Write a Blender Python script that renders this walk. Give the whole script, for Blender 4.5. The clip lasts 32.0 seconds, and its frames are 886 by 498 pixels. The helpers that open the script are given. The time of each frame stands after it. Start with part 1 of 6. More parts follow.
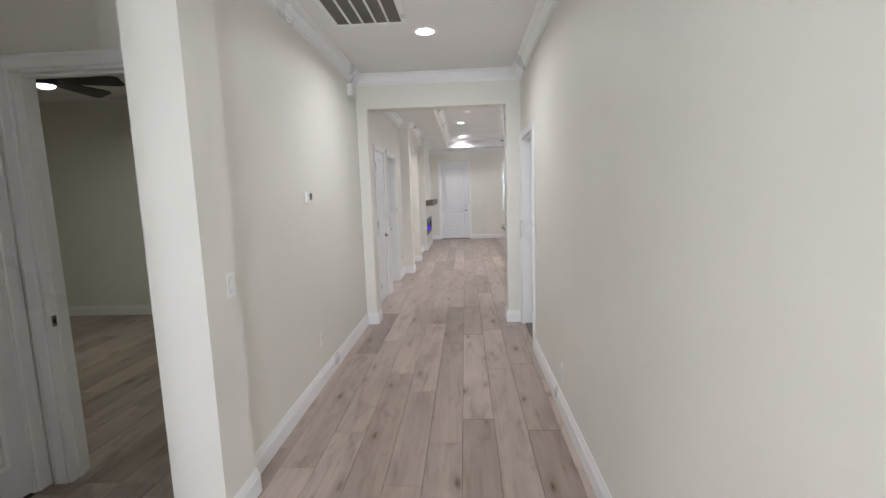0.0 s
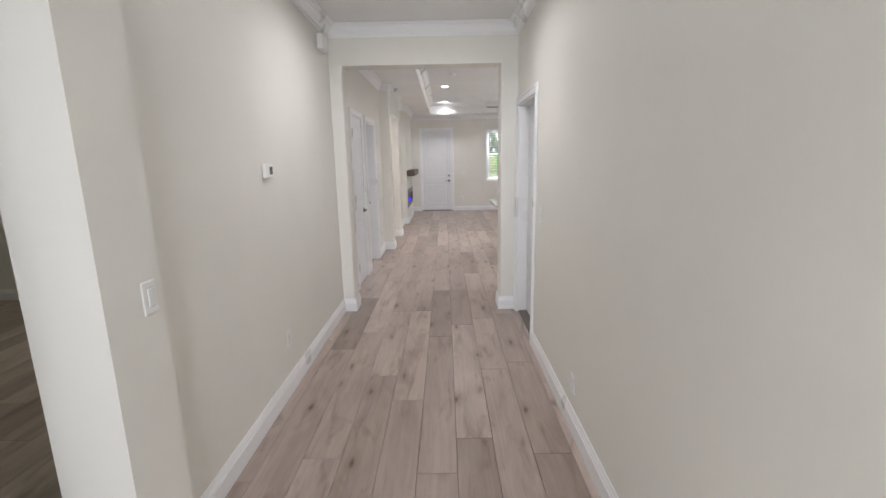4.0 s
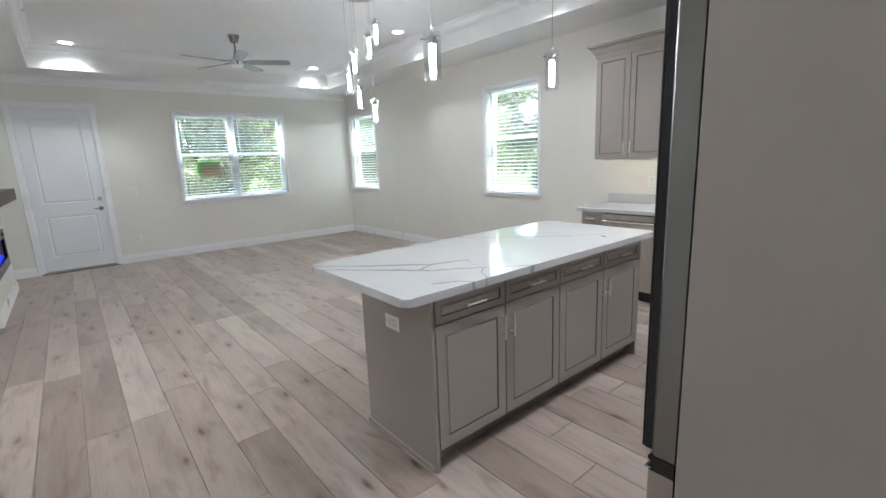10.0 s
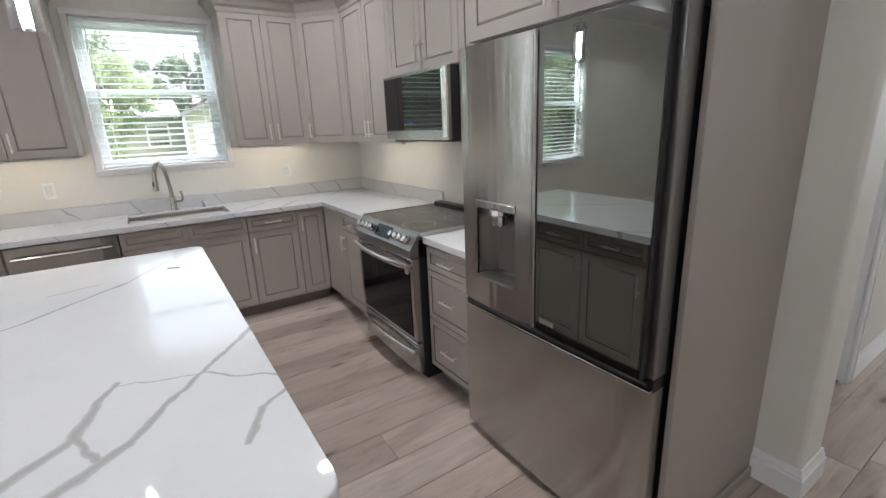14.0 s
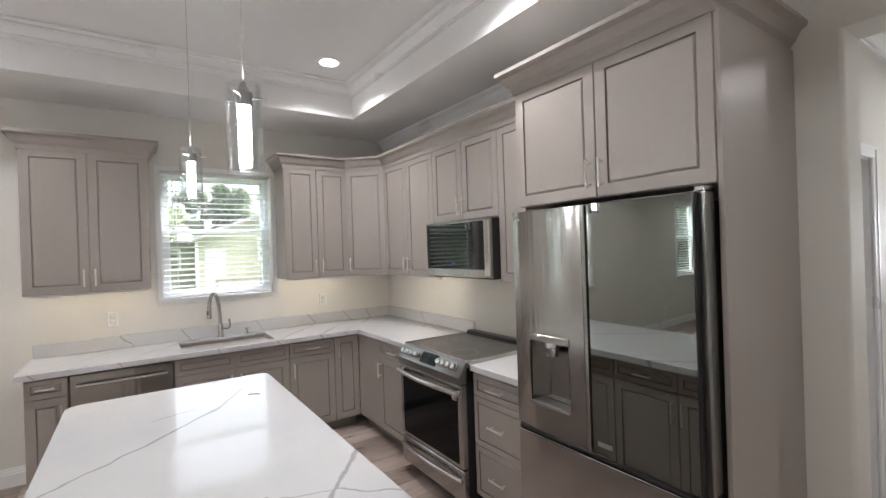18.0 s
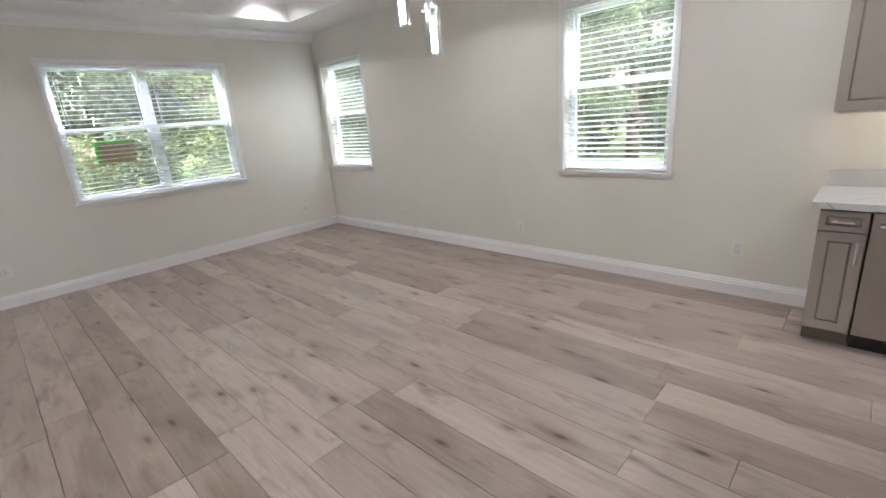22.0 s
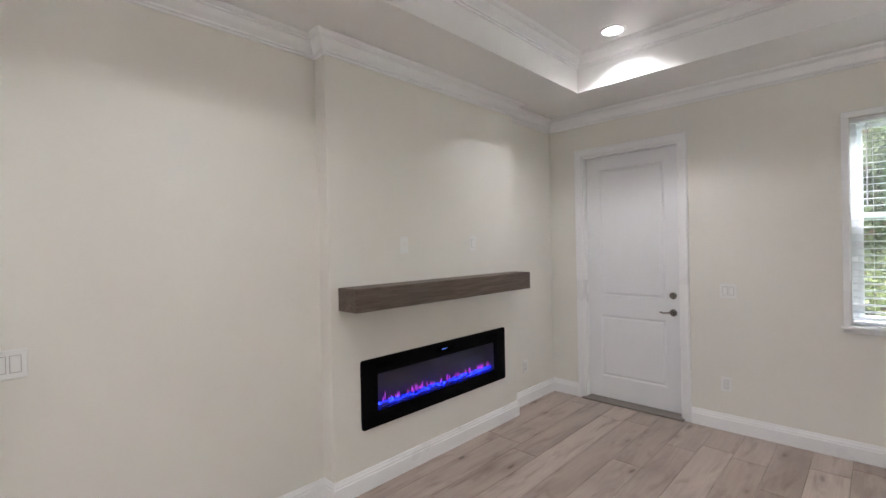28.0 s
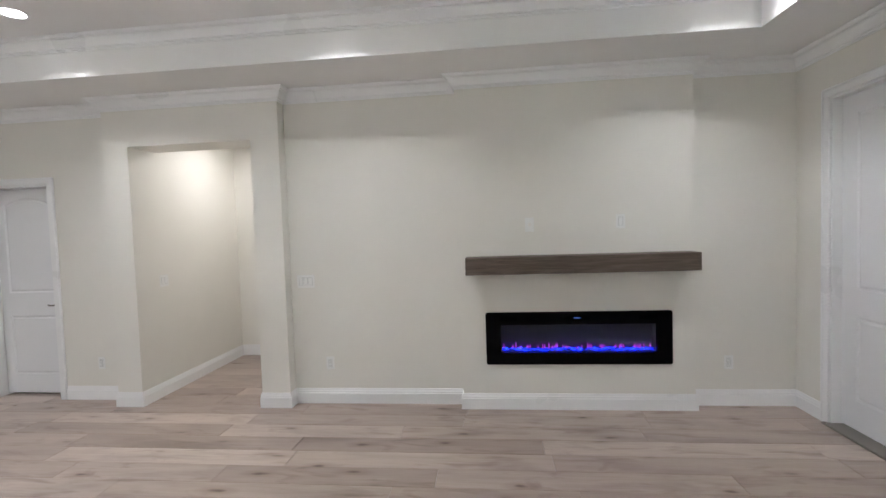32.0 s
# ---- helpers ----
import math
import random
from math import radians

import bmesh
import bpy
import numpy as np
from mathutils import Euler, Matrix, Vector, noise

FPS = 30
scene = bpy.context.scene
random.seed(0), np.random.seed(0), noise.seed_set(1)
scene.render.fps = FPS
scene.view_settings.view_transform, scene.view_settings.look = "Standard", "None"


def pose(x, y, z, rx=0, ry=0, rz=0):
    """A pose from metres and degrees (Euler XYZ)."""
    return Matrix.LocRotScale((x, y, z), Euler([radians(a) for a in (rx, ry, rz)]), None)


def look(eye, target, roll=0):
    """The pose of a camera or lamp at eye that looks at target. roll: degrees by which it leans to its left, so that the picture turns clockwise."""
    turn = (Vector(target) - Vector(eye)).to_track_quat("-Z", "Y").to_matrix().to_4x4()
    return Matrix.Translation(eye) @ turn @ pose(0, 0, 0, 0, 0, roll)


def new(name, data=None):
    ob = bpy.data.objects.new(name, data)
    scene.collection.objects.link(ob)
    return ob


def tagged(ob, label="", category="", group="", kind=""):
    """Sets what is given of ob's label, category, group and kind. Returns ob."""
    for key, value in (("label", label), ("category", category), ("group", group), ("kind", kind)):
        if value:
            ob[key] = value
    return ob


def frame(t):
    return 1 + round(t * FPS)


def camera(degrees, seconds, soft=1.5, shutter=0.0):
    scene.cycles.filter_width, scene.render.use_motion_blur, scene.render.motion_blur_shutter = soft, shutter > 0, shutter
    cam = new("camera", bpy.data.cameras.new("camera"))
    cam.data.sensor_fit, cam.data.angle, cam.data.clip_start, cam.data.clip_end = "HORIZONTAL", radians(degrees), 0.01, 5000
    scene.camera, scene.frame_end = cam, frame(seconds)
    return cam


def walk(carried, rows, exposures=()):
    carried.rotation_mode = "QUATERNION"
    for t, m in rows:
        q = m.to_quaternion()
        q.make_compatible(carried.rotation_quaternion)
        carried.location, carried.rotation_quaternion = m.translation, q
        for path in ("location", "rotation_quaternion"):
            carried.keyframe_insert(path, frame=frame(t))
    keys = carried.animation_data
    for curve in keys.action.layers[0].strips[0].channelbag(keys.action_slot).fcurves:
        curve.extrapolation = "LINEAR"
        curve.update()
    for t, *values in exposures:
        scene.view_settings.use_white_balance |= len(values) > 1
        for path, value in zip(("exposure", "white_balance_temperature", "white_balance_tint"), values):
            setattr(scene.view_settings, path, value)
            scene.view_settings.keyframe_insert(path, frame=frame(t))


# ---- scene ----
cam = camera(89.6, 32.0)
PATH = [
    (0, (0.091, -0.277, 1.563), (-0.014, 1.704, 1.308), -1.8),
    (0.5, (-0.103, -0.275, 1.544), (-0.115, 1.689, 1.168), -2.6),
    (1, (-0.164, -0.335, 1.571), (-0.167, 1.623, 1.164), -3.8),
    (1.5, (-0.185, -0.447, 1.58), (-0.182, 1.51, 1.168), -3.0),
    (2, (-0.221, -0.507, 1.609), (-0.212, 1.448, 1.189), -1.5),
    (2.5, (-0.196, -0.439, 1.591), (-0.177, 1.515, 1.165), -1.0),
    (3, (-0.157, -0.246, 1.594), (-0.145, 1.708, 1.169), -0.9),
    (3.5, (-0.112, -0.015, 1.606), (-0.097, 1.94, 1.183), -1.0),
    (4, (-0.002, 0.285, 1.609), (-0.017, 2.245, 1.213), -1.1),
    (4.5, (-0.053, 0.694, 1.564), (-0.152, 2.668, 1.258), -1.2),
    (6.5, (-0.12, 2.573, 1.536), (-0.153, 4.553, 1.258), -1.9),
    (7, (-0.182, 3.045, 1.51), (-0.174, 5.027, 1.24), -1.6),
    (7.5, (-0.223, 3.569, 1.475), (-0.129, 5.552, 1.228), -2.0),
    (8, (-0.266, 3.95, 1.501), (-0.081, 5.925, 1.245), -1.4),
    (8.5, (-0.335, 4.348, 1.528), (0.014, 6.299, 1.262), -1.1),
    (9, (-0.325, 4.767, 1.537), (0.341, 6.629, 1.241), -2.5),
    (9.5, (-0.326, 5.134, 1.51), (0.683, 6.826, 1.168), -1.7),
    (10, (-0.248, 5.479, 1.485), (1.0, 6.992, 1.091), -2.3),
    (10.5, (-0.268, 5.783, 1.498), (1.186, 7.076, 1.035), -3.5),
    (11, (-0.21, 6.032, 1.432), (1.462, 7.015, 0.945), -3.0),
    (11.5, (-0.108, 6.275, 1.516), (1.704, 6.912, 0.959), -3.5),
    (12, (-0.054, 6.465, 1.509), (1.837, 6.733, 0.914), -2.4),
    (12.5, (-0.07, 6.703, 1.535), (1.825, 6.512, 0.923), -3.5),
    (13, (-0.047, 6.895, 1.542), (1.8, 6.442, 0.924), -2.6),
    (13.5, (0.059, 7.026, 1.552), (1.829, 6.305, 0.963), -4.0),
    (14, (0.094, 7.122, 1.535), (1.709, 6.072, 0.997), -2.4),
    (14.5, (0.044, 7.28, 1.539), (1.574, 6.102, 1.021), -4.6),
    (16.5, (0.036, 7.538, 1.568), (1.562, 6.322, 1.132), -2.9),
    (17, (0.015, 7.529, 1.591), (1.576, 6.318, 1.286), -2.3),
    (17.5, (0.0, 7.557, 1.657), (1.576, 6.327, 1.618), -2.2),
    (18, (0.001, 7.583, 1.659), (1.647, 6.447, 1.656), -1.9),
    (18.5, (0.028, 7.658, 1.656), (1.868, 6.876, 1.687), -1.7),
    (19, (0.157, 7.763, 1.632), (2.072, 7.19, 1.67), -2.0),
    (19.5, (0.331, 7.865, 1.647), (2.3, 7.52, 1.676), -3.4),
    (20, (0.471, 8.04, 1.595), (2.466, 8.116, 1.485), -4.3),
    (20.5, (0.532, 8.168, 1.573), (2.427, 8.693, 1.205), -5.9),
    (21, (0.567, 8.153, 1.55), (2.281, 9.031, 1.009), -5.7),
    (21.5, (0.575, 8.057, 1.544), (2.134, 9.162, 0.954), -5.4),
    (22, (0.554, 8.014, 1.583), (1.916, 9.363, 1.011), -4.7),
    (22.5, (0.549, 8.03, 1.57), (1.556, 9.694, 1.102), -2.7),
    (23, (0.537, 8.048, 1.59), (1.22, 9.907, 1.308), -2.2),
    (23.5, (0.511, 8.071, 1.543), (1.085, 9.977, 1.349), -1.6),
    (24, (0.46, 8.154, 1.529), (1.016, 10.066, 1.345), -1.1),
    (24.5, (0.404, 8.301, 1.529), (0.894, 10.232, 1.349), -1.3),
    (25, (0.47, 8.458, 1.518), (0.85, 10.412, 1.33), -2.9),
    (25.5, (0.646, 8.634, 1.539), (0.68, 10.628, 1.383), -4.4),
    (26, (0.796, 8.885, 1.54), (0.533, 10.863, 1.396), -4.6),
    (26.5, (0.899, 9.186, 1.564), (0.383, 11.115, 1.452), -2.4),
    (28.5, (1.636, 10.43, 1.605), (0.087, 11.695, 1.617), -1.2),
    (29, (1.775, 10.723, 1.643), (0.158, 11.899, 1.667), -0.6),
    (29.5, (1.846, 11.03, 1.61), (0.157, 12.1, 1.65), -0.4),
    (30, (1.934, 11.259, 1.596), (0.153, 12.168, 1.639), -0.2),
    (30.5, (2.138, 11.442, 1.587), (0.24, 12.072, 1.623), -0.2),
    (31, (2.398, 11.619, 1.553), (0.434, 11.996, 1.582), -0.5),
    (31.5, (2.686, 11.716, 1.535), (0.689, 11.823, 1.498), -0.8),
    (32, (2.903, 11.859, 1.581), (0.915, 11.657, 1.495), -1.9),
]
EXPOSURE = [(0, 3.34, 6300, 13), (2, 3.34, 6400, 15), (4.5, 3.32, 6350, 14), (6.5, 3.31, 6250, 12), (9, 3.29, 6100, 9), (10.3, 3.12, 5900, 7), (11.5, 3.06, 6000, 9), (13, 3.04, 6100, 10), (18, 3.01, 6400, 13), (20, 2.92, 6450, 13), (23, 3.02, 6350, 11), (28, 3.18, 6450, 14), (32, 3.15, 6250, 11)]
walk(cam, [(t, look(eye, target, roll)) for t, eye, target, roll in PATH], EXPOSURE)
# ---------------------------------------------------------------- world, sun, exposure
SUN_EL, SUN_AZ = 58.0, 180.0
world = bpy.data.worlds.new("sky")
scene.world = world
world.use_nodes = True
wn, wl = world.node_tree.nodes, world.node_tree.links
sky = wn.new("ShaderNodeTexSky")
sky.sky_type, sky.sun_disc = "NISHITA", False
sky.sun_elevation, sky.sun_rotation = radians(SUN_EL), radians(SUN_AZ)
sky.air_density, sky.dust_density = 1.0, 4.0
pale = wn.new("ShaderNodeHueSaturation")  # thin bright cloud
pale.inputs["Saturation"].default_value = 0.4
wl.new(sky.outputs[0], pale.inputs["Color"])
wl.new(pale.outputs[0], wn["Background"].inputs[0])
wn["Background"].inputs[1].default_value = 0.085


def lamp(name, kind, place, target, power, colour=(1, 1, 1), size=0.13, size_y=None, spread=180):
    data = bpy.data.lights.new(name, kind)
    data.energy, data.color = power, colour
    if kind == "AREA":
        data.shape = "RECTANGLE" if size_y else "DISK"
        data.size = size
        if size_y:
            data.size_y = size_y
        data.spread = radians(spread)
    ob = new(name, data)
    ob.matrix_world = look(place, target)
    return ob


sun = lamp("sun", "SUN", (20, -15, 25), (20 - math.sin(radians(SUN_AZ)), -15 - math.cos(radians(SUN_AZ)), 25 - math.tan(radians(SUN_EL))), 3.1, (1, 0.98, 0.95))
sun.data.angle = radians(75)

# main plan, metres
HALL_W, HALL_E = -1.125, 0.735
WEST, EAST, NORTH = -1.08, 4.567, 14.41
CEIL, TRAY = 2.89, 3.195
TX0, TX1, TY0, TY1 = -0.403, 3.885, 5.874, 13.755
OPEN_Y0, OPEN_Y1, OPEN_X0, OPEN_X1, OPEN_Z = 4.925, 5.145, -1.0, 0.565, 2.52

# the first two are unseen, added to brighten the aisle and refrigerator side
LIGHTS = [(0.03, 6.25), (1.75, 6.25), (0.03, 8.6), (0.03, 10.79), (0.03, 13.49), (3.47, 6.25), (3.47, 8.54), (3.5, 10.8), (3.5, 13.5)]
WHITE = (1.0, 1.0, 1.0)
for lx, ly in LIGHTS:
    lamp("downlight_lamp", "AREA", (lx, ly, TRAY - 0.012), (lx, ly, 0), 1.2 if ly > 7 else 0.75 if lx < 1 else 1.7, WHITE, 0.14, spread=122)
lamp("hall_lamp", "AREA", (-0.21, 3.62, CEIL - 0.012), (-0.21, 3.62, 0), 1.35, WHITE, 0.14, spread=160)
lamp("bedroom_lamp", "AREA", (-3.6, 3.65, 2.55), (-3.6, 3.65, 0), 1.1, (0.97, 1, 0.84), 0.2)
lamp("passage_lamp", "AREA", (-1.95, 9.2, 2.73), (-1.95, 9.2, 0), 1.35, (1, 0.96, 0.93), 0.2)


# added area lamps standing in for sky light at the window heads, outside, above the line of sight
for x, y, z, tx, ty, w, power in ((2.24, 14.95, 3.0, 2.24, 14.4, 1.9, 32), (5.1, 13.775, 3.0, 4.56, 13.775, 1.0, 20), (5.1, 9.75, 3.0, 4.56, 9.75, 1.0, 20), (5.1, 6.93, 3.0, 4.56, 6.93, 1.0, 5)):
    lamp("sky_fill_lamp", "AREA", (x, y, z), (tx, ty, 1.7), power, (0.86, 0.94, 1.0), w, 0.35)

# added lamp standing in for daylight, in the unseen opening behind the start of the walk
lamp("opening_fill_lamp", "AREA", (-0.1, -2.64, 1.6), (-0.1, 0, 1.45), 5, (0.88, 0.94, 1.0), 1.0, 1.2, spread=120)
# unseen fill lamp without a fitting, added to brighten the bedroom niche
lamp("entry_fill_lamp", "AREA", (-0.21, -1.0, CEIL - 0.012), (-0.21, -1.0, 0), 1.0, WHITE, 0.14, spread=150)

# slim warm strips under the wall cabinets, unseen, added to brighten the wall behind
STRIPS = [(4.30, 7.863, 0.70, 90), (4.30, 6.125, 0.56, 90), (3.505, 5.48, 0.80, 0), (2.02, 5.48, 0.45, 0)]
for x, y, length, turn in STRIPS:
    wall = (4.567, y, 1.12) if turn else (x, 5.2, 1.12)
    lamp("strip_fill_lamp", "AREA", (x, y, 1.402), wall, 0.2, (1.0, 0.86, 0.66), length, 0.012)

# ---------------------------------------------------------------- materials
def material(name, colour, rough=0.5, metal=0.0):
    m = bpy.data.materials.new(name)
    m.use_nodes = True
    b = m.node_tree.nodes["Principled BSDF"]
    b.inputs["Base Color"].default_value = (*colour, 1)
    b.inputs["Roughness"].default_value = rough
    b.inputs["Metallic"].default_value = metal
    return m, m.node_tree.nodes, m.node_tree.links, b


def ramp(n, stops):
    r = n.new("ShaderNodeValToRGB")
    e = r.color_ramp.elements
    while len(e) < len(stops):
        e.new(0.5)
    for k, (p, c) in enumerate(stops):
        e[k].position = p
        e[k].color = (*c, 1) if len(c) == 3 else c
    return r


def noisy(n, l, scale, detail=4.0, stretch=(1, 1, 1), coord="Object", rough=0.55, distort=0.0, shift=None):
    tc, mp, nz = n.new("ShaderNodeTexCoord"), n.new("ShaderNodeMapping"), n.new("ShaderNodeTexNoise")
    mp.inputs["Scale"].default_value = stretch
    nz.inputs["Scale"].default_value, nz.inputs["Detail"].default_value = scale, detail
    nz.inputs["Roughness"].default_value, nz.inputs["Distortion"].default_value = rough, distort
    l.new(tc.outputs[coord], mp.inputs[0])
    if shift is not None:
        l.new(shift, mp.inputs["Location"])
    l.new(mp.outputs[0], nz.inputs[0])
    return nz


def bump(n, l, b, height, strength=0.1, distance=0.01):
    bp = n.new("ShaderNodeBump")
    bp.inputs["Strength"].default_value, bp.inputs["Distance"].default_value = strength, distance
    l.new(height, bp.inputs["Height"])
    l.new(bp.outputs[0], b.inputs["Normal"])


def painted(name, colour, rough, vary=0.05, grain=180.0, relief=0.06, coord="Object"):
    """Paint with faint roller texture and slow blotches."""
    m, n, l, b = material(name, colour, rough)
    slow, fine = noisy(n, l, 1.3, 3, coord=coord), noisy(n, l, grain, 2, coord=coord)
    low = tuple(c * (1 - vary) for c in colour)
    high = tuple(min(c * (1 + vary * 0.6), 1) for c in colour)
    r = ramp(n, [(0.3, low), (0.7, high)])
    l.new(slow.outputs["Fac"], r.inputs[0])
    l.new(r.outputs[0], b.inputs["Base Color"])
    bump(n, l, b, fine.outputs["Fac"], relief, 0.002)
    rr = n.new("ShaderNodeMapRange")
    rr.inputs["To Min"].default_value, rr.inputs["To Max"].default_value = rough - 0.06, rough + 0.08
    l.new(slow.outputs["Fac"], rr.inputs["Value"])
    l.new(rr.outputs[0], b.inputs["Roughness"])
    return m


WALL = painted("wall_paint", (0.78, 0.76, 0.705), 0.55, 0.03, 150, 0.12)
CEILING = painted("ceiling_paint", (0.83, 0.825, 0.815), 0.6, 0.03, 120, 0.12)
TRIM = painted("trim_paint", (0.86, 0.86, 0.86), 0.28, 0.02, 60, 0.02)
DOORS = painted("door_paint", (0.80, 0.805, 0.82), 0.33, 0.02, 90, 0.04)
VINYL = painted("window_vinyl", (0.88, 0.895, 0.91), 0.35, 0.02, 60, 0.02)
PLASTIC = painted("white_plastic", (0.82, 0.82, 0.80), 0.3, 0.01, 80, 0.01)


def brushed_paint(name, colour, rough):
    """Glazed cabinet paint: faint upright brush strokes over slow blotches."""
    m = painted(name, colour, rough, 0.05, 70, 0.03)
    n, l = m.node_tree.nodes, m.node_tree.links
    b = n["Principled BSDF"]
    stroke = noisy(n, l, 55, 3, (1, 1, 0.035), distort=0.3)
    tone = ramp(n, [(0.3, (0.985, 0.983, 0.98)), (0.65, (1, 1, 1)), (0.8, (1.005, 1.005, 1.005))])
    l.new(stroke.outputs["Fac"], tone.inputs[0])
    mx = n.new("ShaderNodeMix")
    mx.data_type, mx.blend_type = "RGBA", "MULTIPLY"
    mx.inputs["Factor"].default_value = 1.0
    base = b.inputs["Base Color"].links[0].from_socket
    l.new(base, mx.inputs[6])
    l.new(tone.outputs[0], mx.inputs[7])
    l.new(mx.outputs[2], b.inputs["Base Color"])
    return m


CABINET = brushed_paint("cabinet_paint", (0.385, 0.345, 0.313), 0.36)
GLAZE = painted("cabinet_glaze", (0.19, 0.165, 0.145), 0.5, 0.1, 70, 0.03)
TOE = painted("toe_kick", (0.20, 0.18, 0.16), 0.5, 0.08, 70, 0.03)
BLACK = painted("black_plastic", (0.015, 0.015, 0.016), 0.35, 0.1, 200, 0.03)
# grey painted in for the shade round rockers and sockets
SEAM_SHADE = painted("plate_seam_shade", (0.46, 0.455, 0.44), 0.5, 0.02, 80, 0.01)
DARK = painted("dark_void", (0.02, 0.02, 0.02), 0.8, 0.1, 100, 0.0)


def wood_floor():
    m, n, l, b = material("oak_plank", (0.3, 0.24, 0.2), 0.42)
    info, geo = n.new("ShaderNodeObjectInfo"), n.new("ShaderNodeNewGeometry")
    mix = n.new("ShaderNodeMath")
    mix.operation = "ADD"
    l.new(info.outputs["Random"], mix.inputs[0])
    l.new(geo.outputs["Random Per Island"], mix.inputs[1])
    fr = n.new("ShaderNodeMath")
    fr.operation = "FRACT"
    l.new(mix.outputs[0], fr.inputs[0])
    com = n.new("ShaderNodeCombineXYZ")
    mu = n.new("ShaderNodeMath")
    mu.operation, mu.inputs[1].default_value = "MULTIPLY", 37.0
    l.new(fr.outputs[0], mu.inputs[0])
    for k in range(3):
        l.new(mu.outputs[0], com.inputs[k])
    cloud = noisy(n, l, 2.2, 3, (2.2, 0.55, 1), shift=com.outputs[0], distort=0.6)
    grain = noisy(n, l, 26, 5, (1.6, 0.07, 1), shift=com.outputs[0], distort=0.45)
    fine = noisy(n, l, 150, 2, (1.0, 0.03, 1), shift=com.outputs[0])
    base = ramp(n, [(0.0, (0.315, 0.25, 0.214)), (0.3, (0.37, 0.298, 0.259)), (0.7, (0.425, 0.35, 0.309)), (1.0, (0.505, 0.424, 0.379))])
    l.new(fr.outputs[0], base.inputs[0])

    def blend(kind, fac, first, second):
        mx = n.new("ShaderNodeMix")
        mx.data_type, mx.blend_type = "RGBA", kind
        if isinstance(fac, float):
            mx.inputs["Factor"].default_value = fac
        else:
            l.new(fac, mx.inputs["Factor"])
        l.new(first, mx.inputs[6])
        l.new(second, mx.inputs[7])
        return mx.outputs[2]

    c1 = ramp(n, [(0.28, (0.74, 0.72, 0.705)), (0.45, (0.95, 0.945, 0.94)), (0.75, (1.14, 1.14, 1.13))])
    l.new(cloud.outputs["Fac"], c1.inputs[0])
    c2 = ramp(n, [(0.3, (0.90, 0.885, 0.87)), (0.55, (1, 1, 1)), (0.8, (1.05, 1.05, 1.05))])
    l.new(grain.outputs["Fac"], c2.inputs[0])
    c3 = ramp(n, [(0.3, (0.93, 0.92, 0.91)), (0.6, (1, 1, 1))])
    l.new(fine.outputs["Fac"], c3.inputs[0])
    smudge = noisy(n, l, 2.4, 3, (4.5, 1.0, 1), shift=com.outputs[0], distort=0.8)
    c4 = ramp(n, [(0.55, (1, 1, 1)), (0.66, (0.83, 0.80, 0.78)), (0.78, (0.62, 0.575, 0.545))])
    l.new(smudge.outputs["Fac"], c4.inputs[0])
    # knots: sparse cells, drawn out along the grain
    tc, mp, vo = n.new("ShaderNodeTexCoord"), n.new("ShaderNodeMapping"), n.new("ShaderNodeTexVoronoi")
    mp.inputs["Scale"].default_value = (4.4, 1.45, 1)
    l.new(tc.outputs["Object"], mp.inputs[0])
    l.new(com.outputs[0], mp.inputs["Location"])
    wob = n.new("ShaderNodeVectorMath")
    wob.operation = "ADD"
    l.new(mp.outputs[0], wob.inputs[0])
    wn2 = noisy(n, l, 9, 2, (1, 0.5, 1), shift=com.outputs[0])
    sc = n.new("ShaderNodeVectorMath")
    sc.operation = "SCALE"
    sc.inputs["Scale"].default_value = 0.16
    l.new(wn2.outputs["Color"], sc.inputs[0])
    l.new(sc.outputs[0], wob.inputs[1])
    vo.voronoi_dimensions = "2D"
    vo.inputs["Scale"].default_value = 1.0
    l.new(wob.outputs[0], vo.inputs["Vector"])
    knot = ramp(n, [(0.0, (0.20, 0.155, 0.13)), (0.04, (0.42, 0.365, 0.33)), (0.085, (0.80, 0.765, 0.74)), (0.22, (1, 1, 1))])
    l.new(vo.outputs["Distance"], knot.inputs[0])
    pick = n.new("ShaderNodeSeparateColor")
    l.new(vo.outputs["Color"], pick.inputs[0])
    rare = n.new("ShaderNodeMapRange")
    rare.inputs["From Min"].default_value, rare.inputs["From Max"].default_value = 0.25, 0.8
    rare.inputs["To Max"].default_value = 1.0
    l.new(pick.outputs[0], rare.inputs["Value"])
    out = blend("MULTIPLY", 1.0, base.outputs[0], c1.outputs[0])
    out = blend("MULTIPLY", 1.0, out, c2.outputs[0])
    out = blend("MULTIPLY", 1.0, out, c3.outputs[0])
    out = blend("MULTIPLY", 1.0, out, c4.outputs[0])
    out = blend("MULTIPLY", rare.outputs[0], out, knot.outputs[0])
    l.new(out, b.inputs["Base Color"])
    rr = n.new("ShaderNodeMapRange")
    rr.inputs["To Min"].default_value, rr.inputs["To Max"].default_value = 0.25, 0.42
    l.new(grain.outputs["Fac"], rr.inputs["Value"])
    l.new(rr.outputs[0], b.inputs["Roughness"])
    bump(n, l, b, grain.outputs["Fac"], 0.12, 0.003)
    return m


OAK = wood_floor()


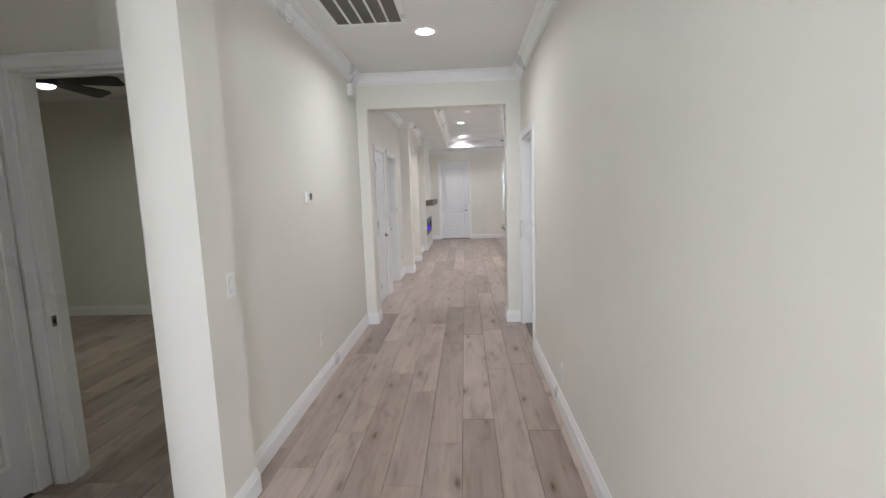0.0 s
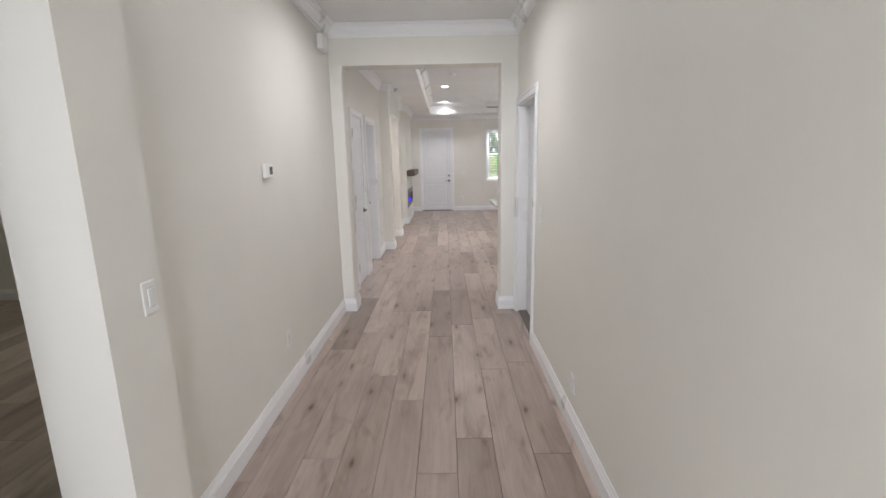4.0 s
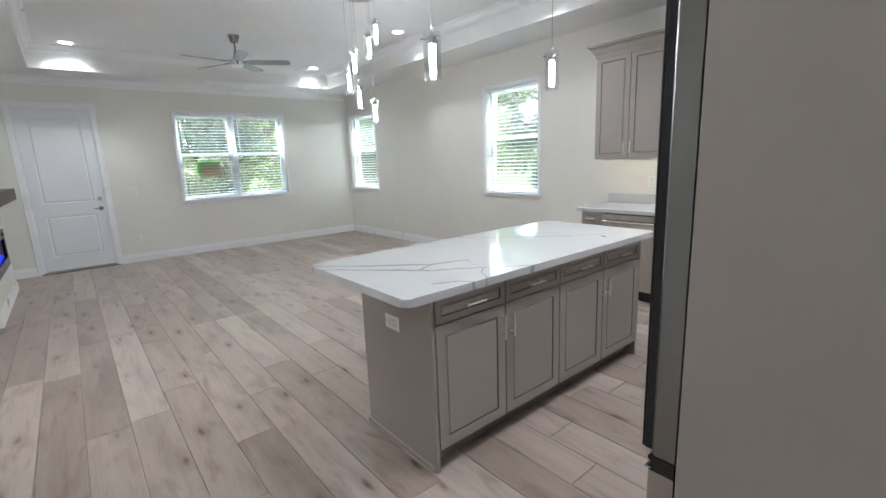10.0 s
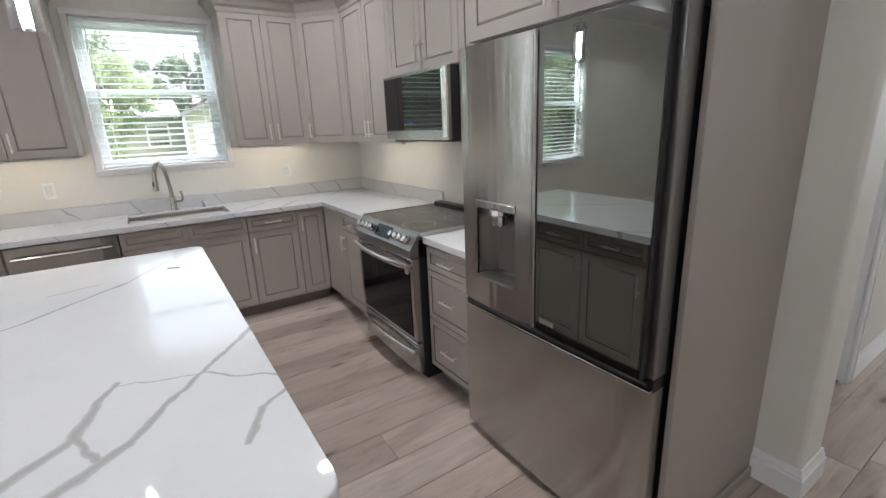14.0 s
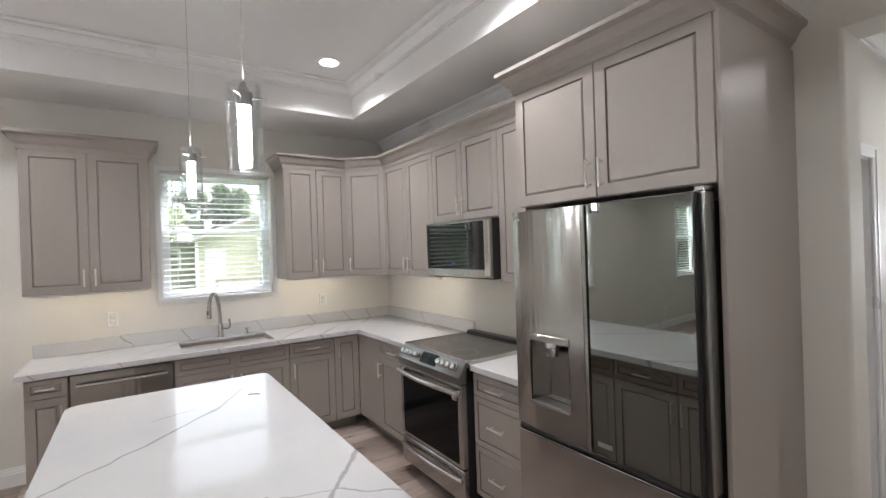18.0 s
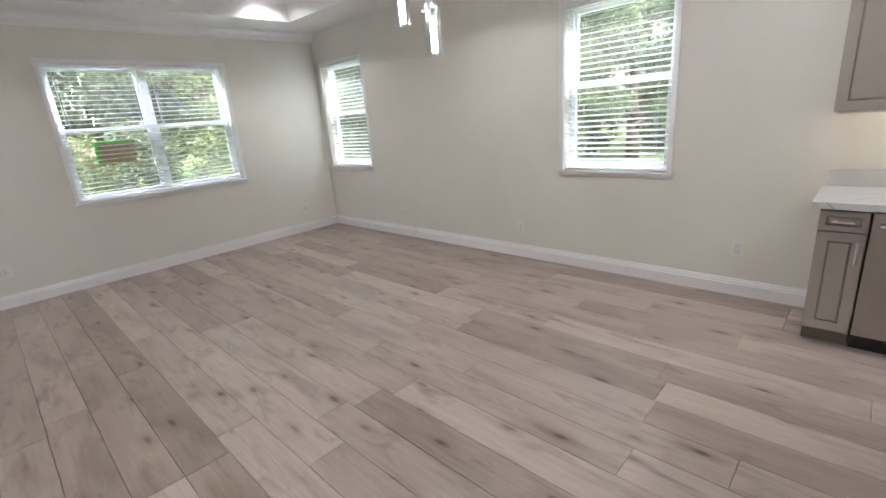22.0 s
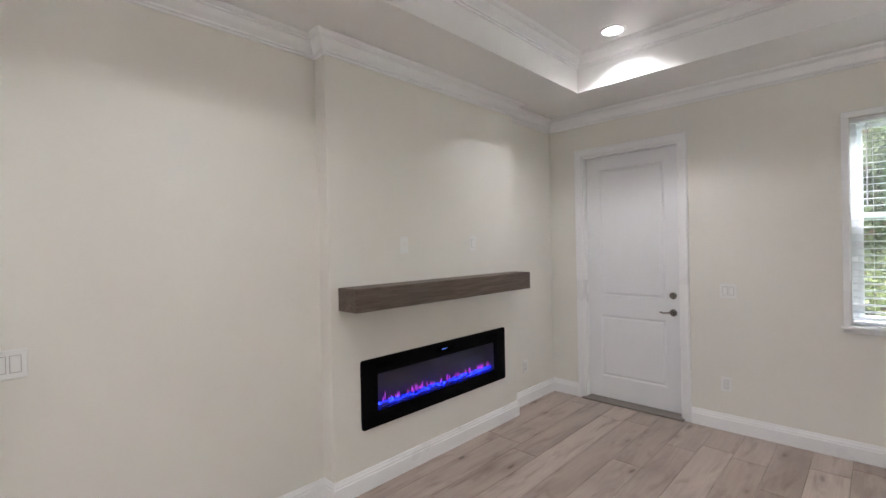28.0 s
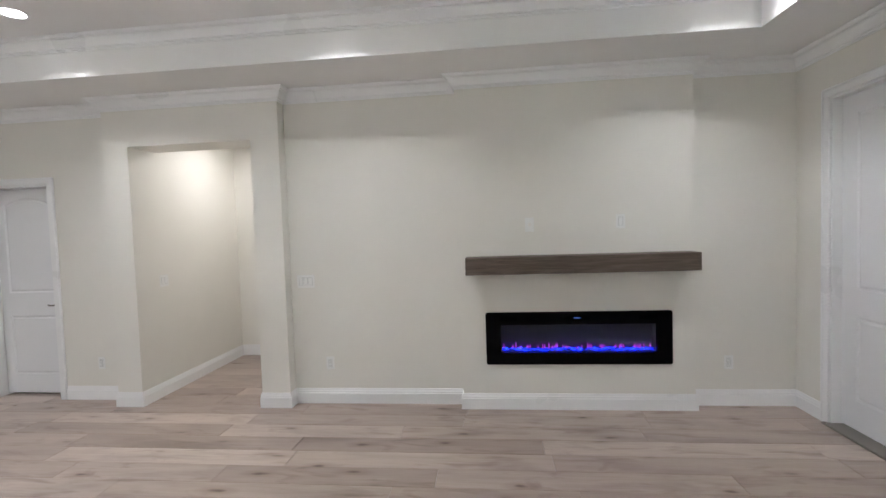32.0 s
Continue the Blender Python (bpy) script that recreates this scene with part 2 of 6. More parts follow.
def mantel_wood():
    m, n, l, b = material("stained_beam", (0.14, 0.1, 0.075), 0.55)
    g = noisy(n, l, 18, 6, (2.2, 0.14, 2.2), distort=1.2)
    r = ramp(n, [(0.25, (0.055, 0.038, 0.03)), (0.5, (0.105, 0.077, 0.06)), (0.75, (0.16, 0.122, 0.098))])
    l.new(g.outputs["Fac"], r.inputs[0])
    l.new(r.outputs[0], b.inputs["Base Color"])
    bump(n, l, b, g.outputs["Fac"], 0.25, 0.004)
    return m


BEAM = mantel_wood()


ISLAND_VEINS = [(0.74, 7.82, 0.92, 7.63, 0.009), (0.92, 7.63, 1.21, 7.36, 0.011), (1.21, 7.36, 1.42, 7.29, 0.010), (1.21, 7.36, 1.10, 7.30, 0.008),
                (0.74, 7.70, 1.00, 7.40, 0.010), (1.00, 7.40, 1.12, 7.25, 0.013), (1.12, 7.25, 1.33, 7.11, 0.011), (1.33, 7.11, 1.58, 6.90, 0.008),
                (1.40, 7.29, 1.34, 7.09, 0.0035), (1.34, 7.09, 1.21, 6.93, 0.004), (0.97, 7.05, 1.08, 7.00, 0.010), (1.08, 7.00, 1.18, 6.88, 0.006),
                (1.86, 7.88, 2.10, 7.58, 0.006), (2.10, 7.58, 2.40, 7.27, 0.007), (2.40, 7.27, 2.66, 7.12, 0.004), (2.40, 7.55, 2.46, 7.36, 0.003)]


def quartz():
    m, n, l, b = material("veined_quartz", (0.82, 0.82, 0.82), 0.025)
    tc = n.new("ShaderNodeTexCoord")
    w1 = noisy(n, l, 1.7, 4, (1, 1, 1), distort=0.3)
    w2, w3 = noisy(n, l, 9.0, 4, (1, 1, 1)), noisy(n, l, 8.0, 4, (1, -1, 1))
    patch = noisy(n, l, 2.3, 3, (1, 1, 1))
    sep = n.new("ShaderNodeSeparateXYZ")
    l.new(tc.outputs["Object"], sep.inputs[0])

    def calc(op, a, c=None):
        k = n.new("ShaderNodeMath")
        k.operation = op
        for i, v in enumerate((a, c)):
            if v is None:
                continue
            if isinstance(v, (int, float)):
                k.inputs[i].default_value = v
            else:
                l.new(v, k.inputs[i])
        return k.outputs[0]

    # veins: single level lines of a slanted coordinate, bent by noise, swelling and thinning
    wob = calc("MULTIPLY", calc("SUBTRACT", w1.outputs["Fac"], 0.5), 0.2)
    wob = calc("ADD", wob, calc("MULTIPLY", calc("SUBTRACT", w2.outputs["Fac"], 0.5), 0.05))
    slope = calc("ADD", sep.outputs[1], calc("MULTIPLY", sep.outputs[0], 0.85))
    slope = calc("ADD", calc("ADD", slope, calc("MULTIPLY", calc("SUBTRACT", sep.outputs[2], 0.92), -0.75)), wob)
    swell = calc("MAXIMUM", calc("MULTIPLY", calc("SUBTRACT", patch.outputs["Fac"], 0.33), 3.0), 0.12)
    edge = None
    for level, width, x0, x1 in ((8.41, 0.008, 3.5, 4.1), (9.33, 0.008, 3.0, 9.0), (9.58, 0.012, 3.0, 9.0), (9.94, 0.01, 3.0, 9.0), (10.42, 0.006, 3.0, 9.0), (11.06, 0.011, 3.0, 9.0), (11.5, 0.006, 3.0, 9.0)):
        fade = calc("MULTIPLY", calc("SUBTRACT", sep.outputs[0], x0), 7.0)
        fade = calc("MINIMUM", fade, calc("MULTIPLY", calc("SUBTRACT", x1, sep.outputs[0]), 7.0))
        fade = calc("MAXIMUM", calc("MINIMUM", fade, 1.0), 0.0001)
        d = calc("DIVIDE", calc("ABSOLUTE", calc("SUBTRACT", slope, level)), calc("MULTIPLY", calc("MULTIPLY", swell, width * 1.6), fade))
        edge = d if edge is None else calc("MINIMUM", edge, d)
    # the island's long veins with their side strokes: bent bands of uneven width
    flat = n.new("ShaderNodeCombineXYZ")
    l.new(calc("ADD", sep.outputs[0], calc("MULTIPLY", calc("SUBTRACT", w2.outputs["Fac"], 0.5), 0.05)), flat.inputs[0])
    l.new(calc("ADD", sep.outputs[1], calc("MULTIPLY", calc("SUBTRACT", w3.outputs["Fac"], 0.5), 0.06)), flat.inputs[1])

    def vector(op, first, second):
        k = n.new("ShaderNodeVectorMath")
        k.operation = op
        for i, v in enumerate((first, second)):
            if isinstance(v, tuple):
                k.inputs[i].default_value = v
            elif v is not None:
                l.new(v, k.inputs[i])
        return k

    for x0, y0, x1, y1, width in ISLAND_VEINS:
        along = (x1 - x0, y1 - y0, 0.0)
        away = vector("SUBTRACT", flat.outputs[0], (x0, y0, 0.0)).outputs[0]
        share = calc("DIVIDE", vector("DOT_PRODUCT", away, along).outputs["Value"], along[0] ** 2 + along[1] ** 2)
        share = calc("MAXIMUM", calc("MINIMUM", share, 1.0), 0.0)
        foot = vector("SCALE", along, None)
        l.new(share, foot.inputs["Scale"])
        d = vector("LENGTH", vector("SUBTRACT", away, foot.outputs[0]).outputs[0], None).outputs["Value"]
        edge = calc("MINIMUM", edge, calc("DIVIDE", d, calc("MULTIPLY", calc("ADD", swell, 0.8), width)))
    r = ramp(n, [(0.0, (0.40, 0.39, 0.38)), (0.6, (0.47, 0.46, 0.45)), (1.0, (0.675, 0.672, 0.67))])
    l.new(edge, r.inputs[0])
    soft = ramp(n, [(0.35, (0.925, 0.935, 0.95)), (0.65, (1, 1, 1))])
    l.new(w1.outputs["Fac"], soft.inputs[0])
    mx = n.new("ShaderNodeMix")
    mx.data_type, mx.blend_type = "RGBA", "MULTIPLY"
    mx.inputs["Factor"].default_value = 1.0
    l.new(r.outputs[0], mx.inputs[6])
    l.new(soft.outputs[0], mx.inputs[7])
    l.new(mx.outputs[2], b.inputs["Base Color"])
    return m


QUARTZ = quartz()


def brushed(name, colour, rough, stretch=(1, 1, 60), amount=0.05):
    m, n, l, b = material(name, colour, rough, 1.0)
    g = noisy(n, l, 8, 3, stretch)
    rr = n.new("ShaderNodeMapRange")
    rr.inputs["To Min"].default_value, rr.inputs["To Max"].default_value = rough - amount, rough + amount
    l.new(g.outputs["Fac"], rr.inputs["Value"])
    l.new(rr.outputs[0], b.inputs["Roughness"])
    bump(n, l, b, g.outputs["Fac"], 0.03, 0.001)
    return m


def brushed_sheet():
    """Sheet steel with a level brushing, which draws highlights out up and down."""
    m, n, l, b = material("brushed_steel", (0.46, 0.447, 0.43), 0.22, 1.0)
    b.inputs["Anisotropic"].default_value, b.inputs["Anisotropic Rotation"].default_value = 0.75, 0.0
    tg = n.new("ShaderNodeCombineXYZ")
    for k, v in enumerate((0.03, 0.02, 1.0)):
        tg.inputs[k].default_value = v
    l.new(tg.outputs[0], b.inputs["Tangent"])
    g = noisy(n, l, 8, 3, (0.5, 0.5, 60))
    rr = n.new("ShaderNodeMapRange")
    rr.inputs["To Min"].default_value, rr.inputs["To Max"].default_value = 0.15, 0.22
    l.new(g.outputs["Fac"], rr.inputs["Value"])
    l.new(rr.outputs[0], b.inputs["Roughness"])
    wave = noisy(n, l, 3.2, 2, (3.6, 3.6, 0.3))  # slight waviness of the sheet
    bump(n, l, b, wave.outputs["Fac"], 0.6, 0.0045)
    return m


STEEL = brushed_sheet()
# steel with a darkened colour, for faces that reflect dim surroundings
DIM_STEEL = material("dim_steel", (0.27, 0.263, 0.254), 0.32, 1.0)[0]
HINGE = material("dark_hinge_metal", (0.12, 0.112, 0.105), 0.38, 1.0)[0]
NICKEL = brushed("satin_nickel", (0.82, 0.795, 0.76), 0.3, (40, 40, 40))
CHROME = brushed("polished_nickel", (0.72, 0.71, 0.70), 0.12, (40, 40, 40), 0.03)
BRONZE = brushed("dark_nickel", (0.27, 0.252, 0.235), 0.24, (40, 40, 40))
MIRROR = brushed("tinted_mirror_glass", (0.32, 0.335, 0.32), 0.02, (1, 1, 1), 0.01)
OVEN = material("black_glass", (0.008, 0.008, 0.009), 0.04)[0]
OVEN.node_tree.nodes["Principled BSDF"].inputs["IOR"].default_value = 1.2
SCREEN = material("dark_door_glass", (0.008, 0.008, 0.009), 0.03)[0]
SURROUND = material("black_glass_surround", (0.004, 0.004, 0.0045), 0.05)[0]
SURROUND.node_tree.nodes["Principled BSDF"].inputs["IOR"].default_value = 1.1
VENT = material("vent_black", (0.002, 0.002, 0.002), 0.9)[0]
VENT.node_tree.nodes["Principled BSDF"].inputs["IOR"].default_value = 1.05
BASIN = brushed("sink_steel", (0.36, 0.35, 0.335), 0.3, (20, 20, 2))
FAUCET = brushed("faucet_nickel", (0.56, 0.535, 0.505), 0.24, (40, 40, 40))
COOKTOP = painted("ceramic_cooktop", (0.035, 0.033, 0.033), 0.22, 0.1, 300, 0.02)
FAN = brushed("fan_blade_silver", (0.34, 0.33, 0.32), 0.38, (4, 30, 4))


def glass(name, tint=(0.97, 0.99, 0.98), gloss=0.06, rim=0.3, rough=0.01, haze=0.0):
    m = bpy.data.materials.new(name)
    m.use_nodes = True
    n, l = m.node_tree.nodes, m.node_tree.links
    n.remove(n["Principled BSDF"])
    tr, gl, mx, lw, mr = n.new("ShaderNodeBsdfTransparent"), n.new("ShaderNodeBsdfGlossy"), n.new("ShaderNodeMixShader"), n.new("ShaderNodeLayerWeight"), n.new("ShaderNodeMapRange")
    tr.inputs[0].default_value, gl.inputs[0].default_value = (*tint, 1), (1, 1, 1, 1)
    gl.inputs["Roughness"].default_value = rough
    lw.inputs["Blend"].default_value = 0.25
    mr.inputs["To Min"].default_value, mr.inputs["To Max"].default_value = gloss, rim
    l.new(lw.outputs["Facing"], mr.inputs["Value"])
    l.new(mr.outputs[0], mx.inputs[0])
    l.new(tr.outputs[0], mx.inputs[1])
    l.new(gl.outputs[0], mx.inputs[2])
    out = mx.outputs[0]
    if haze:  # thin translucent veil, painting bright haze over the view outside
        veil, over = n.new("ShaderNodeBsdfTranslucent"), n.new("ShaderNodeMixShader")
        veil.inputs[0].default_value = (0.9, 0.9, 0.88, 1)
        over.inputs[0].default_value = haze
        l.new(out, over.inputs[1])
        l.new(veil.outputs[0], over.inputs[2])
        out = over.outputs[0]
    l.new(out, n["Material Output"].inputs[0])
    return m


def thin_sheet(name, colour, rough, through_share):
    """Thin plastic or paper that lets part of the light through."""
    m = painted(name, colour, rough, 0.02, 60, 0.02)
    n, l = m.node_tree.nodes, m.node_tree.links
    t, mx = n.new("ShaderNodeBsdfTranslucent"), n.new("ShaderNodeMixShader")
    t.inputs[0].default_value = (*colour, 1)
    mx.inputs[0].default_value = through_share
    l.new(n["Principled BSDF"].outputs[0], mx.inputs[1])
    l.new(t.outputs[0], mx.inputs[2])
    l.new(mx.outputs[0], n["Material Output"].inputs[0])
    return m


SLAT = thin_sheet("blind_slat", (0.84, 0.86, 0.88), 0.35, 0.45)
PANE = glass("window_glass", haze=0.006)
FIRE_GLASS = glass("fireplace_glass", (0.9, 0.9, 0.92), 0.01, 0.1)
CLEAR = glass("lamp_glass", (0.95, 0.97, 0.97), 0.07, 0.55)


def glow(name, colour, strength):
    m = bpy.data.materials.new(name)
    m.use_nodes = True
    n, l = m.node_tree.nodes, m.node_tree.links
    n.remove(n["Principled BSDF"])
    e = n.new("ShaderNodeEmission")
    e.inputs[0].default_value, e.inputs[1].default_value = (*colour, 1), strength
    l.new(e.outputs[0], n["Material Output"].inputs[0])
    return m


LIT = glow("lit_diffuser", (1, 0.97, 0.95), 1.6)
TUBE = glow("lit_tube", (1, 0.96, 0.98), 10.5)
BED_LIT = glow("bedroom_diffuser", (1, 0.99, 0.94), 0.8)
BLUE = glow("blue_embers", (0.01, 0.025, 1.0), 0.28)
bn, bl = BLUE.node_tree.nodes, BLUE.node_tree.links
isle, span = bn.new("ShaderNodeNewGeometry"), bn.new("ShaderNodeMapRange")
span.interpolation_type = "SMOOTHSTEP"
span.inputs["From Min"].default_value, span.inputs["From Max"].default_value = 0.4, 1.0
span.inputs["To Min"].default_value, span.inputs["To Max"].default_value = 0.015, 1.2
bl.new(isle.outputs["Random Per Island"], span.inputs["Value"])
bl.new(span.outputs[0], bn["Emission"].inputs[1])
VIOLET = glow("violet_flames", (0.55, 0.055, 0.85), 0.11)
LED = glow("blue_display", (0.15, 0.3, 1.0), 0.1)


# ---------------------------------------------------------------- mesh tools
def mesh_of(bm, name, mats):
    me = bpy.data.meshes.new(name)
    bmesh.ops.recalc_face_normals(bm, faces=bm.faces)
    if any(f.smooth for f in bm.faces):  # keep hard edges hard
        for e in bm.edges:
            if len(e.link_faces) == 2 and (e.link_faces[0].smooth != e.link_faces[1].smooth or e.calc_face_angle(0.0) > 0.7):
                e.smooth = False
    bm.to_mesh(me)
    bm.free()
    for mt in mats if isinstance(mats, (list, tuple)) else [mats]:
        me.materials.append(mt)
    return me


def part(name, bm, mat, parent=None, label="", smooth=False, m=None):
    me = mesh_of(bm, name, mat)
    if smooth:
        for p in me.polygons:
            p.use_smooth = True
    ob = new(name, me)
    if parent is not None:
        ob.parent = parent
    if m is not None:
        ob.matrix_basis = m
    if label:
        tagged(ob, label)
    return ob


def thing(name, m, label, category, group="", kind=""):
    ob = new(name)
    ob.empty_display_size = 0.1
    ob.matrix_basis = m
    return tagged(ob, label, category, group, kind)


def structure(name, bm, mat, label="", category="", m=None):
    return tagged(part(name, bm, mat, None, label, m=m), label, category, kind="structure")


def box(x0, y0, z0, x1, y1, z1, bevel=0.0, bm=None, mi=0, seg=1):
    own = bm is None
    bm = bmesh.new() if own else bm
    tmp = bmesh.new() if not own else bm
    r = bmesh.ops.create_cube(tmp, size=1.0)
    for v in r["verts"]:
        v.co = Vector(((x0, x1)[v.co.x > 0], (y0, y1)[v.co.y > 0], (z0, z1)[v.co.z > 0]))
    if bevel:
        bmesh.ops.bevel(tmp, geom=tmp.edges[:], offset=bevel, segments=seg, affect="EDGES", profile=0.5)
    for f in tmp.faces:
        f.material_index = mi
    if not own:
        join(bm, tmp)
    return bm


def join(bm, other):
    verts = {v: bm.verts.new(v.co) for v in other.verts}
    for f in other.faces:
        g = bm.faces.new([verts[v] for v in f.verts])
        g.material_index, g.smooth = f.material_index, f.smooth
    other.free()
    return bm


def boxes(items, bevel=0.0):
    bm = bmesh.new()
    for it in items:
        box(*it, bevel=bevel, bm=bm)
    return bm


def prism(pts, y0, y1, bevel=0.0, bm=None, mi=0):
    """A polygon in x and z, drawn out from y0 (front) to y1; the front edges are bevelled."""
    tmp = bmesh.new()
    front = [tmp.verts.new((x, y0, z)) for x, z in pts]
    back = [tmp.verts.new((x, y1, z)) for x, z in pts]
    n = len(pts)
    f = tmp.faces.new(front)
    tmp.faces.new(back[::-1])
    for k in range(n):
        tmp.faces.new((front[k], back[k], back[(k + 1) % n], front[(k + 1) % n]))
    if bevel:
        bmesh.ops.bevel(tmp, geom=[e for e in f.edges], offset=bevel, segments=1, affect="EDGES")
    for g in tmp.faces:
        g.material_index = mi
    if bm is None:
        return tmp
    return join(bm, tmp)


def rod(a, b_, r, bm=None, seg=12, r2=None, cap=True):
    tmp = bmesh.new()
    a, b_ = Vector(a), Vector(b_)
    q = (b_ - a).to_track_quat("Z", "Y").to_matrix().to_4x4()
    bmesh.ops.create_cone(tmp, cap_ends=cap, segments=seg, radius1=r, radius2=r if r2 is None else r2, depth=(b_ - a).length, matrix=Matrix.Translation((a + b_) / 2) @ q)
    for f in tmp.faces:
        f.smooth = len(f.verts) == 4
    return tmp if bm is None else join(bm, tmp)


def lathe(profile, seg=24, bm=None, centre=(0, 0)):
    """Turned solid round z from (radius, height) pairs."""
    tmp = bmesh.new()
    rings = []
    for r, z in profile:
        if r < 1e-5:
            rings.append([tmp.verts.new((centre[0], centre[1], z))])
        else:
            rings.append([tmp.verts.new((centre[0] + r * math.cos(2 * math.pi * k / seg), centre[1] + r * math.sin(2 * math.pi * k / seg), z)) for k in range(seg)])
    for a, c in zip(rings, rings[1:]):
        for k in range(seg):
            loop = [a[k % len(a)], a[(k + 1) % len(a)], c[(k + 1) % len(c)], c[k % len(c)]]
            loop = [v for i, v in enumerate(loop) if v not in loop[:i]]
            if len(loop) > 2:
                tmp.faces.new(loop).smooth = True
    return tmp if bm is None else join(bm, tmp)


def tube(points, r, bm=None, seg=10):
    """A round bar along points."""
    tmp = bmesh.new()
    pts = [Vector(p) for p in points]
    rings = []
    up = Vector((0.31, 0.17, 0.93)).normalized()
    for k, p in enumerate(pts):
        d = (pts[min(k + 1, len(pts) - 1)] - pts[max(k - 1, 0)]).normalized()
        u = d.cross(up).normalized()
        w = u.cross(d)
        rings.append([tmp.verts.new(p + r * (math.cos(a) * u + math.sin(a) * w)) for a in (2 * math.pi * i / seg for i in range(seg))])
    for a, c in zip(rings, rings[1:]):
        for k in range(seg):
            tmp.faces.new((a[k], a[(k + 1) % seg], c[(k + 1) % seg], c[k])).smooth = True
    tmp.faces.new(rings[0][::-1])
    tmp.faces.new(rings[-1])
    return tmp if bm is None else join(bm, tmp)


def moulding(pts, profile, closed=False):
    """A trim swept along a plan line, the room on its left; profile: (distance from the wall, height)."""
    bm = bmesh.new()
    n = len(pts)
    rings = []
    for k in range(n):
        p = Vector(pts[k])
        d0 = (p - Vector(pts[k - 1])).normalized() if (k or closed) else None
        d1 = (Vector(pts[(k + 1) % n]) - p).normalized() if (k < n - 1 or closed) else None
        d0, d1 = d0 or d1, d1 or d0
        n0, n1 = Vector((-d0.y, d0.x)), Vector((-d1.y, d1.x))
        mit = (n0 + n1) / max(1e-6, 1 + n0.dot(n1))
        rings.append([bm.verts.new((p.x + mit.x * d, p.y + mit.y * d, z)) for d, z in profile])
    m = len(profile)
    for k in range(n if closed else n - 1):
        a, c = rings[k], rings[(k + 1) % n]
        for i in range(m):
            bm.faces.new((a[i], c[i], c[(i + 1) % m], a[(i + 1) % m]))
    if not closed:
        bm.faces.new(rings[0])
        bm.faces.new(rings[-1][::-1])
    return bm


BASE = [(0, 0), (0.017, 0), (0.017, 0.094), (0.0125, 0.101), (0.0125, 0.112), (0.0095, 0.117), (0.006, 0.131), (0.005, 0.138), (0, 0.138)]


def crown_profile(top, drop=0.115, out=0.095):
    k, q = drop / 0.115, out / 0.095
    steps = ((0, 0), (0.010, 0), (0.010, 0.013), (0.021, 0.015), (0.021, 0.027), (0.029, 0.036), (0.043, 0.052), (0.053, 0.071), (0.057, 0.082), (0.067, 0.084), (0.067, 0.094), (0.078, 0.096), (0.087, 0.101), (0.095, 0.108), (0.095, 0.113), (0, 0.113))
    return [(d * q, top - drop + h * k) for d, h in steps]
# ---------------------------------------------------------------- large structure
T = 0.2
WINDOWS_E = [(13.285, 14.265, 0.955, 2.43), (9.275, 10.23, 0.975, 2.43), (6.475, 7.39, 1.295, 2.415)]
WIN_N = (1.315, 3.165, 0.955, 2.43)
DOOR_N = (-0.712, 0.204, 2.465)
KITCHEN_S = 5.2


def walls(name, items, label):
    for it in items:
        structure(name, boxes([it]), WALL, label, "wall")


def wall_with_holes(axis, face, depth, a0, a1, holes, z1=None):
    """Boxes of a wall along x or y between a0 and a1, with openings (from, to, low, high)."""
    z1 = CEIL if z1 is None else z1
    out, at = [], a0

    def add(p, q, lo, hi):
        if q - p > 1e-4 and hi - lo > 1e-4:
            f0, f1 = sorted((face, face + depth))
            out.append((p, f0, lo, q, f1, hi) if axis == "x" else (f0, p, lo, f1, q, hi))

    for p, q, lo, hi in sorted(holes):
        add(at, p, 0, z1)
        add(p, q, 0, lo)
        add(p, q, hi, z1)
        at = q
    add(at, a1, 0, z1)
    return boxes(out)


structure("wall_east", wall_with_holes("y", EAST, T, 4.925, NORTH + T, WINDOWS_E), WALL, "warm off-white painted plaster wall with three windows", "wall")
structure("wall_north", wall_with_holes("x", NORTH, T, WEST - T, EAST, [WIN_N, (DOOR_N[0], DOOR_N[1], 0, DOOR_N[2])]), WALL, "warm off-white painted plaster wall with door and double window", "wall")
structure("wall_west", boxes([(WEST - T, 10.02, 0, WEST, NORTH, CEIL)]), WALL, "warm off-white painted plaster wall behind the fireplace", "wall")
FP = (11.817, 13.369, 0.394, 0.85)
BR = (11.606, 13.552, -0.965)
structure("chimney_breast", boxes([(WEST, BR[0], 0, BR[2], FP[0] + 0.03, CEIL), (WEST, FP[1] - 0.03, 0, BR[2], BR[1], CEIL), (WEST, FP[0] + 0.03, 0, BR[2], FP[1] - 0.03, FP[2] + 0.03), (WEST, FP[0] + 0.03, FP[3] - 0.03, BR[2], FP[1] - 0.03, CEIL)]), WALL, "shallow painted chimney breast around the electric fireplace", "wall")
COL = -0.957
walls("wall_passage", [(HALL_W - 0.175, 8.312, 0, COL, 8.56, CEIL), (HALL_W - 0.175, 9.752, 0, COL, 10.02, CEIL), (HALL_W - 0.175, 8.56, 2.445, COL, 9.752, CEIL),
                                (-2.82, 8.44, 0, HALL_W - 0.175, 8.56, CEIL), (-2.82, 9.752, 0, HALL_W - 0.175, 9.87, CEIL), (-2.82, 8.56, 0, -2.7, 9.752, CEIL)], "off-white painted pilasters and walls of the side passage")
DOOR_A, DOOR_B, DOOR_R = (5.79, 6.45, 2.157), (6.77, 7.54, 2.157), (3.985, 4.835, 2.11)
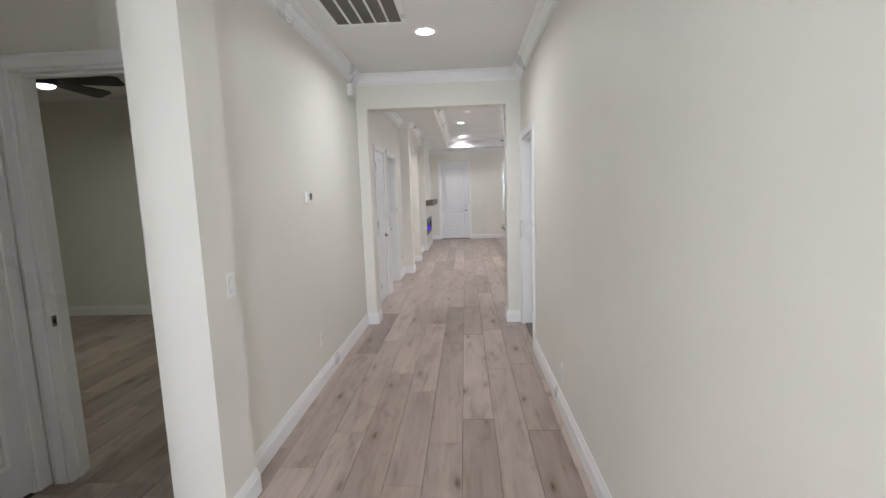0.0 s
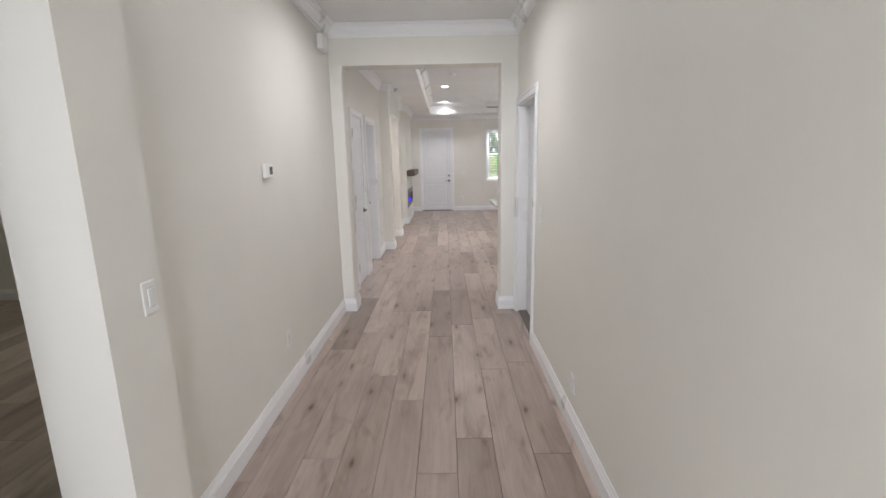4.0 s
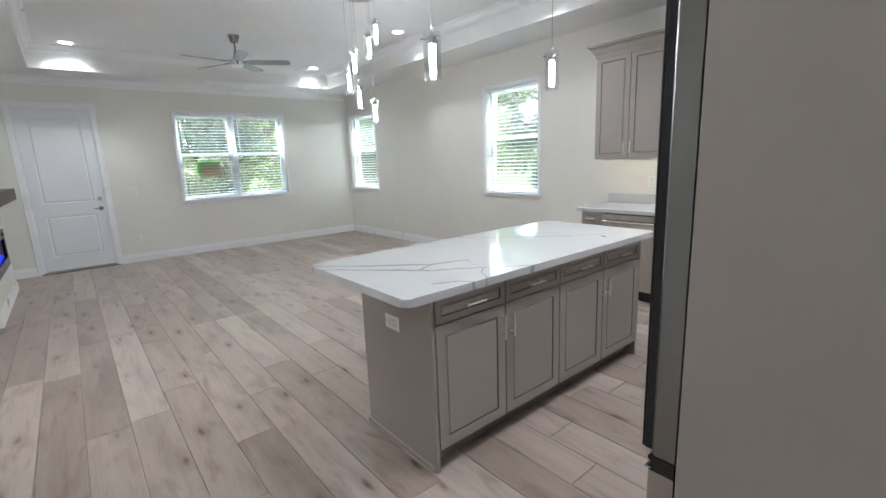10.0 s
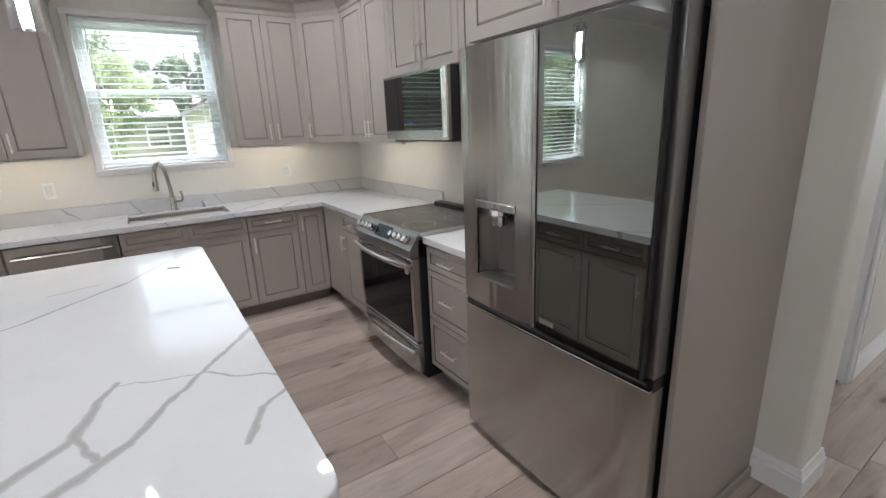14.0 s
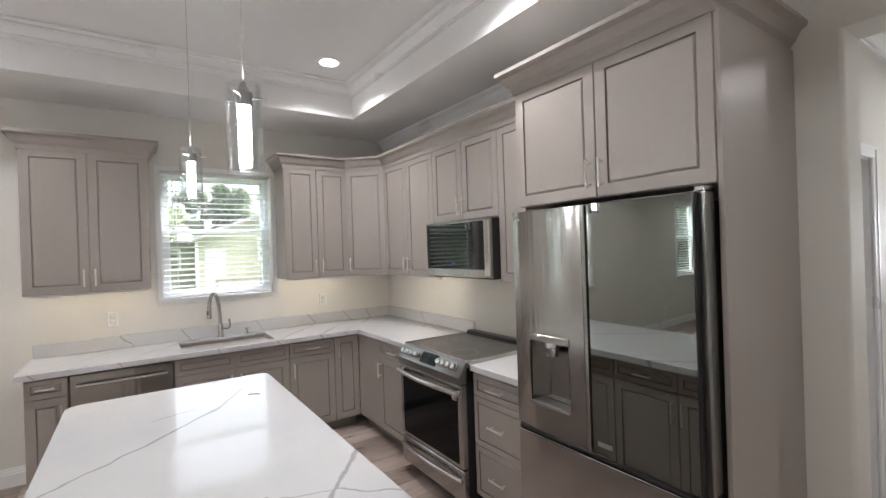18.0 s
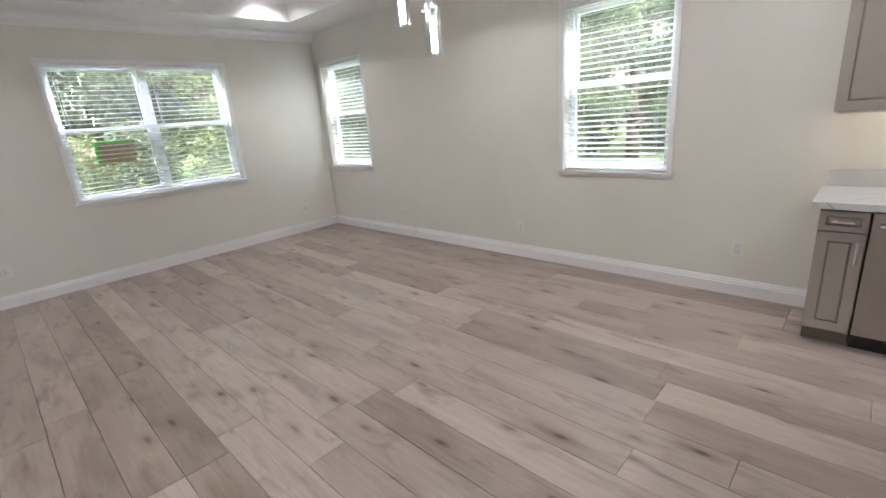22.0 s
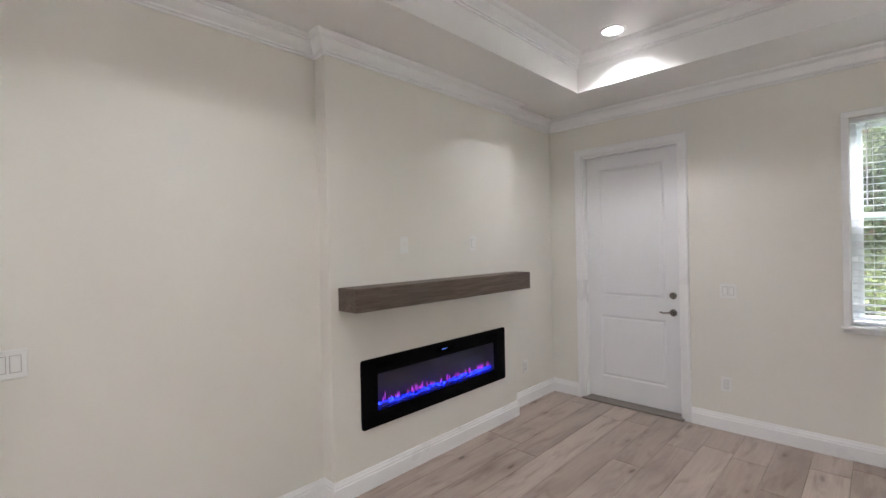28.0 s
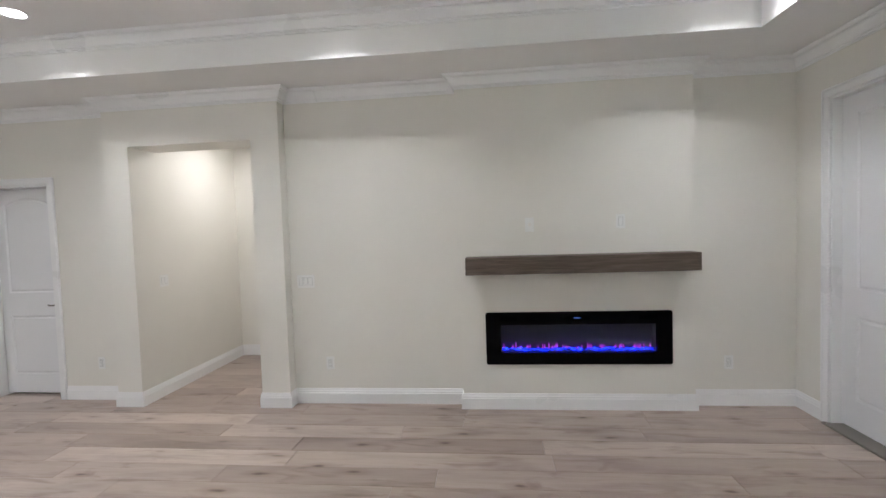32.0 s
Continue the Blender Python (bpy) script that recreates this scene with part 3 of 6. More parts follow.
structure("wall_hall_west", wall_with_holes("y", HALL_W, -0.175, 1.866, 8.312, [(DOOR_A[0], DOOR_A[1], 0, DOOR_A[2]), (DOOR_B[0], DOOR_B[1], 0, DOOR_B[2])]), WALL, "warm off-white painted hall wall", "wall")
walls("wall_hall_post", [(-1.305, 1.581, 0, -1.054, 1.866, CEIL), (-1.305, 0.25, 0, -1.062, 0.53, CEIL), (-2.42, 0.25, 0, -1.305, 0.53, CEIL), (HALL_W - 0.175, -2.6, 0, HALL_W, 0.25, CEIL)], "off-white painted wall ends beside the bedroom niche")
structure("wall_hall_east", wall_with_holes("y", HALL_E, 0.15, -2.6, 4.925, [(DOOR_R[0], DOOR_R[1], 0, DOOR_R[2])]), WALL, "warm off-white painted hall wall", "wall")
# unseen south window, assumed so that cool daylight reaches the hall
WIN_S = (-0.6, 0.4, 1.05, 2.1)
structure("wall_south", wall_with_holes("x", -2.6, -T, HALL_W - 0.175, HALL_E + 0.15, [WIN_S]), WALL, "painted wall behind the hall", "wall")
R_ = 0.018  # radius of the rounded plaster corners


def pier(x0, x1, y0, y1, h, east, bm):
    """A wall end with two rounded corners on its free side."""
    pts = []
    for cx, cy, a0 in ((x1 - R_, y0 + R_, -90), (x1 - R_, y1 - R_, 0)) if east else ((x0 + R_, y1 - R_, 90), (x0 + R_, y0 + R_, 180)):
        pts += [(cx + R_ * math.cos(radians(a0 + 22.5 * k)), cy + R_ * math.sin(radians(a0 + 22.5 * k))) for k in range(5)]
    pts += [(x0, y1), (x0, y0)] if east else [(x1, y0), (x1, y1)]
    low, high = [bm.verts.new((x, y, 0)) for x, y in pts], [bm.verts.new((x, y, h)) for x, y in pts]
    for k in range(len(pts)):
        q = (k + 1) % len(pts)
        f = bm.faces.new((low[k], low[q], high[q], high[k]))
        f.smooth = k < 4 or 5 <= k < 9
    bm.faces.new(high)
    bm.faces.new(low[::-1])
    return bm


opening = boxes([(HALL_W, OPEN_Y0, OPEN_Z, 0.757, OPEN_Y1, CEIL), (0.757, OPEN_Y0, 0, EAST, KITCHEN_S, CEIL)])
pier(HALL_W, OPEN_X0, OPEN_Y0, OPEN_Y1, OPEN_Z, True, opening)
pier(OPEN_X1, 0.757, OPEN_Y0, OPEN_Y1, OPEN_Z, False, opening)
structure("wall_opening", opening, WALL, "painted wall with a wide cased opening to the great room", "wall")
BED_Y = 1.945
walls("wall_bedroom", [(-2.44, BED_Y, 0, -2.18, BED_Y + 0.13, CEIL), (-2.18, BED_Y, 2.235, -1.40, BED_Y + 0.13, CEIL), (-1.40, BED_Y, 0, -1.305, BED_Y + 0.13, CEIL), (-6.2, BED_Y, 0, -2.44, BED_Y + 0.13, CEIL),
                                 (-6.3, 5.55, 0, -1.3, 5.67, CEIL), (-6.3, BED_Y, 0, -6.2, 5.55, CEIL)], "off-white painted bedroom walls in low light")
structure("wall_closet", wall_with_holes("y", -2.29, -0.13, 0.53, BED_Y, [(1.09, 1.87, 0, 2.11)]), WALL, "off-white painted niche wall with a closet door", "wall")
walls("wall_closets_behind", [(-2.6, 5.67, 0, -2.5, 8.44, CEIL), (1.6, 3.6, 0, 1.7, 4.925, CEIL), (0.885, 3.5, 0, 1.7, 3.6, CEIL), (-3.4, 0.53, 0, -3.3, BED_Y, CEIL), (-3.3, 0.4, 0, -2.42, 0.53, CEIL)], "plain closing walls behind the doors")

structure("ceiling", boxes([(-6.4, -2.8, CEIL, TX0, 14.7, TRAY + 0.12), (TX1, -2.8, CEIL, 4.8, 14.7, TRAY + 0.12), (TX0, -2.8, CEIL, TX1, TY0, TRAY + 0.12), (TX0, TY1, CEIL, TX1, 14.7, TRAY + 0.12), (TX0, TY0, TRAY, TX1, TY1, TRAY + 0.12)]), CEILING, "white painted tray ceiling", "ceiling")
structure("ceiling_passage", boxes([(-2.7, 8.56, 2.75, HALL_W - 0.175, 9.752, 2.8)]), CEILING, "white painted passage ceiling", "ceiling")

for name, pts in (
    ("baseboard_east", [(EAST, 8.235), (EAST, NORTH), (0.275, NORTH)]),
    ("baseboard_west", [(-0.785, NORTH), (WEST, NORTH), (WEST, BR[1]), (BR[2], BR[1]), (BR[2], BR[0]), (WEST, BR[0]), (WEST, 10.02), (COL, 10.02), (COL, 9.752), (-2.7, 9.752), (-2.7, 8.56), (COL, 8.56), (COL, 8.312), (HALL_W, 8.312), (HALL_W, 7.612)]),
    ("baseboard_between_doors", [(HALL_W, 6.698), (HALL_W, 6.522)]),
    ("baseboard_hall_west", [(HALL_W, 5.718), (HALL_W, OPEN_Y1), (OPEN_X0, OPEN_Y1), (OPEN_X0, OPEN_Y0), (HALL_W, OPEN_Y0), (HALL_W, 1.866), (-1.054, 1.866), (-1.054, 1.581), (-1.305, 1.581), (-1.305, 1.945)]),
    ("baseboard_hall_near", [(-2.29, 0.53), (-1.062, 0.53), (-1.062, 0.25), (HALL_W, 0.25), (HALL_W, -2.6)]),
    ("baseboard_hall_east", [(HALL_E, -2.6), (HALL_E, 3.913)]),
    ("baseboard_stub", [(HALL_E, 4.909), (HALL_E, OPEN_Y0), (OPEN_X1, OPEN_Y0), (OPEN_X1, OPEN_Y1), (HALL_E, OPEN_Y1)]),
    ("baseboard_bedroom", [(-1.305, 2.08), (-1.305, 5.55), (-6.2, 5.55), (-6.2, 2.08)]),
):
    structure(name, moulding(pts, BASE), TRIM, "white painted stepped baseboard", "baseboard")
CR = crown_profile(CEIL)
for name, pts, prof, closed in (
    ("crown_trim_great_room", [(EAST, NORTH), (WEST, NORTH), (WEST, BR[1]), (BR[2], BR[1]), (BR[2], BR[0]), (WEST, BR[0]), (WEST, 10.02), (COL, 10.02), (COL, 8.312), (HALL_W, 8.312), (HALL_W, OPEN_Y1), (0.757, OPEN_Y1), (0.757, KITCHEN_S), (EAST, KITCHEN_S)], CR, False),
    ("crown_trim_hall", [(HALL_E, -2.6), (HALL_E, OPEN_Y0), (HALL_W, OPEN_Y0), (HALL_W, 1.866), (-1.054, 1.866), (-1.054, 1.581), (-1.305, 1.581), (-1.305, BED_Y)], CR, False),
    ("crown_trim_tray", [(TX0, TY0), (TX1, TY0), (TX1, TY1), (TX0, TY1)], crown_profile(TRAY, 0.105, 0.1), True),
):
    structure(name, moulding(pts, prof, closed), TRIM, "white painted crown moulding", "crown moulding")

WESTWARD, EASTWARD, NORTHWARD, SOUTHWARD = -90, 90, 180, 0  # the side that a front faces


# ---------------------------------------------------------------- doors
def casing(name, m, w, h, depth, stop=None):
    """Casing, jamb and stop round an opening; local x runs along it, the room lies towards -y."""
    t = thing(name, m, "white painted door casing and jamb", "door frame", kind="structure")
    c, p = 0.07, 0.018
    for nm, b in (("casing_side", (-c, -p, 0, 0.004, 0, h)), ("casing_side", (w - 0.004, -p, 0, w + c, 0, h)), ("casing_head", (-c, -p, h, w + c, 0, h + c))):
        part(nm, box(*b, bevel=0.005), TRIM, t)
    for nm, b in (("casing_bead", (-c + 0.006, -p - 0.006, 0.002, -c + 0.022, -p, h + c - 0.006)), ("casing_bead", (w + c - 0.022, -p - 0.006, 0.002, w + c - 0.006, -p, h + c - 0.006)), ("casing_bead", (-c + 0.022, -p - 0.006, h + c - 0.022, w + c - 0.022, -p, h + c - 0.006))):
        part(nm, box(*b, bevel=0.002), TRIM, t)
    for nm, b in (("jamb", (-0.001, 0, 0, 0.014, depth, h)), ("jamb", (w - 0.014, 0, 0, w + 0.001, depth, h)), ("head_jamb", (0.014, 0, h - 0.014, w - 0.014, depth, h + 0.001))):
        part(nm, box(*b), TRIM, t)
    if stop is not None:
        for b in ((0.014, stop, 0, 0.026, stop + 0.03, h - 0.014), (w - 0.026, stop, 0, w - 0.014, stop + 0.03, h - 0.014), (0.026, stop, h - 0.026, w - 0.026, stop + 0.03, h - 0.014)):
            part("door_stop", box(*b), TRIM, t)
    return t


def arch_top(x0, x1, z, rise, n=9):
    """Points of a panel's top edge from right to left, flat at the ends and rising between."""
    pts = []
    for k in range(n + 1):
        u = k / n
        pts.append((x1 + (x0 - x1) * u, z + rise * (1 - (2 * u - 1) ** 2)))
    return pts


def panel_door(name, m, w, h, arch, label, lever_x, lever_dir, knob=True, hinge_x=None, deadbolt=False, z_lever=0.93):
    t = thing(name, m, label, "door", kind="structure")
    s = (0.102 if arch else 0.12) * w / 0.8
    zb, zm0, zm1, zt = (0.2, h * 0.386, h * 0.497, h - 0.09) if arch else (0.22, h * 0.345, h * 0.425, h - 0.13)
    rise = 0.066 if arch else 0.0
    bm = box(0, 0.009, 0.008, w, 0.035, h)
    box(0, 0, 0.008, s, 0.009, h, bm=bm)
    box(w - s, 0, 0.008, w, 0.009, h, bm=bm)
    box(s, 0, 0.008, w - s, 0.009, zb, bm=bm)
    box(s, 0, zm0, w - s, 0.009, zm1, bm=bm)
    top = arch_top(s, w - s, zt - rise, rise) if arch else [(w - s, zt), (s, zt)]
    prism([(s, h), (w - s, h)] + top, 0, 0.009, bm=bm)
    part("slab", bm, DOORS, t)

    def outline(z0, z1, d, arched):
        """A panel's edge, drawn in by d."""
        head = arch_top(s + d, w - s - d, z1 - rise - d, rise) if arched else [(w - s - d, z1 - d), (s + d, z1 - d)]
        return [(s + d, z0 + d), (w - s - d, z0 + d)] + head

    for nm, z0, z1, arched in (("lower_panel", zb, zm0, False), ("upper_panel", zm1, zt, arch)):
        pan = bmesh.new()
        rings = [[pan.verts.new((x, y, z)) for x, z in outline(z0, z1, d, arched)] for d, y in ((-0.001, 0.0), (0.003, 0.0015), (0.016, 0.0088), (0.019, 0.0088), (0.034, 0.0012), (0.037, 0.0007))]
        for p, q in zip(rings, rings[1:]):
            for k in range(len(p)):
                e = (k + 1) % len(p)
                pan.faces.new((p[k], p[e], q[e], q[k]))
        pan.faces.new(rings[-1])
        part(nm, pan, DOORS, t)
    if knob:
        lever = lathe([(0, 0.0), (0.032, 0.0), (0.033, 0.006), (0.024, 0.012), (0.012, 0.014), (0.011, 0.045), (0, 0.046)], 20)
        for v in lever.verts:
            v.co = Vector((v.co.x, -v.co.z, v.co.y))
        tube([(0, -0.042, 0), (lever_dir * 0.03, -0.046, 0.002), (lever_dir * 0.07, -0.046, -0.004), (lever_dir * 0.105, -0.042, 0.004)], 0.007, lever)
        part("door_handle", lever, BRONZE, t, "dark satin nickel lever", m=Matrix.Translation((lever_x, 0, z_lever)))
    if deadbolt:
        bolt = lathe([(0, 0), (0.03, 0), (0.031, 0.008), (0.022, 0.016), (0, 0.016)], 20)
        for v in bolt.verts:
            v.co = Vector((v.co.x, -v.co.z, v.co.y))
        box(-0.004, -0.03, -0.014, 0.004, -0.015, 0.014, 0.002, bolt)
        part("deadbolt", bolt, BRONZE, t, "dark round deadbolt", m=Matrix.Translation((lever_x, 0, 1.07)))
    if hinge_x is not None:
        for z in (0.25, h * 0.53, h - 0.2):
            hg = rod((-0.004, -0.012, -0.045), (-0.004, -0.012, 0.045), 0.008)
            box(-0.012, -0.013, -0.05, 0.026, 0.001, 0.05, bm=hg)
            part("hinge", hg, HINGE, t, "dark metal hinge", m=Matrix.Translation((hinge_x, 0, z)))
    return t


casing("door_frame_north", pose(DOOR_N[0], NORTH, 0, rz=SOUTHWARD), DOOR_N[1] - DOOR_N[0], DOOR_N[2], T, 0.105)
panel_door("door_north", pose(DOOR_N[0] + 0.016, NORTH + 0.07, 0.02), DOOR_N[1] - DOOR_N[0] - 0.032, DOOR_N[2] - 0.036, False, "white two-panel entrance door with dark lever, closed", DOOR_N[1] - DOOR_N[0] - 0.1, -1, deadbolt=True, z_lever=0.915)
sill = thing("threshold", pose(DOOR_N[0], NORTH, 0), "dark metal door threshold", "threshold", kind="structure")
part("sill_plate", box(-0.02, -0.05, 0.0, DOOR_N[1] - DOOR_N[0] + 0.02, 0.2, 0.018, 0.006), TOE, sill)
casing("door_frame_closet", pose(HALL_W, DOOR_A[0], 0, rz=EASTWARD), DOOR_A[1] - DOOR_A[0], DOOR_A[2], 0.175)
panel_door("door_closet", pose(HALL_W - 0.001, DOOR_A[0] + 0.016, 0.012, rz=EASTWARD), DOOR_A[1] - DOOR_A[0] - 0.032, DOOR_A[2] - 0.03, True, "white arched two-panel closet door with dark hinges, closed", DOOR_A[1] - DOOR_A[0] - 0.085, -1, hinge_x=0.008)
casing("door_frame_side_room", pose(HALL_W, DOOR_B[0], 0, rz=EASTWARD), DOOR_B[1] - DOOR_B[0], DOOR_B[2], 0.175)
panel_door("door_side_room", pose(HALL_W - 0.125, DOOR_B[0] + 0.016, 0.012, rz=EASTWARD), DOOR_B[1] - DOOR_B[0] - 0.032, DOOR_B[2] - 0.03, True, "white arched two-panel door set back in its frame, closed", DOOR_B[1] - DOOR_B[0] - 0.09, -1)
casing("door_frame_hall", pose(HALL_E, DOOR_R[1], 0, rz=WESTWARD), DOOR_R[1] - DOOR_R[0], DOOR_R[2], 0.15)
panel_door("door_hall", pose(HALL_E + 0.1, DOOR_R[1] - 0.016, 0.02, rz=WESTWARD), DOOR_R[1] - DOOR_R[0] - 0.032, DOOR_R[2] - 0.036, True, "white arched two-panel hall door set back in its frame, closed", DOOR_R[1] - DOOR_R[0] - 0.09, -1)
sill = thing("threshold", pose(HALL_E, DOOR_R[1], 0, rz=WESTWARD), "dark wooden threshold strip under the hall door", "threshold", kind="structure")
part("sill_plate", box(0.014, 0.02, 0, DOOR_R[1] - DOOR_R[0] - 0.014, 0.15, 0.016, 0.004), TOE, sill)
casing("door_frame_bedroom", pose(-2.18, BED_Y, 0), 0.78, 2.235, 0.13, 0.05)
strike = thing("strike_plate", pose(-2.165, BED_Y + 0.035, 0.93, rz=90), "dark metal strike plate on the door jamb", "strike plate")
part("plate", box(-0.014, -0.003, -0.03, 0.014, 0.0, 0.03, 0.001), BRONZE, strike)
part("latch_hole", box(-0.006, -0.0045, -0.012, 0.006, -0.002, 0.012), DARK, strike)
casing("door_frame_niche", pose(-2.29, 1.09, 0, rz=EASTWARD), 0.78, 2.11, 0.13)
panel_door("door_niche", pose(-2.292, 1.106, 0.014, rz=EASTWARD), 0.748, 2.08, True, "white arched two-panel closet door in the niche, closed", 0.09, 1)


# ---------------------------------------------------------------- windows
def window(name, m, w, z0, z1, units, label):
    """Opening at local x 0..w, z0..z1, room towards -y; sashes, glass, casing, stool and a lowered blind."""
    t = thing(name, m, label, "window", kind="structure")
    c = 0.042
    h = z1 - z0
    for nm, b in (("casing", (-c, -0.014, z0 - 0.0, 0, 0, z1)), ("casing", (w, -0.014, z0, w + c, 0, z1)), ("casing", (-c, -0.014, z1, w + c, 0, z1 + c)), ("apron", (-c, -0.013, z0 - 0.05, w + c, 0, z0 - 0.018)), ("window_sill", (-c - 0.012, -0.03, z0 - 0.018, w + c + 0.012, 0.11, z0 + 0.002))):
        part(nm, box(*b, bevel=0.003), TRIM, t)
    fr = bmesh.new()
    f = 0.035
    for b in ((0, 0.11, z0, f, 0.185, z1), (w - f, 0.11, z0, w, 0.185, z1), (f, 0.11, z0, w - f, 0.185, z0 + f), (f, 0.11, z1 - f, w - f, 0.185, z1)):
        box(*b, bm=fr, bevel=0.003)
    part("window_frame", fr, VINYL, t)
    each = (w - 2 * f - (units - 1) * 0.07) / units
    for k in range(units):
        a = f + k * (each + 0.07)
        if k:
            part("mullion", box(a - 0.07, 0.105, z0 + f, a, 0.185, z1 - f, 0.003), VINYL, t)
        zm = z0 + h * 0.53
        for nm, lo, hi, y in (("lower_sash", z0 + f, zm + 0.02, 0.115), ("upper_sash", zm - 0.02, z1 - f, 0.148)):
            s = bmesh.new()
            g = 0.032
            for b in ((a, y, lo, a + g, y + 0.03, hi), (a + each - g, y, lo, a + each, y + 0.03, hi), (a + g, y, lo, a + each - g, y + 0.03, lo + g), (a + g, y, hi - g, a + each - g, y + 0.03, hi)):
                box(*b, bm=s, bevel=0.003)
            sash = part(nm, s, VINYL, t)
            pane = part("pane", box(a + g - 0.004, y + 0.012, lo + g - 0.004, a + each - g + 0.004, y + 0.016, hi - g + 0.004), PANE, sash)
            pane.visible_shadow = False
    return t


def blind(m, w, z0, z1, label, tilt=8, pitch=0.05):
    t = thing("window_blind", m, label, "blind", "window blinds")
    part("headrail", box(0.006, 0.028, z1 - 0.03, w - 0.006, 0.085, z1 - 0.002, 0.004), VINYL, t)
    part("bottom_rail", box(0.008, 0.032, z0 + 0.006, w - 0.008, 0.082, z0 + 0.024, 0.005), VINYL, t)
    prof = []
    for k in range(5):
        u = k / 4 - 0.5
        prof.append((u * 0.048, 0.0022 * (1 - (2 * u) ** 2)))
    bm = bmesh.new()
    ends = []
    for x in (0.01, w - 0.01):
        ends.append([bm.verts.new((x, d, z)) for d, z in prof] + [bm.verts.new((x, d, z - 0.0026)) for d, z in prof[::-1]])
    n = len(ends[0])
    for i in range(n):
        bm.faces.new((ends[0][i], ends[1][i], ends[1][(i + 1) % n], ends[0][(i + 1) % n]))
    bm.faces.new(ends[0])
    bm.faces.new(ends[1][::-1])
    me = mesh_of(bm, "slat", SLAT)
    z = z0 + 0.05
    while z < z1 - 0.04:
        ob = new("slat", me)
        ob.parent = t
        ob.matrix_basis = pose(0, 0.057, z, rx=tilt + random.uniform(-1.2, 1.2))
        z += pitch
    for x in (0.12, w - 0.12):
        cord = rod((x, 0.033, z0 + 0.02), (x, 0.033, z1 - 0.04), 0.0012, seg=5)
        rod((x, 0.081, z0 + 0.02), (x, 0.081, z1 - 0.04), 0.0012, cord, seg=5)
        part("ladder_cord", cord, VINYL, t)
    part("tilt_wand", rod((0.09, 0.02, z1 - 0.05), (0.09, 0.018, z1 - 0.62), 0.004, seg=8), VINYL, t, "clear plastic tilt wand")
    return t


for k, (a, b, lo, hi) in enumerate(WINDOWS_E):
    m = pose(EAST, b, 0, rz=WESTWARD)
    window(f"window_{k + 1}", m, b - a, lo, hi, 1, "white vinyl single-hung window with white casing")
    blind(m, b - a, lo, hi, "white slatted horizontal blind, lowered with open slats", 14)
m = pose(WIN_N[0], NORTH, 0)
window("window_4", m, WIN_N[1] - WIN_N[0], WIN_N[2], WIN_N[3], 2, "white vinyl double window with a central mullion")
window("window_5", pose(WIN_S[1], -2.6, 0, rz=NORTHWARD), WIN_S[1] - WIN_S[0], WIN_S[2], WIN_S[3], 2, "unseen white vinyl window assumed at the end of the hall")
half = (WIN_N[1] - WIN_N[0]) / 2
for k in range(2):
    blind(pose(WIN_N[0] + k * half, NORTH, 0), half, WIN_N[2], WIN_N[3], "white slatted horizontal blind, lowered with open slats")


# ---------------------------------------------------------------- wall plates and small fixtures
def plate(m, kind, gangs=1):
    names = {"switch": "light_switch", "outlet": "wall_outlet", "blank": "wall_plate"}
    t = thing(names[kind], m, {"switch": "white rocker light switch plate on the wall", "outlet": "white duplex wall outlet plate", "blank": "white television cable plate"}[kind], {"switch": "light switch", "outlet": "wall outlet", "blank": "wall plate"}[kind])
    w = 0.075 + 0.046 * (gangs - 1)
    part("cover", box(-w / 2, -0.006, -0.06, w / 2, 0.0, 0.06, 0.003), PLASTIC, t)
    for g in range(gangs):
        x = (g - (gangs - 1) / 2) * 0.046
        if kind == "switch":
            r = prism([(x - 0.016, -0.033), (x + 0.016, -0.033), (x + 0.016, 0.033), (x - 0.016, 0.033)], -0.0095, -0.005, 0.002)
            # grey outline in place of the shaded recess round the rocker
            part("rocker_shade", box(x - 0.0185, -0.0068, -0.0355, x + 0.0185, -0.005, 0.0355), SEAM_SHADE, t)
            part("rocker", r, PLASTIC, t)
        elif kind == "outlet":
            for z in (-0.02, 0.02):
                part("socket_shade", box(x - 0.0178, -0.0066, z - 0.0158, x + 0.0178, -0.005, z + 0.0158), SEAM_SHADE, t)
                s = part("socket", prism([(x - 0.016, z - 0.014), (x + 0.016, z - 0.014), (x + 0.016, z + 0.014), (x - 0.016, z + 0.014)], -0.0085, -0.005, 0.003), PLASTIC, t)
                part("slot", boxes([(x - 0.008, -0.0092, z - 0.004, x - 0.006, -0.008, z + 0.006), (x + 0.006, -0.0092, z - 0.004, x + 0.008, -0.008, z + 0.006)]), BLACK, s)
        else:
            part("port", lathe([(0.0, 0.0), (0.014, 0.0), (0.014, 0.004), (0.008, 0.006), (0.0, 0.006)], 14), NICKEL, t, m=pose(x, -0.005, 0, rx=90))
    return t


E_, W_, N_ = WESTWARD, EASTWARD, SOUTHWARD  # plates on the east, west and north walls
plate(pose(0.565, NORTH, 1.165, rz=N_), "switch", 2)
plate(pose(0.54, NORTH, 0.385, rz=N_), "outlet")
plate(pose(4.02, NORTH, 0.365, rz=N_), "outlet")
plate(pose(EAST, 12.72, 0.33, rz=E_), "outlet")
plate(pose(EAST, 10.75, 0.335, rz=E_), "outlet")
plate(pose(EAST, 8.71, 0.39, rz=E_), "outlet")
plate(pose(EAST, 5.98, 1.165, rz=E_), "outlet")
plate(pose(EAST, 7.75, 1.165, rz=E_), "outlet")
plate(pose(WEST, 10.165, 1.145, rz=W_), "switch", 3)
plate(pose(WEST, 10.365, 0.376, rz=W_), "outlet")
plate(pose(WEST, 13.87, 0.373, rz=W_), "outlet")
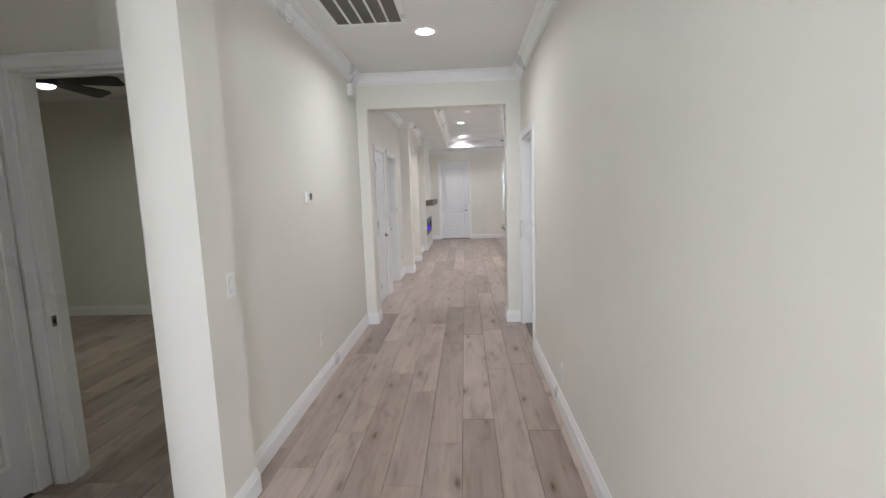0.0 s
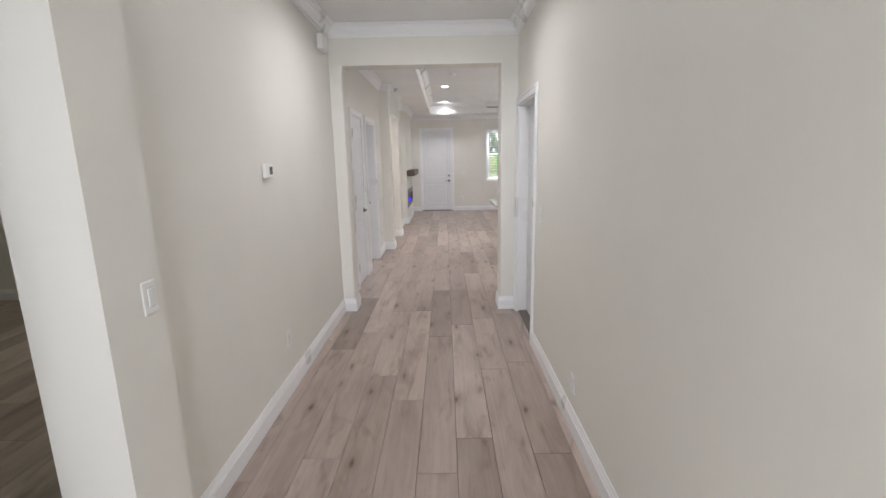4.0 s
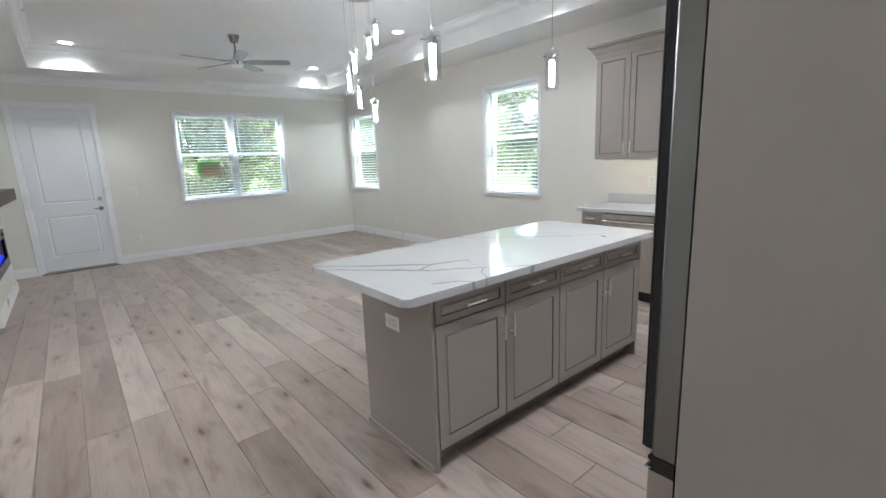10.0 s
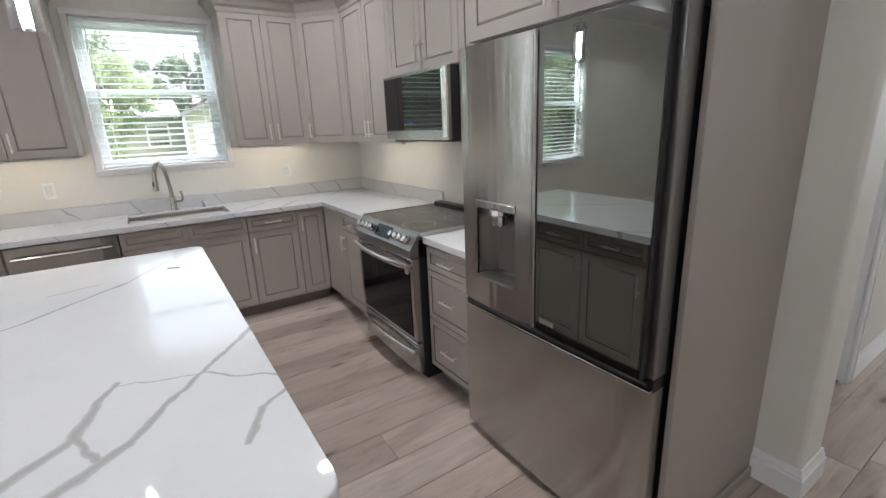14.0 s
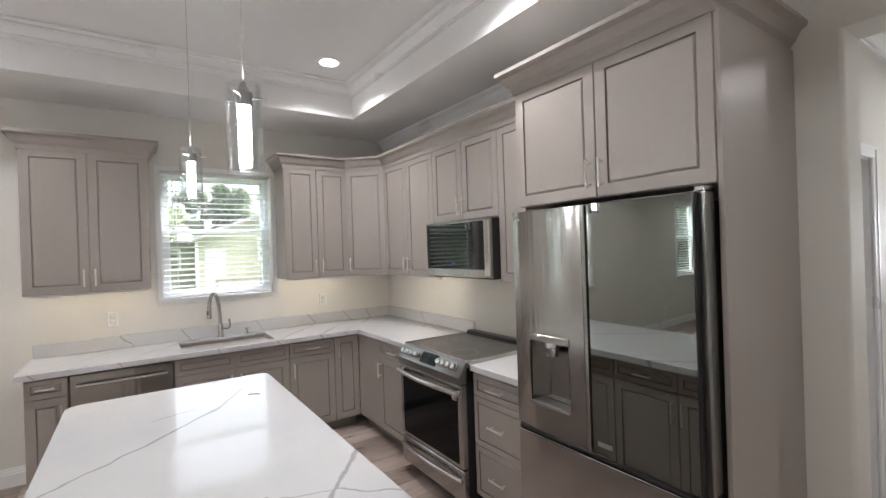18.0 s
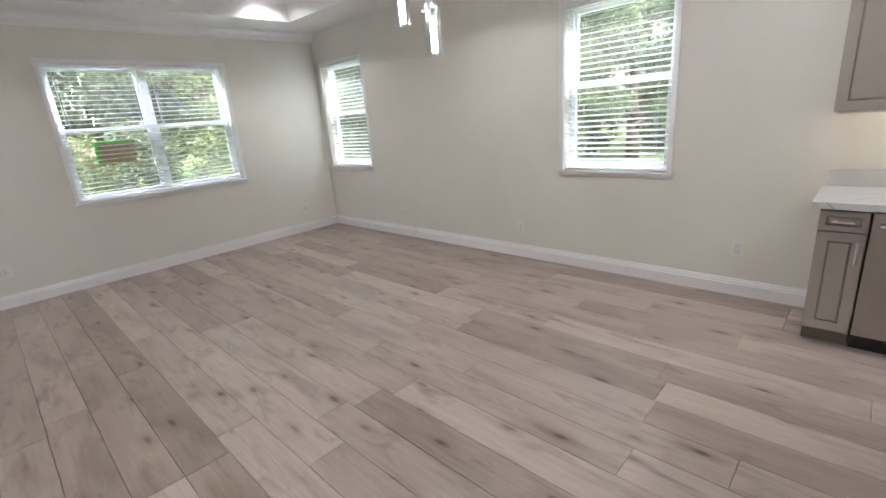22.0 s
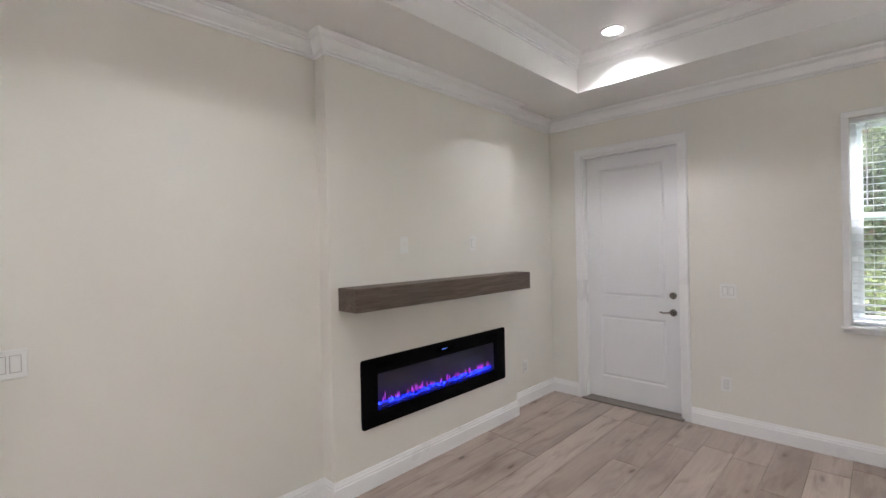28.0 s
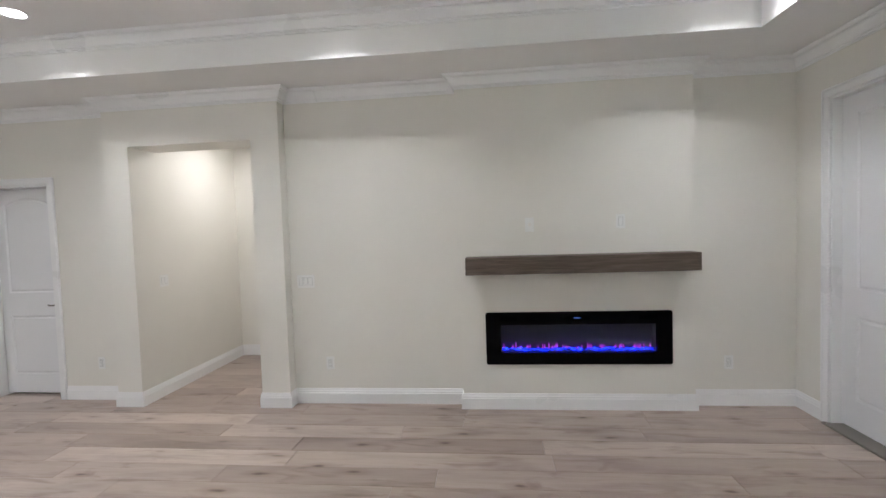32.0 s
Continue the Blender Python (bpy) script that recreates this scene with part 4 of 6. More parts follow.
plate(pose(BR[2], 12.215, 1.60, rz=W_), "blank")
plate(pose(BR[2], 12.965, 1.605, rz=W_), "switch")
plate(pose(-1.054, 1.79, 1.15, rz=W_), "switch", 1)
plate(pose(HALL_W, 3.24, 0.39, rz=W_), "outlet")
plate(pose(HALL_W, 5.42, 1.15, rz=W_), "switch", 3)
plate(pose(HALL_W, 5.5, 0.37, rz=W_), "outlet")
plate(pose(HALL_W, 8.0, 0.37, rz=W_), "outlet")
plate(pose(HALL_E, 2.72, 0.29, rz=E_), "outlet")
plate(pose(HALL_E, 3.72, 1.17, rz=E_), "switch")
plate(pose(-1.32, 8.56, 1.158, rz=180), "switch", 2)

th = thing("thermostat", pose(HALL_W, 3.12, 1.555, rz=W_), "white wall thermostat with a grey display", "thermostat")
part("case", box(-0.06, -0.026, -0.045, 0.06, 0, 0.045, 0.008, seg=2), PLASTIC, th)
part("display", box(-0.005, -0.0275, -0.022, 0.042, -0.025, 0.026, 0.001), BLACK, th, "grey liquid crystal display")
bell = thing("door_chime", pose(HALL_W, 4.63, 2.66, rz=W_), "white plastic door chime box high on the wall", "door chime")
part("case", box(-0.09, -0.055, -0.065, 0.09, 0, 0.065, 0.01, seg=2), PLASTIC, bell)
part("grille", boxes([(-0.06, -0.057, -0.04 + 0.016 * k, 0.06, -0.054, -0.034 + 0.016 * k) for k in range(6)]), PLASTIC, bell)

vent = thing("ceiling_vent", pose(-0.62, 3.12, CEIL), "white return air grille in the hall ceiling", "ceiling vent")
part("vent_frame", boxes([(-0.29, -0.29, -0.012, 0.29, -0.25, 0), (-0.29, 0.25, -0.012, 0.29, 0.29, 0), (-0.29, -0.25, -0.012, -0.25, 0.25, 0), (0.25, -0.25, -0.012, 0.29, 0.25, 0)], 0.003), TRIM, vent)
part("backing", box(-0.25, -0.25, -0.003, 0.25, 0.25, -0.001), TOE, vent)
for k in range(4):
    x = -0.15 + 0.1 * k
    part("mullion", box(x - 0.008, -0.25, -0.011, x + 0.008, 0.25, -0.004), TRIM, vent)
for k in range(25):
    y = -0.24 + 0.02 * k
    part("slat", box(-0.25, y - 0.005, -0.008, 0.25, y + 0.003, -0.005), TOE, vent)

# the two added kitchen lights of LIGHTS get the same fitting
for lx, ly, lz in [(a, b, TRAY) for a, b in LIGHTS] + [(-0.21, 3.62, CEIL)]:
    d = thing("recessed_light", pose(lx, ly, lz), "round white recessed ceiling light, lit", "ceiling light", "recessed lights")
    part("trim_ring", lathe([(0.075, -0.001), (0.098, -0.001), (0.098, -0.004), (0.09, -0.009), (0.075, -0.006), (0.075, -0.001)], 28), TRIM, d)
    part("diffuser", lathe([(0.0, -0.004), (0.075, -0.004), (0.075, -0.002), (0.0, -0.002)], 28), LIT, d)
smoke = thing("smoke_detector", pose(0.17, 9.3, TRAY), "white round smoke detector on the ceiling", "smoke detector")
part("case", lathe([(0, -0.035), (0.045, -0.035), (0.06, -0.025), (0.065, 0.0), (0, 0.0)], 24), PLASTIC, smoke)
part("vent_ring", lathe([(0.062, -0.022), (0.066, -0.02), (0.066, -0.014), (0.062, -0.012)], 24), TRIM, smoke)
# ---------------------------------------------------------------- kitchen cabinets
def pull(length, parent, m):
    b = rod((-length / 2, -0.032, 0), (length / 2, -0.032, 0), 0.006)
    for x in (-length / 2 + 0.018, length / 2 - 0.018):
        rod((x, 0, 0), (x, -0.032, 0), 0.005, b)
    return part("handle", b, NICKEL, parent, "satin nickel bar pull", m=m)


def shaped_front(name, parent, x0, z0, x1, z1, y=0.0, rail=0.055):
    """A framed front with a dark glazed groove round its raised panel; its face lies at y - 0.02."""
    r = min(rail, (x1 - x0) * 0.28, (z1 - z0) * 0.3)
    bm = bmesh.new()

    def ring(inset, depth):
        return [bm.verts.new(c) for c in ((x0 + inset, depth, z0 + inset), (x1 - inset, depth, z0 + inset), (x1 - inset, depth, z1 - inset), (x0 + inset, depth, z1 - inset))]

    rings = [ring(0, y - 0.0005), ring(0, y - 0.0185), ring(0.0018, y - 0.02), ring(r - 0.003, y - 0.02), ring(r, y - 0.0185), ring(r, y - 0.0115)]
    for k, (p, q) in enumerate(zip(rings, rings[1:])):
        for i in range(4):
            bm.faces.new((p[i], p[(i + 1) % 4], q[(i + 1) % 4], q[i])).material_index = int(k >= 4)
    bm.faces.new(rings[-1]).material_index = 1
    bm.faces.new(rings[0][::-1])
    d = part(name, bm, [CABINET, GLAZE], parent)
    g = 0.004
    part("panel", prism([(x0 + r + g, z0 + r + g), (x1 - r - g, z0 + r + g), (x1 - r - g, z1 - r - g), (x0 + r + g, z1 - r - g)], y - 0.019, y - 0.0116, min(0.008, r * 0.3)), CABINET, d)
    return d


def base_unit(m, w, layout, label, depth=0.585, handed=0, body=True, top=0.885):
    """layout: 'drawer_door', 'false_doors', 'door', 'drawers', 'double'."""
    t = thing("base_cabinet", m, label, "cabinet", "kitchen base cabinets")
    part("body", box(0.001, 0.0, 0.1, w - 0.001, depth, top), CABINET, t)
    part("toe_kick", box(0.0, 0.06, 0.0, w, depth, 0.1), TOE, t)
    g = 0.004
    zt, zd = top - 0.012, 0.745

    def door(a, b, z1, side):
        d = shaped_front("door", t, a + g, 0.115, b - g, z1)
        x = b - g - 0.03 if side > 0 else a + g + 0.03
        pull(0.13, d, pose(x, -0.02, z1 - 0.11, ry=90))

    def drawer(a, b, lo, hi, handle=True):
        d = shaped_front("drawer", t, a + g, lo + g, b - g, hi - g, rail=0.032)
        if handle:
            pull(min(0.13, (b - a) * 0.45), d, pose((a + b) / 2, -0.02, (lo + hi) / 2))

    if layout == "drawer_door":
        drawer(0, w, zd, zt)
        door(0, w, zd - g, handed or 1)
    elif layout == "door":
        door(0, w, zt - g, handed or 1)
    elif layout == "false_doors":
        drawer(0, w / 2, zd, zt, False)
        drawer(w / 2, w, zd, zt, False)
        door(0, w / 2, zd - g, 1)
        door(w / 2, w, zd - g, -1)
    elif layout == "double":
        drawer(0, w / 2, zd, zt)
        drawer(w / 2, w, zd, zt)
        door(0, w / 2, zd - g, 1)
        door(w / 2, w, zd - g, -1)
    elif layout == "drawers":
        for lo, hi in ((0.735, zt), (0.43, 0.735), (0.115, 0.43)):
            drawer(0, w, lo, hi)
    elif layout == "blank":
        part("filler", box(0.0, -0.018, 0.112, w, 0.0, top - 0.012, 0.002), CABINET, t)
    return t


FX = 3.985  # cabinet fronts of the east run
for y1, y0, lay, hand, lab in ((8.212, 7.985, "drawer_door", 1, "narrow greige raised-panel base cabinet beside the dishwasher"), (7.363, 6.505, "false_doors", 0, "greige raised-panel sink base cabinet with two doors"), (6.505, 6.10, "drawer_door", -1, "greige raised-panel base cabinet with a drawer"), (6.10, 5.86, "door", -1, "narrow greige raised-panel corner cabinet")):
    base_unit(pose(FX - 0.0, y1, 0, rz=WESTWARD), y1 - y0, lay, lab, EAST - FX - 0.005, hand)
FY = 5.84  # fronts of the south run
base_unit(pose(FX - 0.02, FY, 0, rz=NORTHWARD), FX - 0.02 - 3.53, "blank", "greige blind corner cabinet front", FY - KITCHEN_S - 0.005)
base_unit(pose(3.53, FY, 0, rz=NORTHWARD), 3.53 - 3.0, "drawer_door", "greige raised-panel base cabinet beside the range", FY - KITCHEN_S - 0.005, -1)
base_unit(pose(2.215, FY, 0, rz=NORTHWARD), 2.215 - 1.765, "drawers", "greige three-drawer base cabinet between range and refrigerator", FY - KITCHEN_S - 0.005)


def crown_cap(parent, pts, z):
    prof = [(0, z), (0.008, z), (0.012, z + 0.03), (0.03, z + 0.05), (0.05, z + 0.09), (0.075, z + 0.105), (0.075, z + 0.125), (0, z + 0.125)]
    return part("crown", moulding(pts, prof), CABINET, parent, "stepped greige crown on the cabinet")


UZ0, UZ1 = 1.418, 2.465


def upper_unit(m, w, z0, z1, doors, label, depth=0.31, crown=True, ends=(False, False), hinge=1, beyond=0.0):
    t = thing("wall_cabinet", m, label, "cabinet", "kitchen wall cabinets")
    part("body", box(0.001, 0, z0, w - 0.001, depth, z1), CABINET, t)
    g = 0.003
    for k in range(doors):
        a, b = w * k / doors, w * (k + 1) / doors
        d = shaped_front("door", t, a + g, z0 + g, b - g, z1 - g)
        side = hinge if doors == 1 else (1 if k == 0 else -1)
        x = b - 0.033 if side > 0 else a + 0.033
        pull(0.13, d, pose(x, -0.02, z0 + 0.11, ry=90))
    if crown:
        pts = ([(w, depth + beyond)] if ends[1] else []) + [(w, -0.02), (0, -0.02)] + ([(0, depth)] if ends[0] else [])
        crown_cap(t, [Vector(p) for p in pts][::-1][::-1], z1 - 0.01)
    return t


UX = 4.255
# housings for the unseen strips, assumed along with their lamps
for x, y, length, turn in STRIPS:
    sl = thing("assumed_cabinet_light", pose(x, y, UZ0, rz=turn), "slim light strip assumed under the wall cabinet", "light strip", "strips under the wall cabinets")
    part("housing", box(-length / 2 - 0.01, -0.014, -0.016, length / 2 + 0.01, 0.014, -0.0005, 0.002), PLASTIC, sl)
upper_unit(pose(UX, 8.243, 0, rz=WESTWARD), 0.76, UZ0, UZ1, 2, "greige raised-panel wall cabinet beside the window", EAST - UX - 0.004, ends=(True, True))
upper_unit(pose(UX, 6.435, 0, rz=WESTWARD), 6.435 - 5.815, UZ0, UZ1, 2, "greige raised-panel wall cabinet beside the sink window", EAST - UX - 0.004, ends=(True, False))
UY = 5.53
corner = thing("wall_cabinet", pose(0, 0, 0), "greige diagonal corner wall cabinet", "cabinet", "kitchen wall cabinets")
cx, cy = 3.94, 5.815
bm = bmesh.new()
loop = [(UX, cy), (cx, UY), (cx, KITCHEN_S + 0.004), (EAST - 0.004, KITCHEN_S + 0.004), (EAST - 0.004, cy)]
lo = [bm.verts.new((x, y, UZ0)) for x, y in loop]
hi = [bm.verts.new((x, y, UZ1)) for x, y in loop]
bm.faces.new(lo), bm.faces.new(hi[::-1])
for k in range(5):
    bm.faces.new((lo[k], lo[(k + 1) % 5], hi[(k + 1) % 5], hi[k]))
part("body", bm, CABINET, corner)
dw = math.hypot(UX - cx, cy - UY)
door_m = pose(UX, cy, 0, rz=math.degrees(math.atan2(UY - cy, cx - UX)))
ob = shaped_front("door", corner, 0.01, UZ0 + 0.003, dw - 0.01, UZ1 - 0.003)
ob.matrix_basis = door_m
pull(0.13, ob, pose(0.045, -0.02, UZ0 + 0.11, ry=90))
crown_cap(corner, [(cx - 0.005, UY + 0.02), (UX - 0.02, cy + 0.005)], UZ1 - 0.01)
upper_unit(pose(cx, UY, 0, rz=NORTHWARD), cx - 3.07, UZ0, UZ1, 2, "greige raised-panel wall cabinet over the worktop", UY - KITCHEN_S - 0.004)
upper_unit(pose(3.07, UY, 0, rz=NORTHWARD), 3.07 - 2.27, 1.865, UZ1, 2, "short greige raised-panel cabinet over the microwave", UY - KITCHEN_S - 0.004)
upper_unit(pose(2.27, UY, 0, rz=NORTHWARD), 2.27 - 1.765, UZ0, UZ1, 1, "greige raised-panel wall cabinet beside the refrigerator", UY - KITCHEN_S - 0.004, hinge=1)
RX0, RX1 = 0.735, 1.765
fc = upper_unit(pose(RX1, 5.84, 0, rz=NORTHWARD), RX1 - RX0 - 0.02, 1.865, UZ1 + 0.02, 2, "deep greige raised-panel cabinet above the refrigerator", 5.84 - KITCHEN_S - 0.004, ends=(True, True), beyond=0.058)
inv = fc.matrix_basis.inverted()
part("end_panel", box(0, -0.053, 0.0, 0.02, 0.652, UZ1 + 0.02, 0.001), CABINET, fc, m=inv @ pose(RX0, KITCHEN_S, 0))
part("base_shoe", box(-0.012, -0.053, 0, -0.0005, 0.66, 0.05, 0.003), CABINET, fc, m=inv @ pose(RX0, KITCHEN_S, 0))
part("end_panel", box(0.0005, 0.001, 0.0, 0.018, 0.60, 1.865, 0.001), CABINET, fc, m=inv @ pose(RX1, KITCHEN_S, 0))


# ---------------------------------------------------------------- worktops
def slab_outline(pts, z0, z1, round_at=(), r=0.05, edge=0.006):
    """A flat slab from a plan outline; corners listed in round_at are rounded."""
    out = []
    n = len(pts)
    for k, p in enumerate(pts):
        if k not in round_at:
            out.append(Vector(p))
            continue
        p0, p1, p2 = Vector(pts[k - 1]), Vector(p), Vector(pts[(k + 1) % n])
        a, b = (p0 - p1).normalized(), (p2 - p1).normalized()
        c = p1 + (a + b) * r
        for i in range(9):
            ang = i / 8 * math.pi / 2
            out.append(c - b * r * math.cos(ang) - a * r * math.sin(ang))
    bm = bmesh.new()
    lo_ = [bm.verts.new((p.x, p.y, z0)) for p in out]
    hi_ = [bm.verts.new((p.x, p.y, z1)) for p in out]
    top_ = bm.faces.new(hi_)
    bot_ = bm.faces.new(lo_[::-1])
    for k in range(len(out)):
        bm.faces.new((lo_[k], lo_[(k + 1) % len(out)], hi_[(k + 1) % len(out)], hi_[k]))
    if edge:
        bmesh.ops.bevel(bm, geom=list(top_.edges) + list(bot_.edges), offset=edge, segments=2, affect="EDGES", profile=0.5)
    return bm


ZC0, ZC1 = 0.885, 0.923
CX, CY = 3.925, 5.875
SK = (4.04, 6.60, 4.43, 7.30)  # sink cut-out
wt = thing("worktop", pose(0, 0, 0), "white quartz worktop with grey veins", "countertop")
bm = slab_outline([(CX, 8.25), (CX, CY), (3.0, CY), (3.0, KITCHEN_S + 0.003), (EAST - 0.003, KITCHEN_S + 0.003), (EAST - 0.003, SK[1]), (SK[0], SK[1]), (SK[0], SK[3]), (EAST - 0.003, SK[3]), (EAST - 0.003, 8.25)], ZC0, ZC1, edge=0.0)
box(SK[2], SK[1], ZC0, EAST - 0.003, SK[3], ZC1, bm=bm)
part("slab", bm, QUARTZ, wt)
part("backsplash", boxes([(EAST - 0.022, KITCHEN_S + 0.022, ZC1, EAST - 0.002, 8.24, ZC1 + 0.105), (3.0, KITCHEN_S + 0.002, ZC1, EAST - 0.002, KITCHEN_S + 0.022, ZC1 + 0.105)], 0.002), QUARTZ, wt)
wt2 = thing("worktop", pose(0, 0, 0), "short white quartz worktop between range and refrigerator", "countertop")
part("slab", box(1.785, KITCHEN_S + 0.003, ZC0, 2.225, CY, ZC1, 0.003), QUARTZ, wt2)
part("backsplash", box(1.785, KITCHEN_S + 0.002, ZC1, 2.225, KITCHEN_S + 0.022, ZC1 + 0.105, 0.002), QUARTZ, wt2)

sk = thing("kitchen_sink", pose(0, 0, 0), "undermount stainless steel kitchen sink", "sink")
bm = boxes([(SK[0] - 0.015, SK[1] - 0.015, 0.69, SK[2] + 0.015, SK[3] + 0.015, 0.70), (SK[0] - 0.015, SK[1] - 0.015, 0.70, SK[0], SK[3] + 0.015, ZC0), (SK[2], SK[1] - 0.015, 0.70, SK[2] + 0.015, SK[3] + 0.015, ZC0), (SK[0], SK[1] - 0.015, 0.70, SK[2], SK[1], ZC0), (SK[0], SK[3], 0.70, SK[2], SK[3] + 0.015, ZC0)])
for b in ((SK[0] + 0.001, SK[1] + 0.001, 0.70, SK[0] + 0.005, SK[3] - 0.001, ZC1 - 0.012), (SK[2] - 0.005, SK[1] + 0.001, 0.70, SK[2] - 0.001, SK[3] - 0.001, ZC1 - 0.012), (SK[0] + 0.005, SK[1] + 0.001, 0.70, SK[2] - 0.005, SK[1] + 0.005, ZC1 - 0.012), (SK[0] + 0.005, SK[3] - 0.005, 0.70, SK[2] - 0.005, SK[3] - 0.001, ZC1 - 0.012)):
    box(*b, bm=bm)
part("basin", bm, BASIN, sk)
part("drain", lathe([(0, 0.703), (0.03, 0.703), (0.045, 0.708), (0.045, 0.701), (0, 0.701)], 20, centre=(4.25, 6.95)), CHROME, sk)
fa = thing("kitchen_faucet", pose(4.485, 6.965, ZC1, rz=-38), "satin nickel gooseneck pull-down kitchen faucet", "faucet")
part("base", lathe([(0, 0), (0.032, 0), (0.032, 0.01), (0.024, 0.02), (0.024, 0.11), (0.017, 0.125), (0, 0.125)], 20), FAUCET, fa)
arc = [(0, 0, 0.11), (-0.006, 0, 0.2), (-0.02, 0, 0.29), (-0.034, 0, 0.34), (-0.056, 0, 0.38), (-0.085, 0, 0.4), (-0.115, 0, 0.397), (-0.14, 0, 0.375), (-0.156, 0, 0.335), (-0.164, 0, 0.285)]
part("spout", tube(arc, 0.0165, seg=14), FAUCET, fa, smooth=True)
head = part("spray_head", rod((-0.164, 0, 0.285), (-0.172, 0, 0.19), 0.018, r2=0.023, seg=16), FAUCET, fa)
part("button", box(-0.196, -0.006, 0.225, -0.184, 0.006, 0.262, 0.003), BLACK, head)
part("lever", tube([(0, -0.018, 0.075), (0, -0.07, 0.078), (0.0, -0.088, 0.09), (0.0, -0.09, 0.12), (0.0, -0.082, 0.165)], 0.0085), FAUCET, fa)
so = thing("soap_dispenser", pose(4.49, 6.74, ZC1), "small satin nickel soap dispenser by the sink", "soap dispenser")
part("pump", lathe([(0, 0), (0.018, 0), (0.018, 0.008), (0.009, 0.014), (0.009, 0.035), (0.016, 0.038), (0.016, 0.055), (0, 0.058)], 16), FAUCET, so)
part("nozzle", rod((0, 0, 0.05), (-0.045, 0, 0.047), 0.005), NICKEL, so)

# ---------------------------------------------------------------- island
IX0, IX1, IY0, IY1 = 0.737, 2.925, 6.93, 7.89
isl = thing("island_worktop", pose(0, 0, 0), "large white quartz island worktop with long grey veins and rounded corners", "countertop")
part("slab", slab_outline([(IX0, IY0), (IX1, IY0), (IX1, IY1), (IX0, IY1)], ZC0, ZC1 + 0.002, (0, 1, 2, 3), 0.045, 0.006), QUARTZ, isl)
BX0, BX1, BY0, BY1 = 0.905, 2.82, 7.0, 7.60
wid = (BX1 - BX0 - 0.04) / 2
for k in range(2):
    base_unit(pose(BX0 + 0.02 + k * wid, BY0, 0), wid, "double", "greige raised-panel island cabinet with two drawers and two doors", BY1 - BY0 - 0.02)
ends = thing("kitchen_island", pose(0, 0, 0), "greige painted kitchen island body under the quartz top", "kitchen island")
part("end_panel", box(BX0, BY0 - 0.018, 0.0, BX0 + 0.018, BY1, ZC0 - 0.001, 0.001), CABINET, ends)
part("end_panel", box(BX1 - 0.018, BY0 - 0.018, 0.0, BX1, BY1, ZC0 - 0.001, 0.001), CABINET, ends)
part("back_panel", box(BX0 + 0.018, BY1 - 0.018, 0.0, BX1 - 0.018, BY1, ZC0 - 0.001), CABINET, ends)
part("base_shoe", boxes([(BX0 - 0.012, BY0 - 0.012, 0, BX0, BY1 + 0.012, 0.03), (BX0, BY1, 0, BX1, BY1 + 0.012, 0.03), (BX1, BY0 - 0.012, 0, BX1 + 0.012, BY1 + 0.012, 0.03)], 0.004), CABINET, ends)
plate(pose(BX0, 7.30, 0.69, rz=-90) @ pose(0, 0, 0, ry=90), "outlet")


tie = thing("plastic_strip", pose(2.507, 7.09, ZC1 + 0.002, rz=64), "small dark plastic strip lying on the island worktop", "plastic strip")
part("strip", tube([(-0.028, 0, 0.002), (-0.01, 0.002, 0.004), (0.01, -0.001, 0.003), (0.028, 0.001, 0.002)], 0.002, seg=6), TOE, tie)


# ---------------------------------------------------------------- appliances
def bar_handle(length, stand, r, parent, m, bow=0.02, mat=None, name="handle"):
    pts = []
    for k in range(13):
        u = k / 12 - 0.5
        pts.append((u * length, -stand - bow * (1 - (2 * u) ** 2), 0))
    b = tube(pts, r, seg=12)
    for x in (-length / 2 + 0.012, length / 2 - 0.012):
        rod((x, 0, 0), (x, -stand, 0), r * 0.8, b)
    return part(name, b, mat or CHROME, parent, "curved polished steel handle", m=m)


dw_ = thing("dishwasher", pose(FX, 7.98, 0, rz=WESTWARD), "stainless steel dishwasher with a curved bar handle under the worktop", "dishwasher")
W_DW = 7.98 - 7.368
part("body", box(0.004, 0.02, 0.1, W_DW - 0.004, 0.57, 0.878), BLACK, dw_)
part("door", box(0.004, -0.028, 0.115, W_DW - 0.004, 0.018, 0.872, 0.004), STEEL, dw_)
part("kick_plate", box(0.004, 0.05, 0.0, W_DW - 0.004, 0.55, 0.1), BLACK, dw_)
bar_handle(W_DW - 0.08, 0.03, 0.011, dw_, pose(W_DW / 2, -0.028, 0.80), 0.014)

st = thing("range", pose(3.0, 5.90, 0, rz=NORTHWARD), "stainless steel slide-in electric range with black glass oven door", "range")
W_ST = 0.775
part("body", box(0.004, 0.0, 0.06, W_ST - 0.004, 0.675, 0.905), BLACK, st)
part("oven_door", box(0.004, -0.045, 0.275, W_ST - 0.004, -0.002, 0.80, 0.004), STEEL, st)
part("oven_window", box(0.045, -0.049, 0.30, W_ST - 0.045, -0.044, 0.715, 0.002), OVEN, st)
bar_handle(W_ST - 0.03, 0.022, 0.018, st, pose(W_ST / 2, -0.045, 0.757), 0.032)
part("warming_drawer", box(0.004, -0.04, 0.065, W_ST - 0.004, -0.002, 0.262, 0.004), STEEL, st)
bar_handle(W_ST - 0.04, 0.012, 0.015, st, pose(W_ST / 2, -0.04, 0.205), 0.028)
part("foot", box(0.03, 0.03, 0, W_ST - 0.03, 0.6, 0.06), BLACK, st)
cp = prism([(-0.06, 0.805), (-0.058, 0.85), (0.005, 0.945), (0.03, 0.945), (0.03, 0.805)], 0.004, W_ST - 0.004)
for v in cp.verts:
    v.co = Vector((v.co.y, v.co.x, v.co.z))
